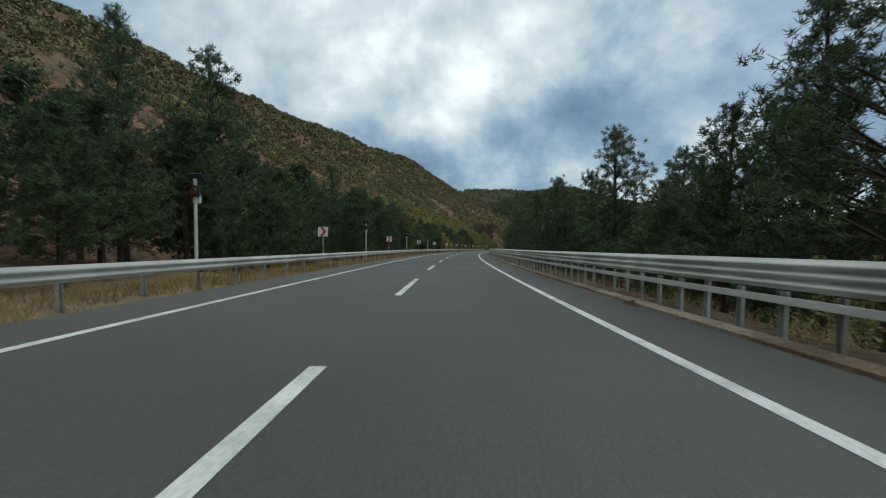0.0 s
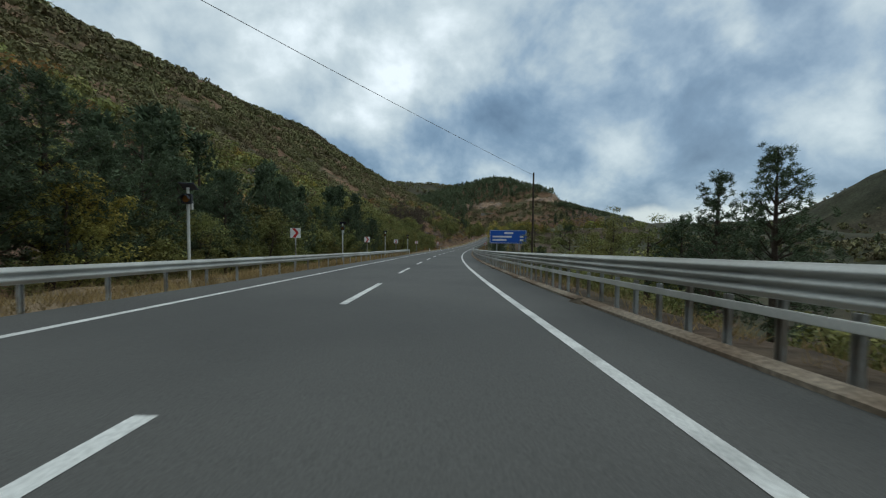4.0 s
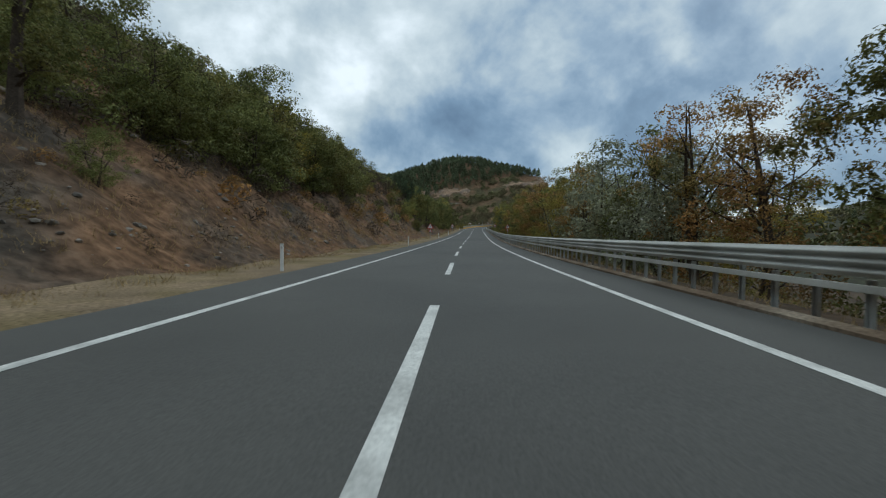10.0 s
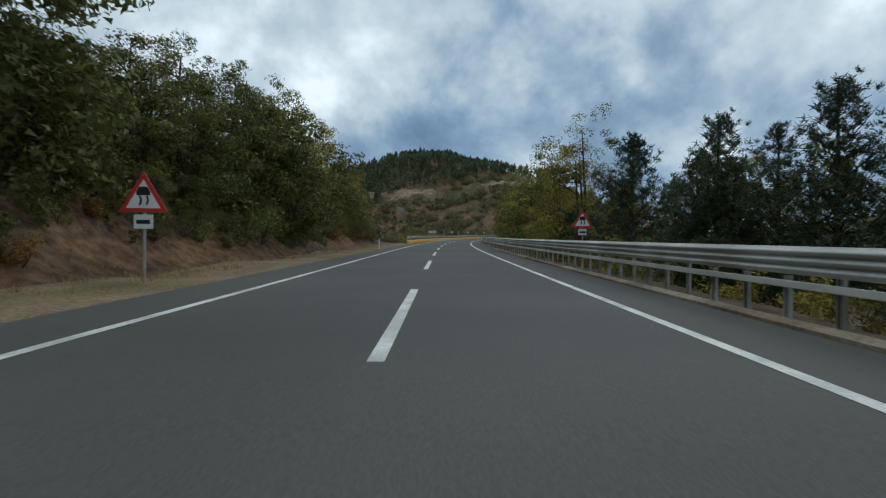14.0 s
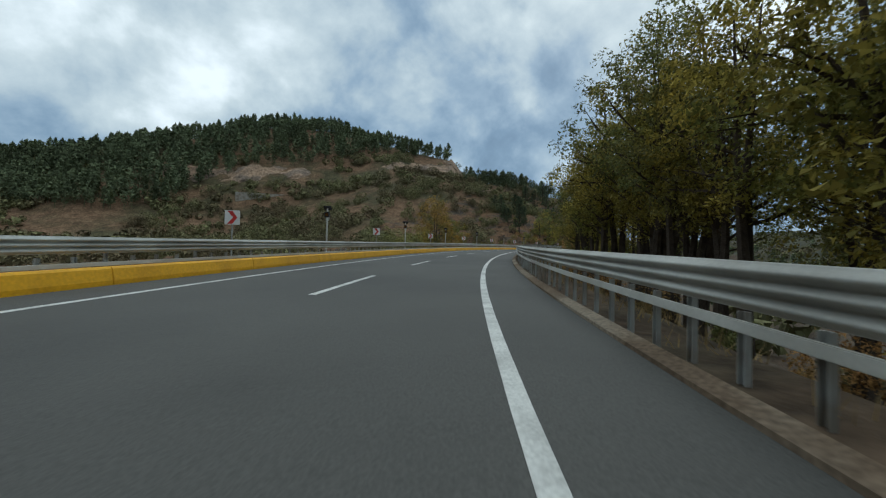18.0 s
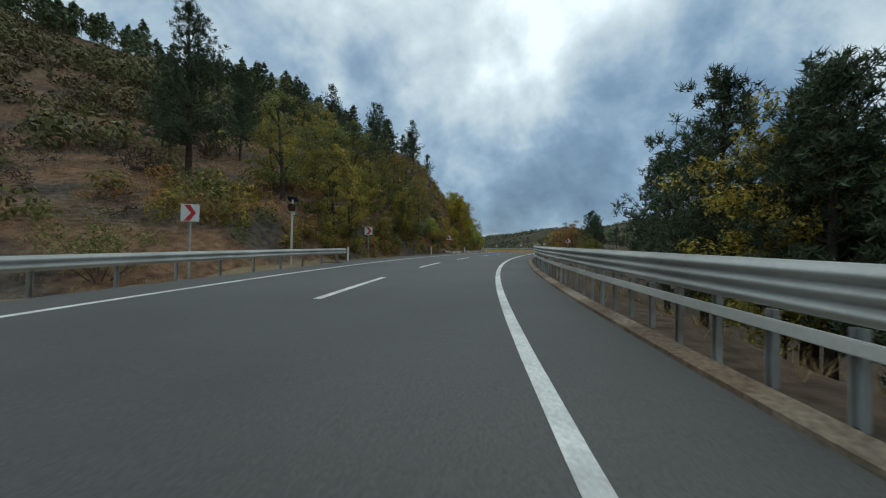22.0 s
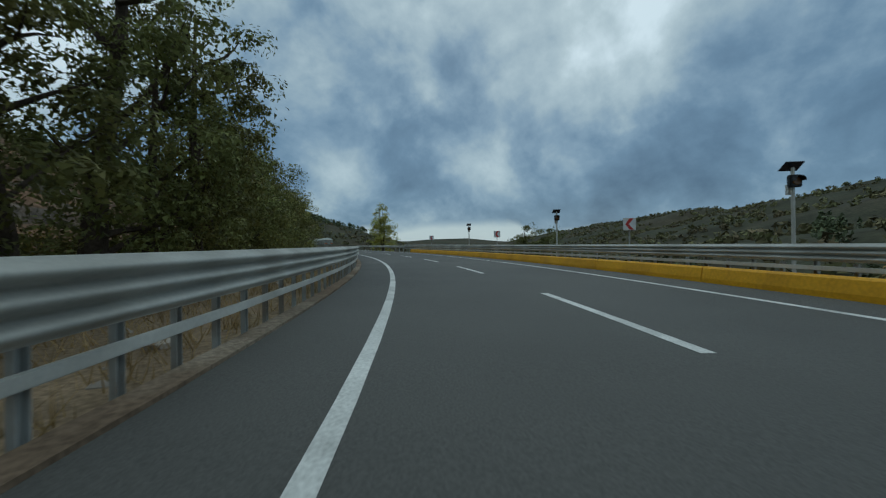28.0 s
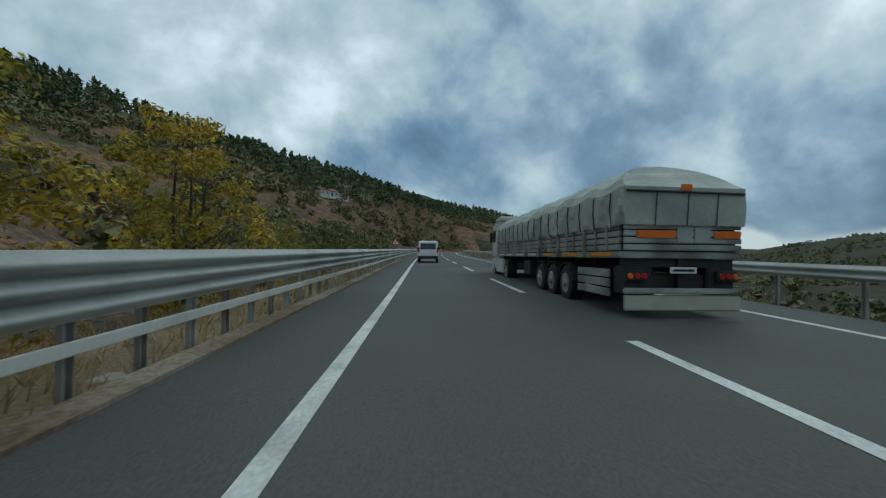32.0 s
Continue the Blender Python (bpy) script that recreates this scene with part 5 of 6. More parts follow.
# taller trees over the first plantation
for k_, s_, la, h_ in (("oak2", 85.5, -12.2, 8.6), ("oak1", 83.2, -13, 9.6), ("pine0", 81.5, -14, 10.6), ("pine1", 88.5, -14.5, 10.2), ("pine0", 91.5, -13.5, 8.8), ("pine2", 95, -14.5, 9.6), ("pine1", 99, -13.6, 8.4), ("pine0", 103, -14.5, 9.2), ("pine2", 108, -13.8, 8.2),
                       ("pine1", 113, -14.5, 8.6), ("pine0", 118, -14, 8.2), ("pine2", 121.2, -13.8, 7.9), ("pine1", 124.6, -14, 7.6), ("pine0", 58, -14, 9.6), ("pine2", 63, -14.6, 10.4), ("pine1", 68, -14, 9.8), ("pine0", 73, -14.6, 10.4), ("pine1", 77.5, -13.6, 9.4)):
    put(k_, s_, la, h_)


# ---- far woods and scrub on the hills ----
def scatter(name, label, mat, shapes, places, scales, category="trees"):
    """Many far plants in one mesh."""
    vs, fs, n = [], [], 0
    for i, ((x, y, z), sc) in enumerate(zip(places, scales)):
        v, f = shapes[i % len(shapes)]
        a = rng.uniform(0, 6.283)
        c, s = math.cos(a), math.sin(a)
        q = v * sc
        vs.append(np.stack([q[:, 0] * c - q[:, 1] * s + x, q[:, 0] * s + q[:, 1] * c + y, q[:, 2] + z], 1))
        fs.append(f + n)
        n += len(v)
    me = mesh_of(name, np.concatenate(vs), np.concatenate(fs), [mat])
    return tagged(new(name, me), label, category, kind="stuff")


def far_pine(seed, whorls=8, arms=5, per=2, size=0.11):
    """Thin trunk with whorls of upswept branches carrying needle sprays, open between."""
    r = np.random.default_rng(seed)
    full = r.uniform(0.20, 0.27)
    cent = []
    for i in range(whorls):
        u = (i + r.uniform(0.1, 0.6)) / whorls
        reach = full * (1 - u ** 1.8) * (0.7 + 0.3 * min(1, u * 4)) + 0.02
        turn = r.uniform(0, 6.283)
        for k in range(arms):
            ang, ln = turn + 6.283 * k / arms + r.normal() * 0.25, reach * r.uniform(0.6, 1.15)
            for j in range(per):
                w = (j + r.uniform(0.5, 1.0)) / per
                cent.append((ln * w * math.cos(ang), ln * w * math.sin(ang), 0.26 + 0.70 * u + 0.10 * w * reach / full))
    cent += [(r.normal() * 0.008, r.normal() * 0.008, z) for z in np.linspace(0.88, 1.0, 5)]
    v, f = leaf_quads(np.array(cent), size, 1.6, r=r)
    t = np.array([(-0.012, -0.008, -0.05), (0.012, -0.008, -0.05), (0.0, 0.014, -0.05), (0, 0, 0.9)])
    k = len(v)
    return np.concatenate([v, t]), np.concatenate([f, [[k, k + 1, k + 3], [k + 1, k + 2, k + 3], [k + 2, k, k + 3]]])


def far_bush(seed, n=40, size=0.36, stretch=1.3):
    r = np.random.default_rng(seed)
    d = r.normal(size=(n, 3))
    d /= np.linalg.norm(d, axis=1)[:, None]
    lump = 1 + 0.25 * np.sin(d[:, 0] * 5 + seed) * np.sin(d[:, 1] * 4 + 2 * seed)
    c = d * np.array([0.5, 0.5, 0.42]) * r.uniform(0.55, 1.0, (n, 1)) ** 0.5 * lump[:, None] + np.array([0, 0, 0.40])
    return leaf_quads(c, size, stretch, r=r, out=d + np.array([0, 0, 0.2]))


def spread(n, x0, x1, y0, y1, ok):
    x, y = rng.uniform(x0, x1, n), rng.uniform(y0, y1, n)
    z = land(x, y)
    s, lat, rz = nearest_road(x, y)
    keep = ok(x, y, z, s, lat, rz)
    return np.stack([x, y, z], 1)[keep]


PINE_SHAPES = [far_pine(100 + i) for i in range(5)]
RIDGE_PINES = [far_pine(160 + i, 6, 4, 1, 0.20) for i in range(5)]
SPUR_PINES = [far_pine(150 + i, 11, 6, 4, 0.062) for i in range(5)]
BUSH_SHAPES = [far_bush(110 + i) for i in range(5)]


def on_b(x, y, z, s, lat, rz):
    foot = np.interp(x, [190, 212, 240, 285, 312, 350], [13, 30, 43, 52, 59, 56])
    return (z > foot + wave(x, y, 30, 8) * 4) & (lat < -30) & (past_nose(x, y) < -2)


def on_scarp(x, y):
    """Along the bare rock across the wooded hill, where little grows."""
    mid = np.interp(x, [185, 215, 262, 305, 340], [856, 842, 822, 803, 792])
    return (x > 182) & (x < 350) & (np.abs(y - mid) < 10 + 3 * wave(x, y, 8, 41)) & (wave(x, y, 7, 42) > -0.55)


P = spread(5600, 40, 420, 790, 1010, on_b)
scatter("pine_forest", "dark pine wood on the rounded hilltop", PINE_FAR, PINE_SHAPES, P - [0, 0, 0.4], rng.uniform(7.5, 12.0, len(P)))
P = spread(1500, 300, 440, 730, 830, lambda x, y, z, s, lat, rz: (lat < -30) & (y < 772) & ((x - 337) * 0.77 - (y - 783) * 0.64 > 3) & (z > 21 + wave(x, y, 14, 19) * 5) & (wave(x, y, 22, 9) > -0.3))
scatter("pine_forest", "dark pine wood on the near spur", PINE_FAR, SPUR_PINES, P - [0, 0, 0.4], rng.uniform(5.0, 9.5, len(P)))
P = spread(4500, 300, 900, 1030, 1330, lambda x, y, z, s, lat, rz: (np.abs(lat) > 60) & (z > 36 + wave(x, y, 60, 10) * 12))
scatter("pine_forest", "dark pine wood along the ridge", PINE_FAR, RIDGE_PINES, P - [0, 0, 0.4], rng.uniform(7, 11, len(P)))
P = spread(4200, 180, 620, -60, 900, lambda x, y, z, s, lat, rz: (lat > 26) & (wave(x, y, 50, 11) > -0.15) & (np.hypot(x - 566, y - 490) > 90))
scatter("valley_trees", "mixed trees on the valley floor below the road", SCRUB, BUSH_SHAPES, P, rng.uniform(2.5, 6.0, len(P)))
P = spread(1500, 180, 620, -60, 900, lambda x, y, z, s, lat, rz: (lat > 24) & (wave(x, y, 40, 12) > 0.15) & (np.hypot(x - 566, y - 490) > 110))
scatter("valley_pines", "pines on the valley floor below the road", PINE_FAR, PINE_SHAPES, P - [0, 0, 0.4], rng.uniform(5, 9, len(P)))
FINE_SHAPES = [far_bush(130 + i, 200, 0.118) for i in range(6)]
OAK_SHAPES = [far_bush(124 + i, 380, 0.080) for i in range(6)]
MID_SHAPES = [far_bush(136 + i, 95, 0.18) for i in range(6)]
TINY_SHAPES = [far_bush(142 + i, 20, 0.48) for i in range(6)]
for n_, area, low_, label in ((19000, (-230, 150, 60, 880), -0.9, "oak scrub scattered over the brown hillside"), (6500, (60, 460, 660, 1010), -0.2, "dark scrub on the scarp and its foot")):
    P = spread(n_, *area, lambda x, y, z, s, lat, rz: (lat < -28) & (z < (62 if low_ > -0.5 else 200)) & (wave(x, y, 26, 13) > low_) & ((lat < -75) | (wave(x, y, 9, 18) > -0.25)) & ~on_scarp(x, y))
    side_ = nearest_road(P[:, 0], P[:, 1])[1]
    for Q, shapes in ((P[side_ > -62], FINE_SHAPES), (P[(side_ <= -62) & (side_ > -110)], MID_SHAPES), (P[side_ <= -110], BUSH_SHAPES)):
        scatter("hill_scrub", label, SCRUB, shapes, Q - [0, 0, 0.2], rng.uniform(2.0, 5.0, len(Q)))
P = spread(1500, 180, 340, 690, 830, lambda x, y, z, s, lat, rz: (lat < -22) & (wave(x, y, 12, 51) > 0.05) & ~on_scarp(x, y) & (np.hypot((x - 275) / 20, (y - 729) / 13) > 1))
scatter("hill_scrub", "dark rounded oaks at the foot of the wooded hill", SCRUB, OAK_SHAPES, P - [0, 0, 0.4], rng.uniform(3.0, 6.5, len(P)))
P = spread(9500, 250, 900, 850, 1300, lambda x, y, z, s, lat, rz: (lat < -16) & (z < 60) & (wave(x, y, 30, 15) > -0.35))
scatter("hill_scrub", "scrub on the brown slope below the ridge", SCRUB, BUSH_SHAPES, P - [0, 0, 0.2], rng.uniform(2.0, 5.0, len(P)))
P = spread(11000, 480, 1450, 150, 1300, lambda x, y, z, s, lat, rz: (lat > 60) & (wave(x, y, 60, 16) > -0.3))
scatter("far_scrub", "scrub on the distant hills", SCRUB, TINY_SHAPES, P - [0, 0, 0.2], rng.uniform(2.2, 5.0, len(P)))
P = spread(2500, -300, 400, 1050, 1500, lambda x, y, z, s, lat, rz: (lat < -60) & (wave(x, y, 60, 17) > -0.3))
scatter("far_scrub", "wood on the hill far behind", SCRUB, TINY_SHAPES, P - [0, 0, 0.2], rng.uniform(4.0, 8.0, len(P)))


# shrubs behind the first rows
for key, mat, label in (("bus", LEAF_GREEN, "green shrubs scattered over the slopes"), ("gol", LEAF_YELLOW, "yellowing shrubs scattered over the slopes"),
                        ("rus", LEAF_BROWN, "rusty brown shrubs scattered over the slopes"), ("dry", TWIG, "bare grey-brown shrubs scattered over the slopes")):
    if key not in LOOSE:
        continue
    q = np.array(LOOSE[key])
    xyz = on_road(q[:, 0], q[:, 1])
    xyz[:, 2] = land(xyz[:, 0], xyz[:, 1]) - 0.15
    close = np.abs(q[:, 1]) < 26
    for pick, n_, leaf_ in ((close & (q[:, 2] > 2.3), 400, 0.078), (close & (q[:, 2] <= 2.3), 150, 0.122), (~close, 130, 0.150)):
        if pick.any():
            shapes = [far_bush(400 + i, n_ * 3 // 4, 0.040, 8.0) if key == "dry" else far_bush(410 + i, n_, leaf_) for i in range(6)]
            scatter("shrubs", label, mat, shapes, xyz[pick], q[pick, 2], "shrubs")

# bare rock scarp across the face of the wooded hill
edge = [(178, 860), (196, 851), (215, 842), (262, 822), (305, 803), (340, 792), (362, 796)]
ex, ey = np.array([p_[0] for p_ in edge], float), np.array([p_[1] for p_ in edge], float)
uu = np.linspace(0, len(edge) - 1, 150)
lx, ly = np.interp(uu, np.arange(len(edge)), ex), np.interp(uu, np.arange(len(edge)), ey)
rows_ = []
for v_ in np.linspace(0, 1, 13):
    back = -9 + 20 * v_ + 3.0 * wave(lx, ly + v_ * 30, 9, 22) + 1.2 * wave(lx, ly + v_ * 60, 3, 23)
    px, py = lx + 0.42 * back, ly + 0.9 * back
    g = land(px, py)
    bare = np.interp(lx, [178, 198, 248, 262, 296, 308, 334, 348, 362], [0, 1, 1, 0.1, 0.2, 1, 1, 0.2, 0])
    lift = math.sin(math.pi * v_) * (2.6 + 2.6 * wave(lx, ly, 9, 24)) * bare - 1.2 + (0.9 * wave(px, py + v_ * 40, 2.5, 25) if 0 < v_ < 1 else 0)
    rows_.append(np.stack([px, py, g + lift], 1))
tagged(new("rock_scarp", mesh_of("rock_scarp", np.stack(rows_, 1).reshape(-1, 3), grid_faces(150, 13, False), [ROCK], smooth=False)), "bare tan rock scarp across the wooded hill", "cliff", kind="structure")


def rock_patch(cx, cy, turn, long, high, label):
    """A bare broken face on the hillside, long across the slope."""
    n, m_ = 40, 14
    u, v = np.meshgrid(np.linspace(-1, 1, n), np.linspace(-1, 1, m_), indexing="ij")
    c_, s_ = math.cos(radians(turn)), math.sin(radians(turn))
    x, y = cx + u * long * c_ - v * high * s_, cy + u * long * s_ + v * high * c_
    edge = np.clip(1.15 - np.hypot(u, v) - 0.25 * wave(x, y, 4, 31), -0.3, 1)
    z = land(x, y) + edge * (1.1 + 0.6 * wave(x, y, 2.2, 32) + 0.35 * wave(x, y, 0.9, 33)) - 0.35
    tagged(new("rock_face", mesh_of("rock_face", np.stack([x, y, z], -1).reshape(-1, 3), grid_faces(n, m_, True), [ROCK], smooth=False)), label, "rock face", kind="structure")


rock_patch(4.5, 317, 60, 9, 6, "grey-brown slide of bare rock on the bushy hillside")
rock_patch(236, 838, -24, 26, 7, "tan quarried rock face below the pine wood")
rock_patch(352, 806, -30, 10, 9, "broken tan cliff at the end of the wooded hill")
rock_patch(318, 745, 20, 10, 6, "bare reddish rock on the spur")


# ---- signs, warning lamps and marker posts ----
def chevron_board(m, right=True, count=1, label="", size=0.62):
    w = size * count
    root = thing("chevron_sign", m, label or "white board with a red chevron on a grey post", "road sign", "chevron signs round the bends")
    for x in ((0.0,) if count == 1 else (-w * 0.33, w * 0.33)):
        part("post", mesh_of("post", *tube([(x, 0.035, -0.3), (x, 0.035, 2.4)], [0.038, 0.038], 8), [ZINC_DULL]), root)
    zc = 2.1
    panel = part("panel", mesh_of("panel", *box(-w / 2, w / 2, -0.012, 0.008, zc - size / 2, zc + size / 2, 0.004), [WHITE]), root)
    d = 1 if right else -1
    for k in range(count):
        cx = -w / 2 + size * (k + 0.5)
        a, t, h = size * 0.20, size * 0.27, size * 0.46
        o = [(cx - d * (a + t / 2), zc + h), (cx + d * (t - a - t / 2 + 0.04), zc + h), (cx + d * (a + t / 2), zc), (cx + d * (t - a - t / 2 + 0.04), zc - h), (cx - d * (a + t / 2), zc - h), (cx + d * (a - t / 2), zc)]
        if d < 0:
            o = o[::-1]
        part("chevron", mesh_of("chevron", *prism(o, -0.018, -0.011), [RED]), panel)
    return root


def warning_lamp(m, label="solar-powered flashing warning lamp on a steel post"):
    root = thing("warning_lamp", m, label, "warning lamp", "warning lamps round the bends")
    part("post", mesh_of("post", *tube([(0, 0, -0.3), (0, 0, 3.35)], [0.055, 0.05], 10), [ZINC]), root)
    part("lamp_head", mesh_of("lamp_head", *box(-0.17, 0.17, -0.16, 0.02, 2.75, 3.12, 0.03), [BLACK]), root)
    part("lens", mesh_of("lens", *tube([(0, -0.165, 2.93), (0, -0.185, 2.93)], [0.125, 0.11], 16), [LENS_DARK]), root)
    part("visor", mesh_of("visor", *prism([(0.15 * math.cos(a), 2.93 + 0.15 * math.sin(a)) for a in np.linspace(0, math.pi, 9)] + [(0.135 * math.cos(a), 2.93 + 0.135 * math.sin(a)) for a in np.linspace(math.pi, 0, 9)], -0.34, -0.16), [BLACK]), root)
    v, f = box(-0.26, 0.26, -0.20, 0.20, -0.015, 0.015, 0.004)
    part("solar_panel", mesh_of("solar_panel", v, f, [SOLAR]), root, pose(0, 0.05, 3.40, -32, 0, 0))
    part("battery_box", mesh_of("battery_box", *box(-0.10, 0.10, 0.05, 0.18, 2.55, 2.85, 0.01), [ZINC]), root)
    return root


def marker_post(m):
    root = thing("marker_post", m, "white plastic marker post with a reflector at the road edge", "marker post", "marker posts along the road")
    part("post", mesh_of("post", *box(-0.055, 0.055, -0.03, 0.03, -0.2, 0.98, 0.012), [WHITE]), root)
    part("cap", mesh_of("cap", *box(-0.060, 0.060, -0.035, 0.035, 0.955, 0.99, 0.008), [PLASTER]), root)
    part("reflector", mesh_of("reflector", *box(-0.03, 0.03, -0.036, -0.029, 0.80, 0.88, 0.002), [PLASTER]), root)


def triangle(size, z, inset=0.0):
    h = size * 0.866
    k = inset
    return [(-size / 2 + k * 1.732, z + k), (size / 2 - k * 1.732, z + k), (0, z + h - 2 * k)]


def warning_sign(m, symbol, plate=None, label="", size=1.2, base=1.75, second=False):
    root = thing("warning_sign", m, label, "road sign")
    part("post", mesh_of("post", *tube([(0, 0.04, -0.4), (0, 0.04, base + size * 0.7)], [0.038, 0.038], 8), [ZINC_DULL]), root)
    rim = part("rim", mesh_of("rim", *prism(triangle(size, base), -0.01, 0.012), [RED]), root)
    part("face", mesh_of("face", *prism(triangle(size, base, size * 0.085), -0.016, -0.009), [WHITE]), rim)
    c = base + size * 0.30
    for o in symbol(size, c):
        part("symbol", mesh_of("symbol", *prism(o, -0.021, -0.015), [BLACK]), rim)
    if plate:
        w, h = plate
        pl = part("plate", mesh_of("plate", *box(-w / 2, w / 2, -0.012, 0.01, base - 0.06 - h, base - 0.06, 0.004), [WHITE]), root)
        part("bar", mesh_of("bar", *box(-w * 0.36, w * 0.36, -0.017, -0.011, base - 0.06 - h * 0.66, base - 0.06 - h * 0.38), [BLACK]), pl)
    if second:
        r2 = part("small_rim", mesh_of("small_rim", *prism(triangle(size * 0.55, base - 0.62), -0.01, 0.012), [RED]), root)
        part("small_face", mesh_of("small_face", *prism(triangle(size * 0.55, base - 0.62, size * 0.05), -0.016, -0.009), [WHITE]), r2)
        part("small_symbol", mesh_of("small_symbol", *prism([(-0.04, base - 0.52), (0.04, base - 0.52), (0.02, base - 0.36), (-0.02, base - 0.36)], -0.021, -0.015), [BLACK]), r2)
    return root


def sym_slope(s, c):
    return [[(-0.25 * s, c - 0.12 * s), (0.25 * s, c - 0.12 * s), (0.25 * s, c + 0.06 * s)]]


def sym_bends(s, c):
    w = 0.035 * s
    pts = [(-0.10 * s, c - 0.14 * s), (-0.10 * s, c + 0.02 * s), (0.06 * s, c - 0.02 * s), (0.06 * s, c + 0.16 * s)]
    out = []
    for (x0, z0), (x1, z1) in zip(pts[:-1], pts[1:]):
        d = math.hypot(x1 - x0, z1 - z0)
        nx, nz = -(z1 - z0) / d * w, (x1 - x0) / d * w
        out.append([(x0 + nx, z0 + nz), (x0 - nx, z0 - nz), (x1 - nx, z1 - nz), (x1 + nx, z1 + nz)])
    out.append([(-0.02 * s, c + 0.14 * s), (0.14 * s, c + 0.14 * s), (0.06 * s, c + 0.26 * s)])
    return out


def sym_skid(s, c):
    car = [(-0.14 * s, c + 0.06 * s), (0.14 * s, c + 0.06 * s), (0.14 * s, c + 0.14 * s), (0.08 * s, c + 0.24 * s), (-0.08 * s, c + 0.24 * s), (-0.14 * s, c + 0.14 * s)]
    tr = []
    for d in (-0.09, 0.05):
        tr.append([(d * s, c - 0.15 * s), ((d + 0.04) * s, c - 0.15 * s), ((d + 0.07) * s, c - 0.04 * s), ((d + 0.04) * s, c + 0.05 * s), (d * s, c + 0.05 * s), ((d + 0.03) * s, c - 0.04 * s)])
    return [car] + tr


def sym_rocks(s, c):
    cliff = [(-0.25 * s, c - 0.14 * s), (0.02 * s, c - 0.14 * s), (-0.02 * s, c - 0.02 * s), (-0.06 * s, c + 0.12 * s), (-0.06 * s, c + 0.26 * s), (-0.14 * s, c + 0.08 * s)]
    rocks = [[(x * s - r * s, c + z * s - r * s), (x * s + r * s, c + z * s - r * s), (x * s + r * s, c + z * s + r * s), (x * s - r * s, c + z * s + r * s)] for x, z, r in ((0.05, 0.06, 0.03), (0.10, -0.04, 0.035), (0.17, -0.11, 0.03))]
    return [cliff] + rocks




def stand(s, lat, turn=0.0, lift=None):
    """Pose on the ground beside the road, facing the traffic."""
    x, y, z = (float(v) for v in on_road(s, lat))
    return pose(x, y, ground_at(x, y) if lift is None else z + lift, 0, 0, math.degrees(float(heading(s))) + turn)


for s_ in (26, 48.5, 72.8, 93.8, 115.6, 139.1, 161, 182, 202, 226.8):
    chevron_board(stand(s_, -7.2, 8, 0.0), True)
for s_ in (13.3, 37.6, 61.1, 83.9, 106.3, 127.5, 150.5, 172, 193, 214.6):
    warning_lamp(stand(s_, -7.2, 6, 0.0))
for s_ in (575.0,):
    chevron_board(stand(s_, -7.4, 10, 0.0), True, 3, "long white board with three red chevrons on two posts")
for s_ in (599.4, 619.4, 638.7, 657.6, 676.0, 695.8, 714.4, 732.8, 750.0):
    chevron_board(stand(s_, -7.2, 14, 0.0), True)
for s_ in (589.3, 607.9, 629.0, 647.3, 665.2, 684.9, 705.5, 722.2, 739.6):
    warning_lamp(stand(s_, -7.2, 12, 0.0))
chevron_board(stand(837, 9.0, -16, 0.0), False, 3, "long white board with three red chevrons on two posts")
for s_ in (852.0, 876.0, 896.0, 914.6, 935.2):
    chevron_board(stand(s_, 8.5, -14, 0.0), False)
for s_ in (844.9, 866.0, 887.9, 903.5, 921.8):
    warning_lamp(stand(s_, 8.4, -12, 0.0))
for s_ in (209, 241.5, 270, 293.4, 325.2, 355.8, 386.4, 422.6, 449.5, 516, 744, 763.4, 779.6, 796, 828.5, 843):
    marker_post(stand(s_, -6.0, 4))
warning_sign(stand(272.3, -7.2, 4, 0.0), sym_slope, (0.72, 0.26), "red-rimmed triangular warning sign for a steep slope with a distance plate")
warning_sign(stand(291.2, 8.5, 0, 0.0), sym_slope, (0.72, 0.26), "red-rimmed triangular warning sign for a steep slope with a distance plate")
warning_sign(stand(417, -7.0, 4, 0.0), sym_bends, None, "red-rimmed triangular bends sign with a smaller triangle below", second=True)
warning_sign(stand(434.9, 8.5, 0, 0.0), sym_bends, None, "red-rimmed triangular bends sign with a smaller triangle below", second=True)
warning_sign(stand(485.8, -7.0, 4, 0.0), sym_skid, (0.46, 0.36), "red-rimmed triangular slippery road sign with a small plate below")
warning_sign(stand(498.6, 8.5, 0, 0.0), sym_skid, (0.46, 0.36), "red-rimmed triangular slippery road sign with a small plate below")
warning_sign(stand(775.0, -7.2, 6, 0.0), sym_rocks, None, "red-rimmed triangular falling rocks sign on a grey post")
warning_sign(stand(788.5, 9.0, 0, 0.0), sym_rocks, None, "red-rimmed triangular falling rocks sign on a grey post")
warning_sign(stand(1030, -7.0, 0, 0.0), sym_bends, None, "red-rimmed triangular warning sign on a grey post")


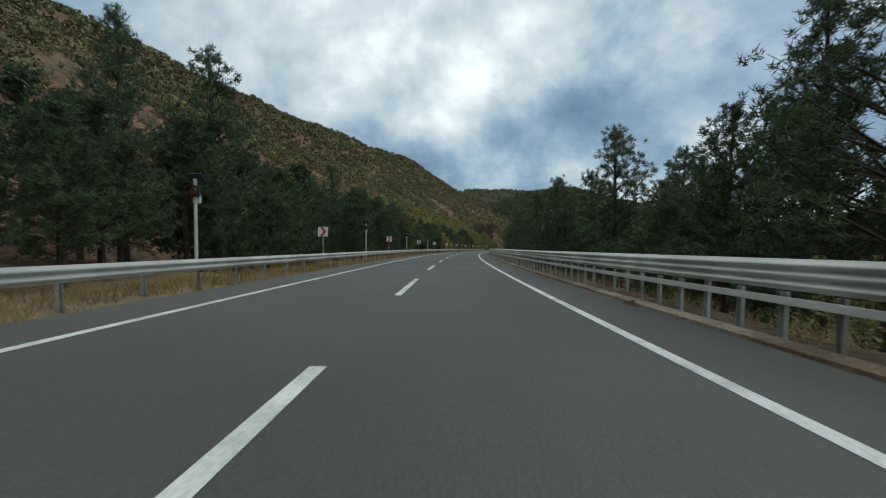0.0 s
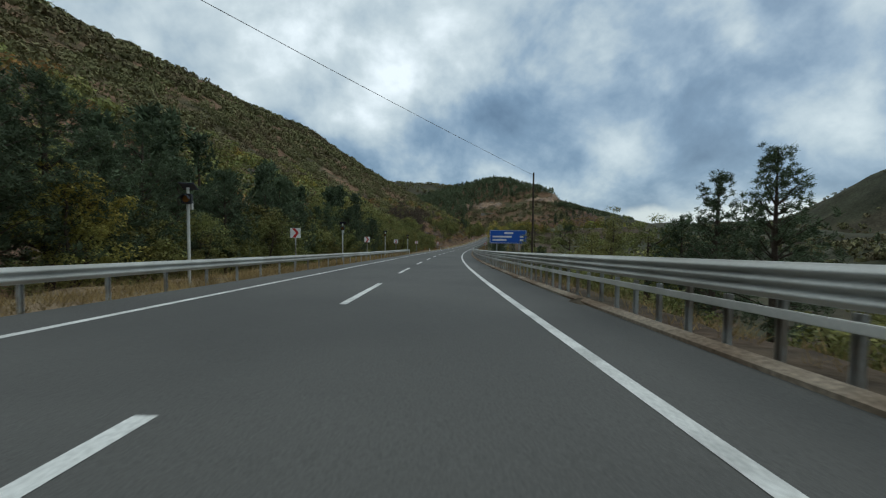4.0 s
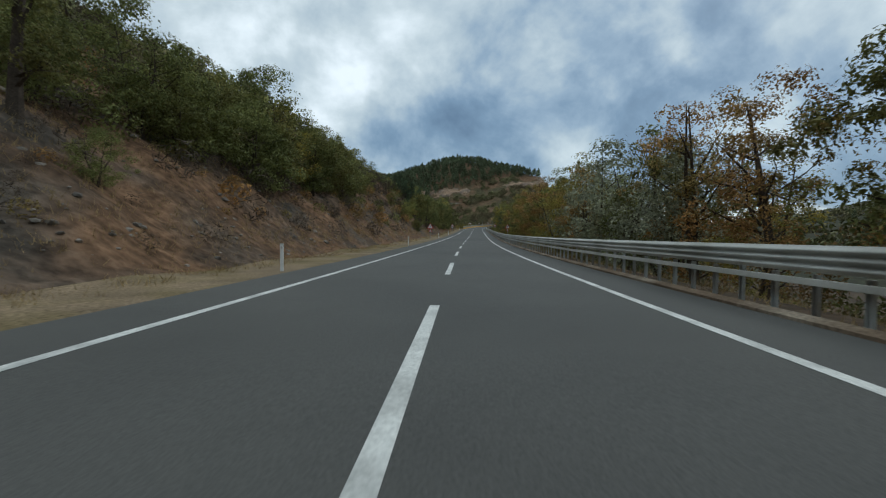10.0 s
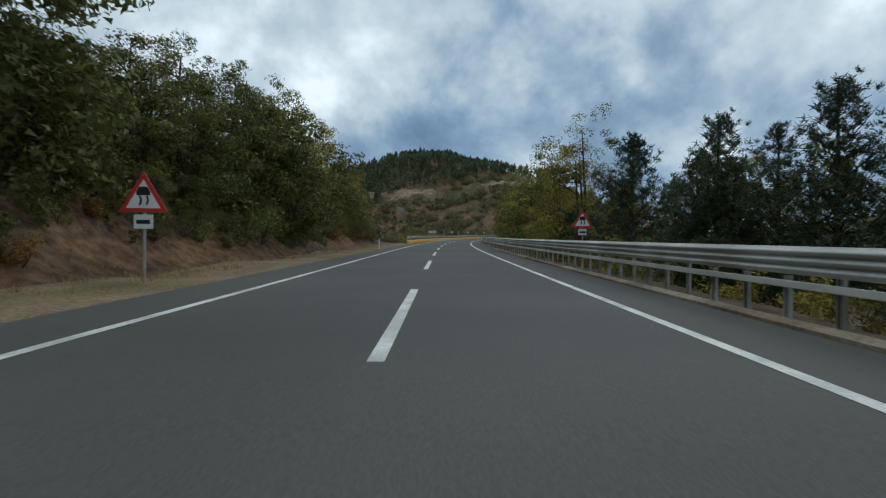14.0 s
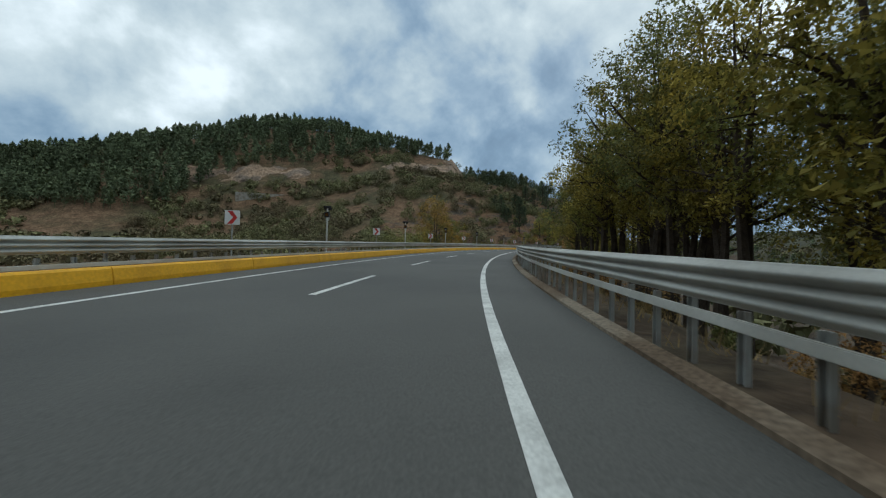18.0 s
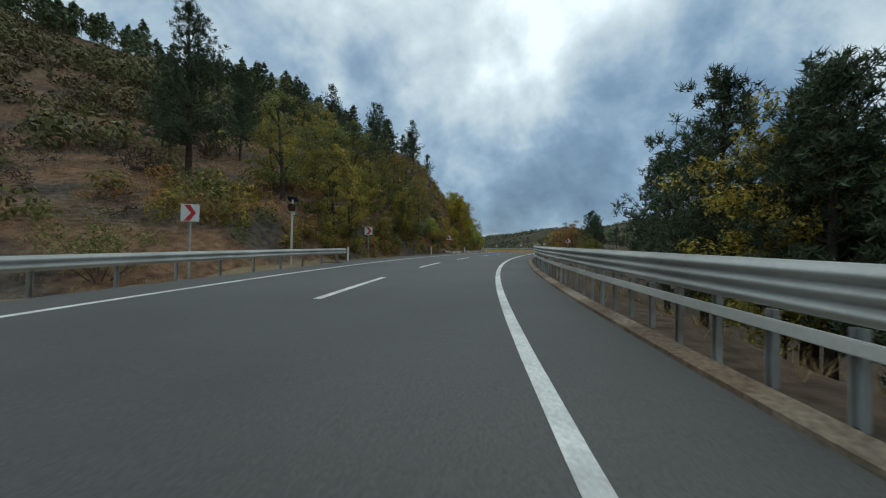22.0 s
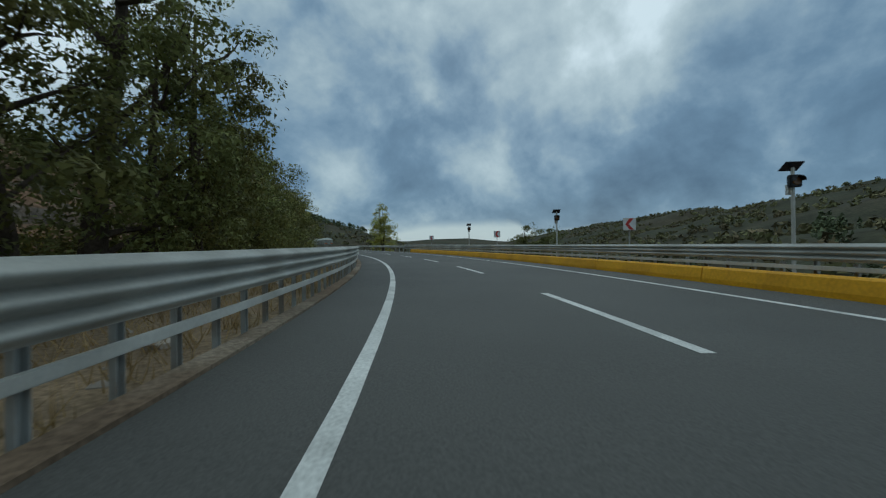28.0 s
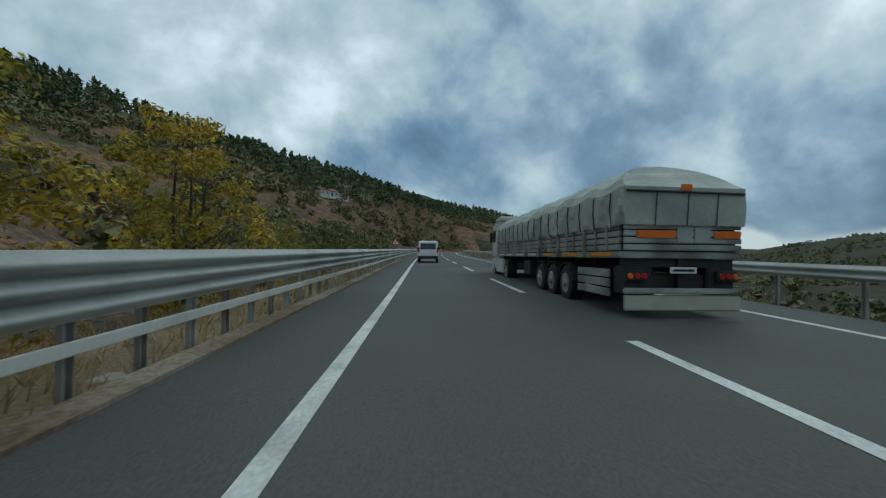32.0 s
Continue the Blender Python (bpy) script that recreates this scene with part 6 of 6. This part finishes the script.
# ---- verge grass and stones ----
def tufts(name, label, places, height, blades=6):
    n = len(places)
    base = np.repeat(places, blades, 0) + rng.normal(size=(n * blades, 3)) * np.array([0.10, 0.10, 0.0])
    d = rng.normal(size=(n * blades, 3)) * np.array([0.45, 0.45, 0.1]) + np.array([0, 0, 1.0])
    d *= (height * rng.uniform(0.5, 1.3, n * blades))[:, None]
    side = rng.normal(size=(n * blades, 3)) * np.array([1, 1, 0.1])
    side *= 0.009 / np.linalg.norm(side, axis=1)[:, None]
    v = np.stack([base - side, base + side, base + d], 1).reshape(-1, 3)
    me = mesh_of(name, v, np.arange(len(v)).reshape(-1, 3), [DRYGRASS])
    return tagged(new(name, me), label, "grass", kind="stuff")


def verge_places(n, s0, s1, lat0, lat1):
    s, la = rng.uniform(s0, s1, n), rng.uniform(lat0, lat1, n)
    q = on_road(s, la)
    q[:, 2] = land(q[:, 0], q[:, 1]) - 0.03
    return q


tufts("dry_grass", "tall golden dry grass under the guard rail", verge_places(9000, -20, 212, -8.4, -5.6), 0.42)
tufts("dry_grass", "dry grass on the verge beside the cut slope", verge_places(6000, 212, 535, -11.5, -7.2), 0.22)
tufts("dry_grass", "brown dry grass behind the guard rail", verge_places(7500, -10, 420, 5.8, 9.0), 0.30)
tufts("dry_grass", "sparse dry grass behind the guard rail", verge_places(3200, 420, 815, 5.9, 9.0), 0.28)
tufts("dry_grass", "tawny dry grass behind the guard rail", verge_places(7000, 850, 1080, -9.5, -5.6), 0.36)
tufts("dry_grass", "tawny dry grass beyond the low guard rail", verge_places(5000, 815, 1080, 6.4, 12.0), 0.36)
tufts("dry_grass", "dry grass along the foot of the steep slope", verge_places(1800, 745, 850, -7.4, -6.75), 0.16)
tufts("dry_grass", "dry grass below the wooded slope", verge_places(5000, 690, 850, -14, -7.9), 0.3)
tufts("dry_grass", "dry grass on the brown slope above the bend", verge_places(9000, 690, 775, -60, -12), 0.5)
tufts("dry_grass", "dry grass on the hillside", verge_places(17000, 285, 480, -30, -10.2), 0.34)


def rock_shape(seed):
    bm = bmesh.new()
    bmesh.ops.create_icosphere(bm, subdivisions=1, radius=0.5)
    r = np.random.default_rng(seed)
    for v in bm.verts:
        v.co = v.co * r.uniform(0.6, 1.25)
        v.co.z *= 0.6
    bm.verts.index_update()
    out = np.array([tuple(v.co) for v in bm.verts]), np.array([[q.index for q in f.verts] for f in bm.faces])
    bm.free()
    return out


ROCKS = [rock_shape(300 + i) for i in range(6)]
for count, s0, s1, a, b, top in ((2600, 285, 480, -24, -9.6, 0.28), (600, 740, 840, -12, -7.2, 0.2), (500, 215, 290, -13, -9.5, 0.26), (350, 860, 1010, -8.5, -5.8, 0.3), (1100, 285, 470, -12.5, -9.2, 0.12), (1500, 764, 815, -26, -9.5, 0.55), (500, 774, 846, -8.4, -7.3, 0.14), (900, 299, 313, -24, -12.5, 0.42), (350, 318, 330, -23, -14, 0.36), (200, 333, 345, -20, -12, 0.36)):
    P = verge_places(count, s0, s1, a, b)
    scatter("loose_stones", "loose grey-brown stones lying on the slope", STONE, ROCKS, P, rng.uniform(0.08, 1.0, count) ** 2.2 * top * 1.6 + 0.07, "stones")
scree = thing("boulder", stand(330.5, -11.2, 0), "pale grey boulder lying at the foot of the cut slope", "boulder")
part("rock", mesh_of("rock", ROCKS[0][0] * 0.55, ROCKS[0][1], [STONE]), scree)

# rough concrete toe along the steep slope
sv = np.arange(774, 848, 0.5)
toe = []
for la, z in ((-7.1, -0.12), (-7.2, 0.03), (-7.35, 0.12), (-7.55, 0.17), (-7.75, 0.19), (-8.0, 0.0)):
    q = on_road(sv, np.full(len(sv), la), z)
    q[:, 2] += wave(sv, sv * 0 + la, 2.3, 3) * 0.15 * (z > 0.1) + wave(sv, sv * 0 + la * 2, 0.8, 4) * 0.07 * (z > 0.0)
    toe.append(q)
tagged(new("slope_toe", mesh_of("slope_toe", np.stack(toe, 1).reshape(-1, 3), grid_faces(len(sv), 6, False), [TOE], smooth=True)), "rough sprayed concrete along the foot of the slope", "slope edge", kind="structure")


# ---- big blue direction sign ----
def direction_sign(m):
    root = thing("direction_sign", m, "large blue direction sign on two steel posts behind the guard rail", "road sign")
    w, z0, z1 = 2.5, 1.9, 3.75
    for x in (-1.5, 1.5):
        part("post", mesh_of("post", *tube([(x, 0.06, -3.5), (x, 0.06, z1)], [0.07, 0.07], 10), [ZINC_DULL]), root)
    panel = part("panel", mesh_of("panel", *box(-w, w, -0.02, 0.02, z0, z1, 0.02), [BLUE]), root)
    part("border", mesh_of("border", *joined(box(-w + 0.05, w - 0.05, -0.026, -0.018, z1 - 0.10, z1 - 0.06), box(-w + 0.05, w - 0.05, -0.026, -0.018, z0 + 0.06, z0 + 0.10), box(-w + 0.05, -w + 0.09, -0.026, -0.018, z0 + 0.1, z1 - 0.1), box(w - 0.09, w - 0.05, -0.026, -0.018, z0 + 0.1, z1 - 0.1)), [WHITE]), panel)
    for x0, x1, z in ((-0.5, 0.7, 3.22), (-2.1, 0.5, 2.72), (1.6, 2.1, 2.72), (-2.1, -0.2, 2.26), (1.6, 2.1, 2.26)):
        part("bar", mesh_of("bar", *box(x0, x1, -0.026, -0.018, z, z + 0.24), [WHITE]), panel)


direction_sign(stand(192, 10.0, -4, 0.0))
plate = thing("notice_plate", stand(818.5, 7.2, 0, 0.0), "small pale notice plate on a post at the kerb end", "road sign")
part("post", mesh_of("post", *tube([(0, 0.03, -0.4), (0, 0.03, 2.2)], [0.03, 0.03], 8), [ZINC_DULL]), plate)
pan = part("panel", mesh_of("panel", *box(-0.27, 0.27, -0.012, 0.01, 1.75, 2.25, 0.006), [WHITE]), plate)
for z in (2.08, 1.95, 1.84):
    part("bar", mesh_of("bar", *box(-0.18, 0.18, -0.018, -0.011, z, z + 0.05), [BLACK]), pan)

# overhead line crossing the road
pole_a, pole_b = Vector((-13.0, 164.1, 9.4)), Vector((38.3, 206.9, 0.8))
wire_pts = [pole_a.lerp(pole_b, t) - Vector((0, 0, 4 * 0.4 * t * (1 - t))) for t in np.linspace(0, 1, 24)]
wire = thing("overhead_line", None, "thin black overhead cable crossing the road", "cable")
part("cable", mesh_of("cable", *tube(wire_pts, [0.018] * 24, 5), [BLACK]), wire)
for n_, q in (("a", pole_a), ("b", pole_b)):
    g = ground_at(q.x, q.y)
    part("pole", mesh_of("pole", *tube([(q.x, q.y, g - 0.5), (q.x, q.y, q.z + 0.3)], [0.15, 0.10], 8), [BARK]), wire)


# ---- small buildings and walls on the hills ----
def house(x, y, turn, w, dpt, h, label):
    root = thing("house", pose(x, y, ground_at(x, y) - 0.3, 0, 0, turn), label, "house")
    wall = part("wall", mesh_of("wall", *box(-w / 2, w / 2, -dpt / 2, dpt / 2, -1.0, h, 0.02), [PLASTER]), root)
    gable = [(-dpt / 2 - 0.5, h - 0.05), (dpt / 2 + 0.5, h - 0.05), (0, h + dpt * 0.28)]
    v, f = prism(gable, -w / 2 - 0.4, w / 2 + 0.4)
    part("roof", mesh_of("roof", [(b, a, z) for a, b, z in v], f, [ROOFTILE]), root)
    n = max(2, int(w / 3))
    for k in range(n):
        cx = -w / 2 + w * (k + 0.5) / n
        if k == n // 2:
            part("door", mesh_of("door", *box(cx - 0.5, cx + 0.5, -dpt / 2 - 0.04, -dpt / 2 + 0.02, 0.3, 2.4, 0.01), [BARK]), root)
        else:
            win = part("window", mesh_of("window", *box(cx - 0.6, cx + 0.6, -dpt / 2 - 0.05, -dpt / 2 + 0.02, 1.2, 2.4, 0.01), [WHITE]), root)
            part("pane", mesh_of("pane", *box(cx - 0.5, cx + 0.5, -dpt / 2 - 0.07, -dpt / 2 - 0.045, 1.3, 2.3), [GLASS]), win)


def hill_wall(name, x0, y0, x1, y1, h, label):
    """A low wall that follows the ground between two places."""
    n = 24
    u = np.linspace(0, 1, n)
    x, y = x0 + (x1 - x0) * u, y0 + (y1 - y0) * u
    g = np.maximum.accumulate(land(x, y) * 0 + np.mean(land(x, y)))
    dx, dy = -(y1 - y0), x1 - x0
    q = math.hypot(dx, dy)
    dx, dy = dx / q * 0.2, dy / q * 0.2
    P = np.stack([np.stack([x - dx, y - dy, g - 3.0], 1), np.stack([x - dx, y - dy, g + h], 1), np.stack([x + dx, y + dy, g + h], 1), np.stack([x + dx, y + dy, g - 3.0], 1)], 1)
    f = grid_faces(n, 4, True).tolist() + [[0, 1, 2, 3], [4 * n - 1, 4 * n - 2, 4 * n - 3, 4 * n - 4]]
    tagged(new(name, mesh_of(name, P.reshape(-1, 3), f, [CONCRETE])), label, "wall")


house(493, 1042, 35, 13, 7, 3.2, "small white building with a tiled roof on the hillside")
house(502, 1049, 35, 8, 6, 2.8, "small white outbuilding with a tiled roof on the hillside")
hill_wall("retaining_wall", 222, 817, 249, 806, 1.7, "pale concrete wall on the hillside below the rock face")


# ---- vehicles ----
def wheel(parent, x, y, r, width, out):
    w = part("wheel", mesh_of("tyre", *tube([(x - width / 2, y, r), (x - width / 2 + 0.03, y, r), (x + width / 2 - 0.03, y, r), (x + width / 2, y, r)], [r * 0.9, r, r, r * 0.9], 28), [TYRE]), parent)
    e = x + out * (width / 2 + 0.004)
    part("rim", mesh_of("rim", *tube([(e - out * 0.05, y, r), (e, y, r), (e + out * 0.004, y, r)], [r * 0.58, r * 0.58, r * 0.50], 24), [RIM]), w)
    part("hub", mesh_of("hub", *tube([(e, y, r), (e + out * 0.05, y, r)], [r * 0.22, r * 0.18], 14), [RIM]), w)
    return w


def truck(m):
    """Tractor and dropside trailer under a tarpaulin; y runs forwards from its tail."""
    root = thing("truck", m, "articulated truck with a grey tarpaulin over a dropside trailer", "truck")
    W, L = 1.06, 12.1
    part("chassis", mesh_of("chassis", *joined(box(-0.45, -0.33, 0.3, L, 0.78, 1.05, 0.01), box(0.33, 0.45, 0.3, L, 0.78, 1.05, 0.01), *[box(-0.9, 0.9, y, y + 0.1, 0.95, 1.08) for y in np.arange(0.4, L, 1.1)]), [CHASSIS]), root)
    part("bed", mesh_of("bed", *box(-W, W, 0, L, 1.06, 1.18, 0.015), [ALLOY]), root)
    for side in (-1, 1):
        x = side * W
        for k in range(7):
            y0, y1 = 0.12 + k * L / 7, (k + 1) * L / 7 - 0.1
            board = part("side_board", mesh_of("side_board", *joined(*[box(min(x, x - side * 0.05), max(x, x - side * 0.05), y0, y1, z, z + 0.105, 0.012) for z in (1.20, 1.325, 1.45, 1.575)]), [ALLOY]), root)
            for u in (0.33, 0.66):
                yy = y0 + (y1 - y0) * u
                part("latch", mesh_of("latch", *box(min(x, x + side * 0.03), max(x, x + side * 0.03), yy - 0.03, yy + 0.03, 1.2, 1.68, 0.006), [ALLOY]), board)
            part("stake", mesh_of("stake", *box(min(x, x + side * 0.03) - 0.02, max(x, x + side * 0.03) + 0.02, y1 + 0.02, y1 + 0.12, 1.06, 1.75, 0.01), [ALLOY]), root)
            part("reflector", mesh_of("reflector", *box(min(x, x + side * 0.012), max(x, x + side * 0.012), y0 + 0.3, y1 - 0.3, 1.10, 1.16), [AMBER if k < 3 else WHITE]), root)
    part("tail_board", mesh_of("tail_board", *joined(*[box(-W, W, -0.05, 0.0, z, z + 0.105, 0.012) for z in (1.20, 1.325, 1.45, 1.575)]), [ALLOY]), root)
    for x0, x1 in ((-0.85, -0.15), (0.55, 1.02)):
        part("marker_board", mesh_of("marker_board", *box(x0, x1, -0.075, -0.055, 1.42, 1.55, 0.005), [ORANGE]), root, label="orange marker board")
    part("load", mesh_of("load", *box(-W + 0.06, W - 0.06, 0.01, L - 0.05, 1.17, 1.72, 0.02), [CHASSIS]), root)
    # the tarpaulin: a creased cover over hoops, hipped at its rear end
    ys = np.concatenate([np.linspace(-0.10, 1.4, 26), np.linspace(1.46, L + 0.05, 150)])
    key_x, key_z = (1.0, 1.02, 1.0, 0.90, 0.62, 0.35, 0.0), (0.0, 0.30, 0.56, 0.72, 0.92, 1.0, 1.01)
    half = [(float(np.interp(q, range(7), key_x)), float(np.interp(q, range(7), key_z))) for q in np.linspace(0, 6, 19)]
    prof = [(-a, b) for a, b in half] + [(a, b) for a, b in half[-2::-1]]
    P = []
    for y in ys:
        sag = 0.03 * math.cos(2 * math.pi * y / 1.5) - 0.02
        near = max(0.0, 1 - (y + 0.1) / 1.5)
        row = []
        for a, b in prof:
            n_ = float(wave(np.array([y * 2.2 + 3 * b]), np.array([b * 3 + a * 2 + y]), 1.0, 7)[0]) * 0.022 + float(wave(np.array([y * 7 - 5 * b]), np.array([b * 9 + a * 3]), 1.0, 9)[0]) * 0.012
            fold = 0.018 * math.sin(y * 8.4 + 3 * b) * (1 - b) * (1 if a > 0 else -1)
            hip = max(0.0, b - 0.56) / 0.45
            row.append((a * (W + 0.03) + n_ + fold - 0.05 * hip * near * a, y + 0.85 * hip * near, 1.64 + b * 1.18 + (sag if b > 0.5 else 0.0) + n_))
        P.append(row)
    n = len(prof)
    f = grid_faces(len(ys), n, False).tolist() + [[i, i + 1, n - 2 - i, n - 1 - i] for i in range(n // 2)] + [[(len(ys) - 1) * n + k for k in range(n)][::-1]]
    cover = part("tarpaulin", mesh_of("tarpaulin", np.array(P).reshape(-1, 3), f, [CLOTH], smooth=False), root)
    for k, y in enumerate(np.arange(0.35, L, 0.75)):
        for side in (-1, 1):
            part("strap", mesh_of("strap", *tube([(side * (W + 0.045), y, 1.62), (side * (W + 0.06), y + 0.05, 1.95), (side * (W + 0.05), y + 0.02, 2.25)], [0.012] * 3, 4), [BLACK]), cover)
    part("rear_rope", mesh_of("rear_rope", *tube([(-W, -0.125, 2.24), (0, -0.135, 2.22), (W, -0.125, 2.20)], [0.02] * 3, 5), [BLACK]), cover)
    for x in (-0.55, 0.02, 0.55):
        part("rear_strap", mesh_of("rear_strap", *tube([(x, -0.125, 1.64), (x + 0.03, -0.135, 2.22)], [0.010] * 2, 4), [BLACK]), cover)
    part("rear_tag", mesh_of("rear_tag", *box(-0.10, 0.10, -0.15, -0.125, 2.24, 2.36, 0.01), [ORANGE]), cover)
    # tail end
    part("rear_panel", mesh_of("rear_panel", *box(-W, W, -0.04, 0.0, 0.14, 0.42, 0.02), [FLAP]), root, label="off-white mud flap panel across the tail")
    part("bumper_bar", mesh_of("bumper_bar", *box(-W, W, -0.06, 0.02, 0.44, 0.54, 0.02), [ALLOY]), root)
    for side in (-1, 1):
        lamp = part("lamp_housing", mesh_of("lamp_housing", *box(min(side * 0.62, side * 1.02), max(side * 0.62, side * 1.02), -0.05, 0.05, 0.66, 0.84, 0.02), [CHASSIS]), root)
        for k in range(3):
            xx = side * (0.70 + 0.125 * k)
            part("tail_lamp", mesh_of("tail_lamp", *tube([(xx, -0.05, 0.75), (xx, -0.075, 0.75)], [0.055, 0.045], 14), [TAIL if k < 2 else ORANGE]), lamp)
    part("number_plate", mesh_of("number_plate", *box(-0.24, 0.24, -0.06, -0.04, 0.80, 0.91, 0.005), [WHITE]), root)
    part("plate_bar", mesh_of("plate_bar", *box(-0.19, 0.19, -0.067, -0.059, 0.835, 0.875), [BLACK]), root)
    part("rear_frame", mesh_of("rear_frame", *joined(box(-1.0, 1.0, 0.08, 0.22, 0.90, 1.05, 0.01), box(-1.0, -0.5, 0.06, 0.5, 0.42, 0.92, 0.02), box(0.5, 1.0, 0.06, 0.5, 0.42, 0.92, 0.02), box(-0.06, 0.06, 0.0, 0.3, 0.45, 1.05, 0.01)), [CHASSIS]), root)
    for x0 in (-0.12, 0.2):
        part("tail_plank", mesh_of("tail_plank", *box(x0, x0 + 0.28, -0.062, -0.052, 1.34, 1.66, 0.004), [ALLOY]), root)
    part("spare_box", mesh_of("spare_box", *box(-0.5, 0.55, 0.15, 0.9, 0.5, 0.78, 0.03), [CHASSIS]), root)
    for side in (-1, 1):
        part("side_guard", mesh_of("side_guard", *joined(*[box(side * W - 0.02, side * W + 0.02, 0.5, 2.05, z, z + 0.15, 0.01) for z in (0.34, 0.52, 0.70)]), [ALLOY]), root)
        for y in (3.0, 4.12, 5.24):
            wheel(root, side * 0.86, y, 0.43, 0.34, side)
            a = np.linspace(0.15, math.pi - 0.15, 9)
            part("mudguard", mesh_of("mudguard", *prism([(y + 0.52 * math.cos(q), 0.43 + 0.52 * math.sin(q)) for q in a] + [(y + 0.49 * math.cos(q), 0.43 + 0.49 * math.sin(q)) for q in a[::-1]], 0.68, 1.04), [CHASSIS]), root, Matrix(((0, side, 0, 0), (1, 0, 0, 0), (0, 0, 1, 0), (0, 0, 0, 1))))
        part("tool_box", mesh_of("tool_box", *box(min(side * 0.6, side * 1.02), max(side * 0.6, side * 1.02), 6.4, 7.3, 0.45, 0.95, 0.03), [CHASSIS]), root)
        wheel(root, side * 0.84, 10.4, 0.43, 0.40, side)
        wheel(root, side * 0.88, 13.4, 0.43, 0.28, side)
    # tractor
    cab = part("cab", mesh_of("cab", *joined(box(-1.02, 1.02, 12.35, 14.1, 0.95, 2.75, 0.12), box(-1.02, 1.02, 12.5, 14.15, 0.42, 0.98, 0.08)), [CAR_WHITE]), root)
    part("fairing", mesh_of("fairing", *box(-0.95, 0.95, 12.5, 13.6, 2.72, 3.0, 0.1), [CAR_WHITE]), cab)
    part("roof_roll", mesh_of("roof_roll", *tube([(-0.95, 12.25, 2.82), (0.95, 12.25, 2.82)], [0.12, 0.12], 14), [CLOTH]), cab)
    for side in (-1, 1):
        part("mirror", mesh_of("mirror", *box(min(side * 1.06, side * 1.2), max(side * 1.06, side * 1.2), 13.7, 13.8, 1.75, 2.25, 0.03), [BLACK]), cab)
        part("side_window", mesh_of("side_window", *box(min(side * 1.02, side * 1.026), max(side * 1.02, side * 1.026), 13.1, 13.9, 1.75, 2.35, 0.002), [GLASS]), cab)
        part("side_skirt", mesh_of("side_skirt", *box(min(side * 0.75, side * 1.03), max(side * 0.75, side * 1.03), 11.1, 12.8, 0.3, 0.95, 0.05), [CAR_WHITE]), cab)


def van(m):
    root = thing("van", m, "white passenger van on the road ahead", "van")
    prof = [(0.0, 0.35), (-0.04, 0.62), (0.0, 1.02), (0.16, 1.80), (0.30, 1.90), (2.8, 1.90), (3.35, 1.45), (4.05, 1.12), (4.18, 0.75), (4.15, 0.35)]
    n = len(prof)
    rows = []
    for x, k in ((-0.90, 0.93), (-0.86, 0.985), (-0.6, 1.0), (0.6, 1.0), (0.86, 0.985), (0.90, 0.93)):
        rows.append([(x if z < 1.05 else x * (1 - 0.10 * (z - 1.05)), y, 0.35 + (z - 0.35) * (k if z > 1.2 else 1)) for y, z in prof])
    P = np.array(rows).reshape(-1, 3)
    f = grid_faces(6, n, True).tolist() + [list(range(n)), [5 * n + k for k in range(n)][::-1]] + [[k * n for k in range(6)] + [k * n + n - 1 for k in range(5, -1, -1)]]
    body = part("body", mesh_of("body", P, f, [CAR_WHITE]), root)
    v, fc = box(-0.66, 0.66, -0.012, 0.012, 0, 0.52, 0.01)
    part("rear_window", mesh_of("rear_window", v, fc, [GLASS]), body, pose(0, 0.008, 1.16, -11.6, 0, 0))
    part("rear_bumper", mesh_of("rear_bumper", *box(-0.88, 0.88, -0.10, 0.1, 0.34, 0.58, 0.04), [CHASSIS]), root)
    part("number_plate", mesh_of("number_plate", *box(-0.26, 0.26, -0.075, -0.05, 0.72, 0.84, 0.004), [WHITE]), root)
    for side in (-1, 1):
        part("tail_lamp", mesh_of("tail_lamp", *box(min(side * 0.74, side * 0.88), max(side * 0.74, side * 0.88), -0.06, 0.12, 0.85, 1.35, 0.03), [TAIL]), root)
        part("side_window", mesh_of("side_window", *box(min(side * 0.85, side * 0.865), max(side * 0.85, side * 0.865), 0.4, 3.0, 1.2, 1.68, 0.004), [GLASS]), body)
        part("mirror", mesh_of("mirror", *box(min(side * 0.92, side * 1.06), max(side * 0.92, side * 1.06), 2.9, 3.0, 1.15, 1.35, 0.03), [BLACK]), root)
        for y in (0.75, 3.35):
            wheel(root, side * 0.80, y, 0.31, 0.20, side)


truck(at(978.3, 1.80, 0.0))
van(at(1006.5, -2.35, 0.0, -1))
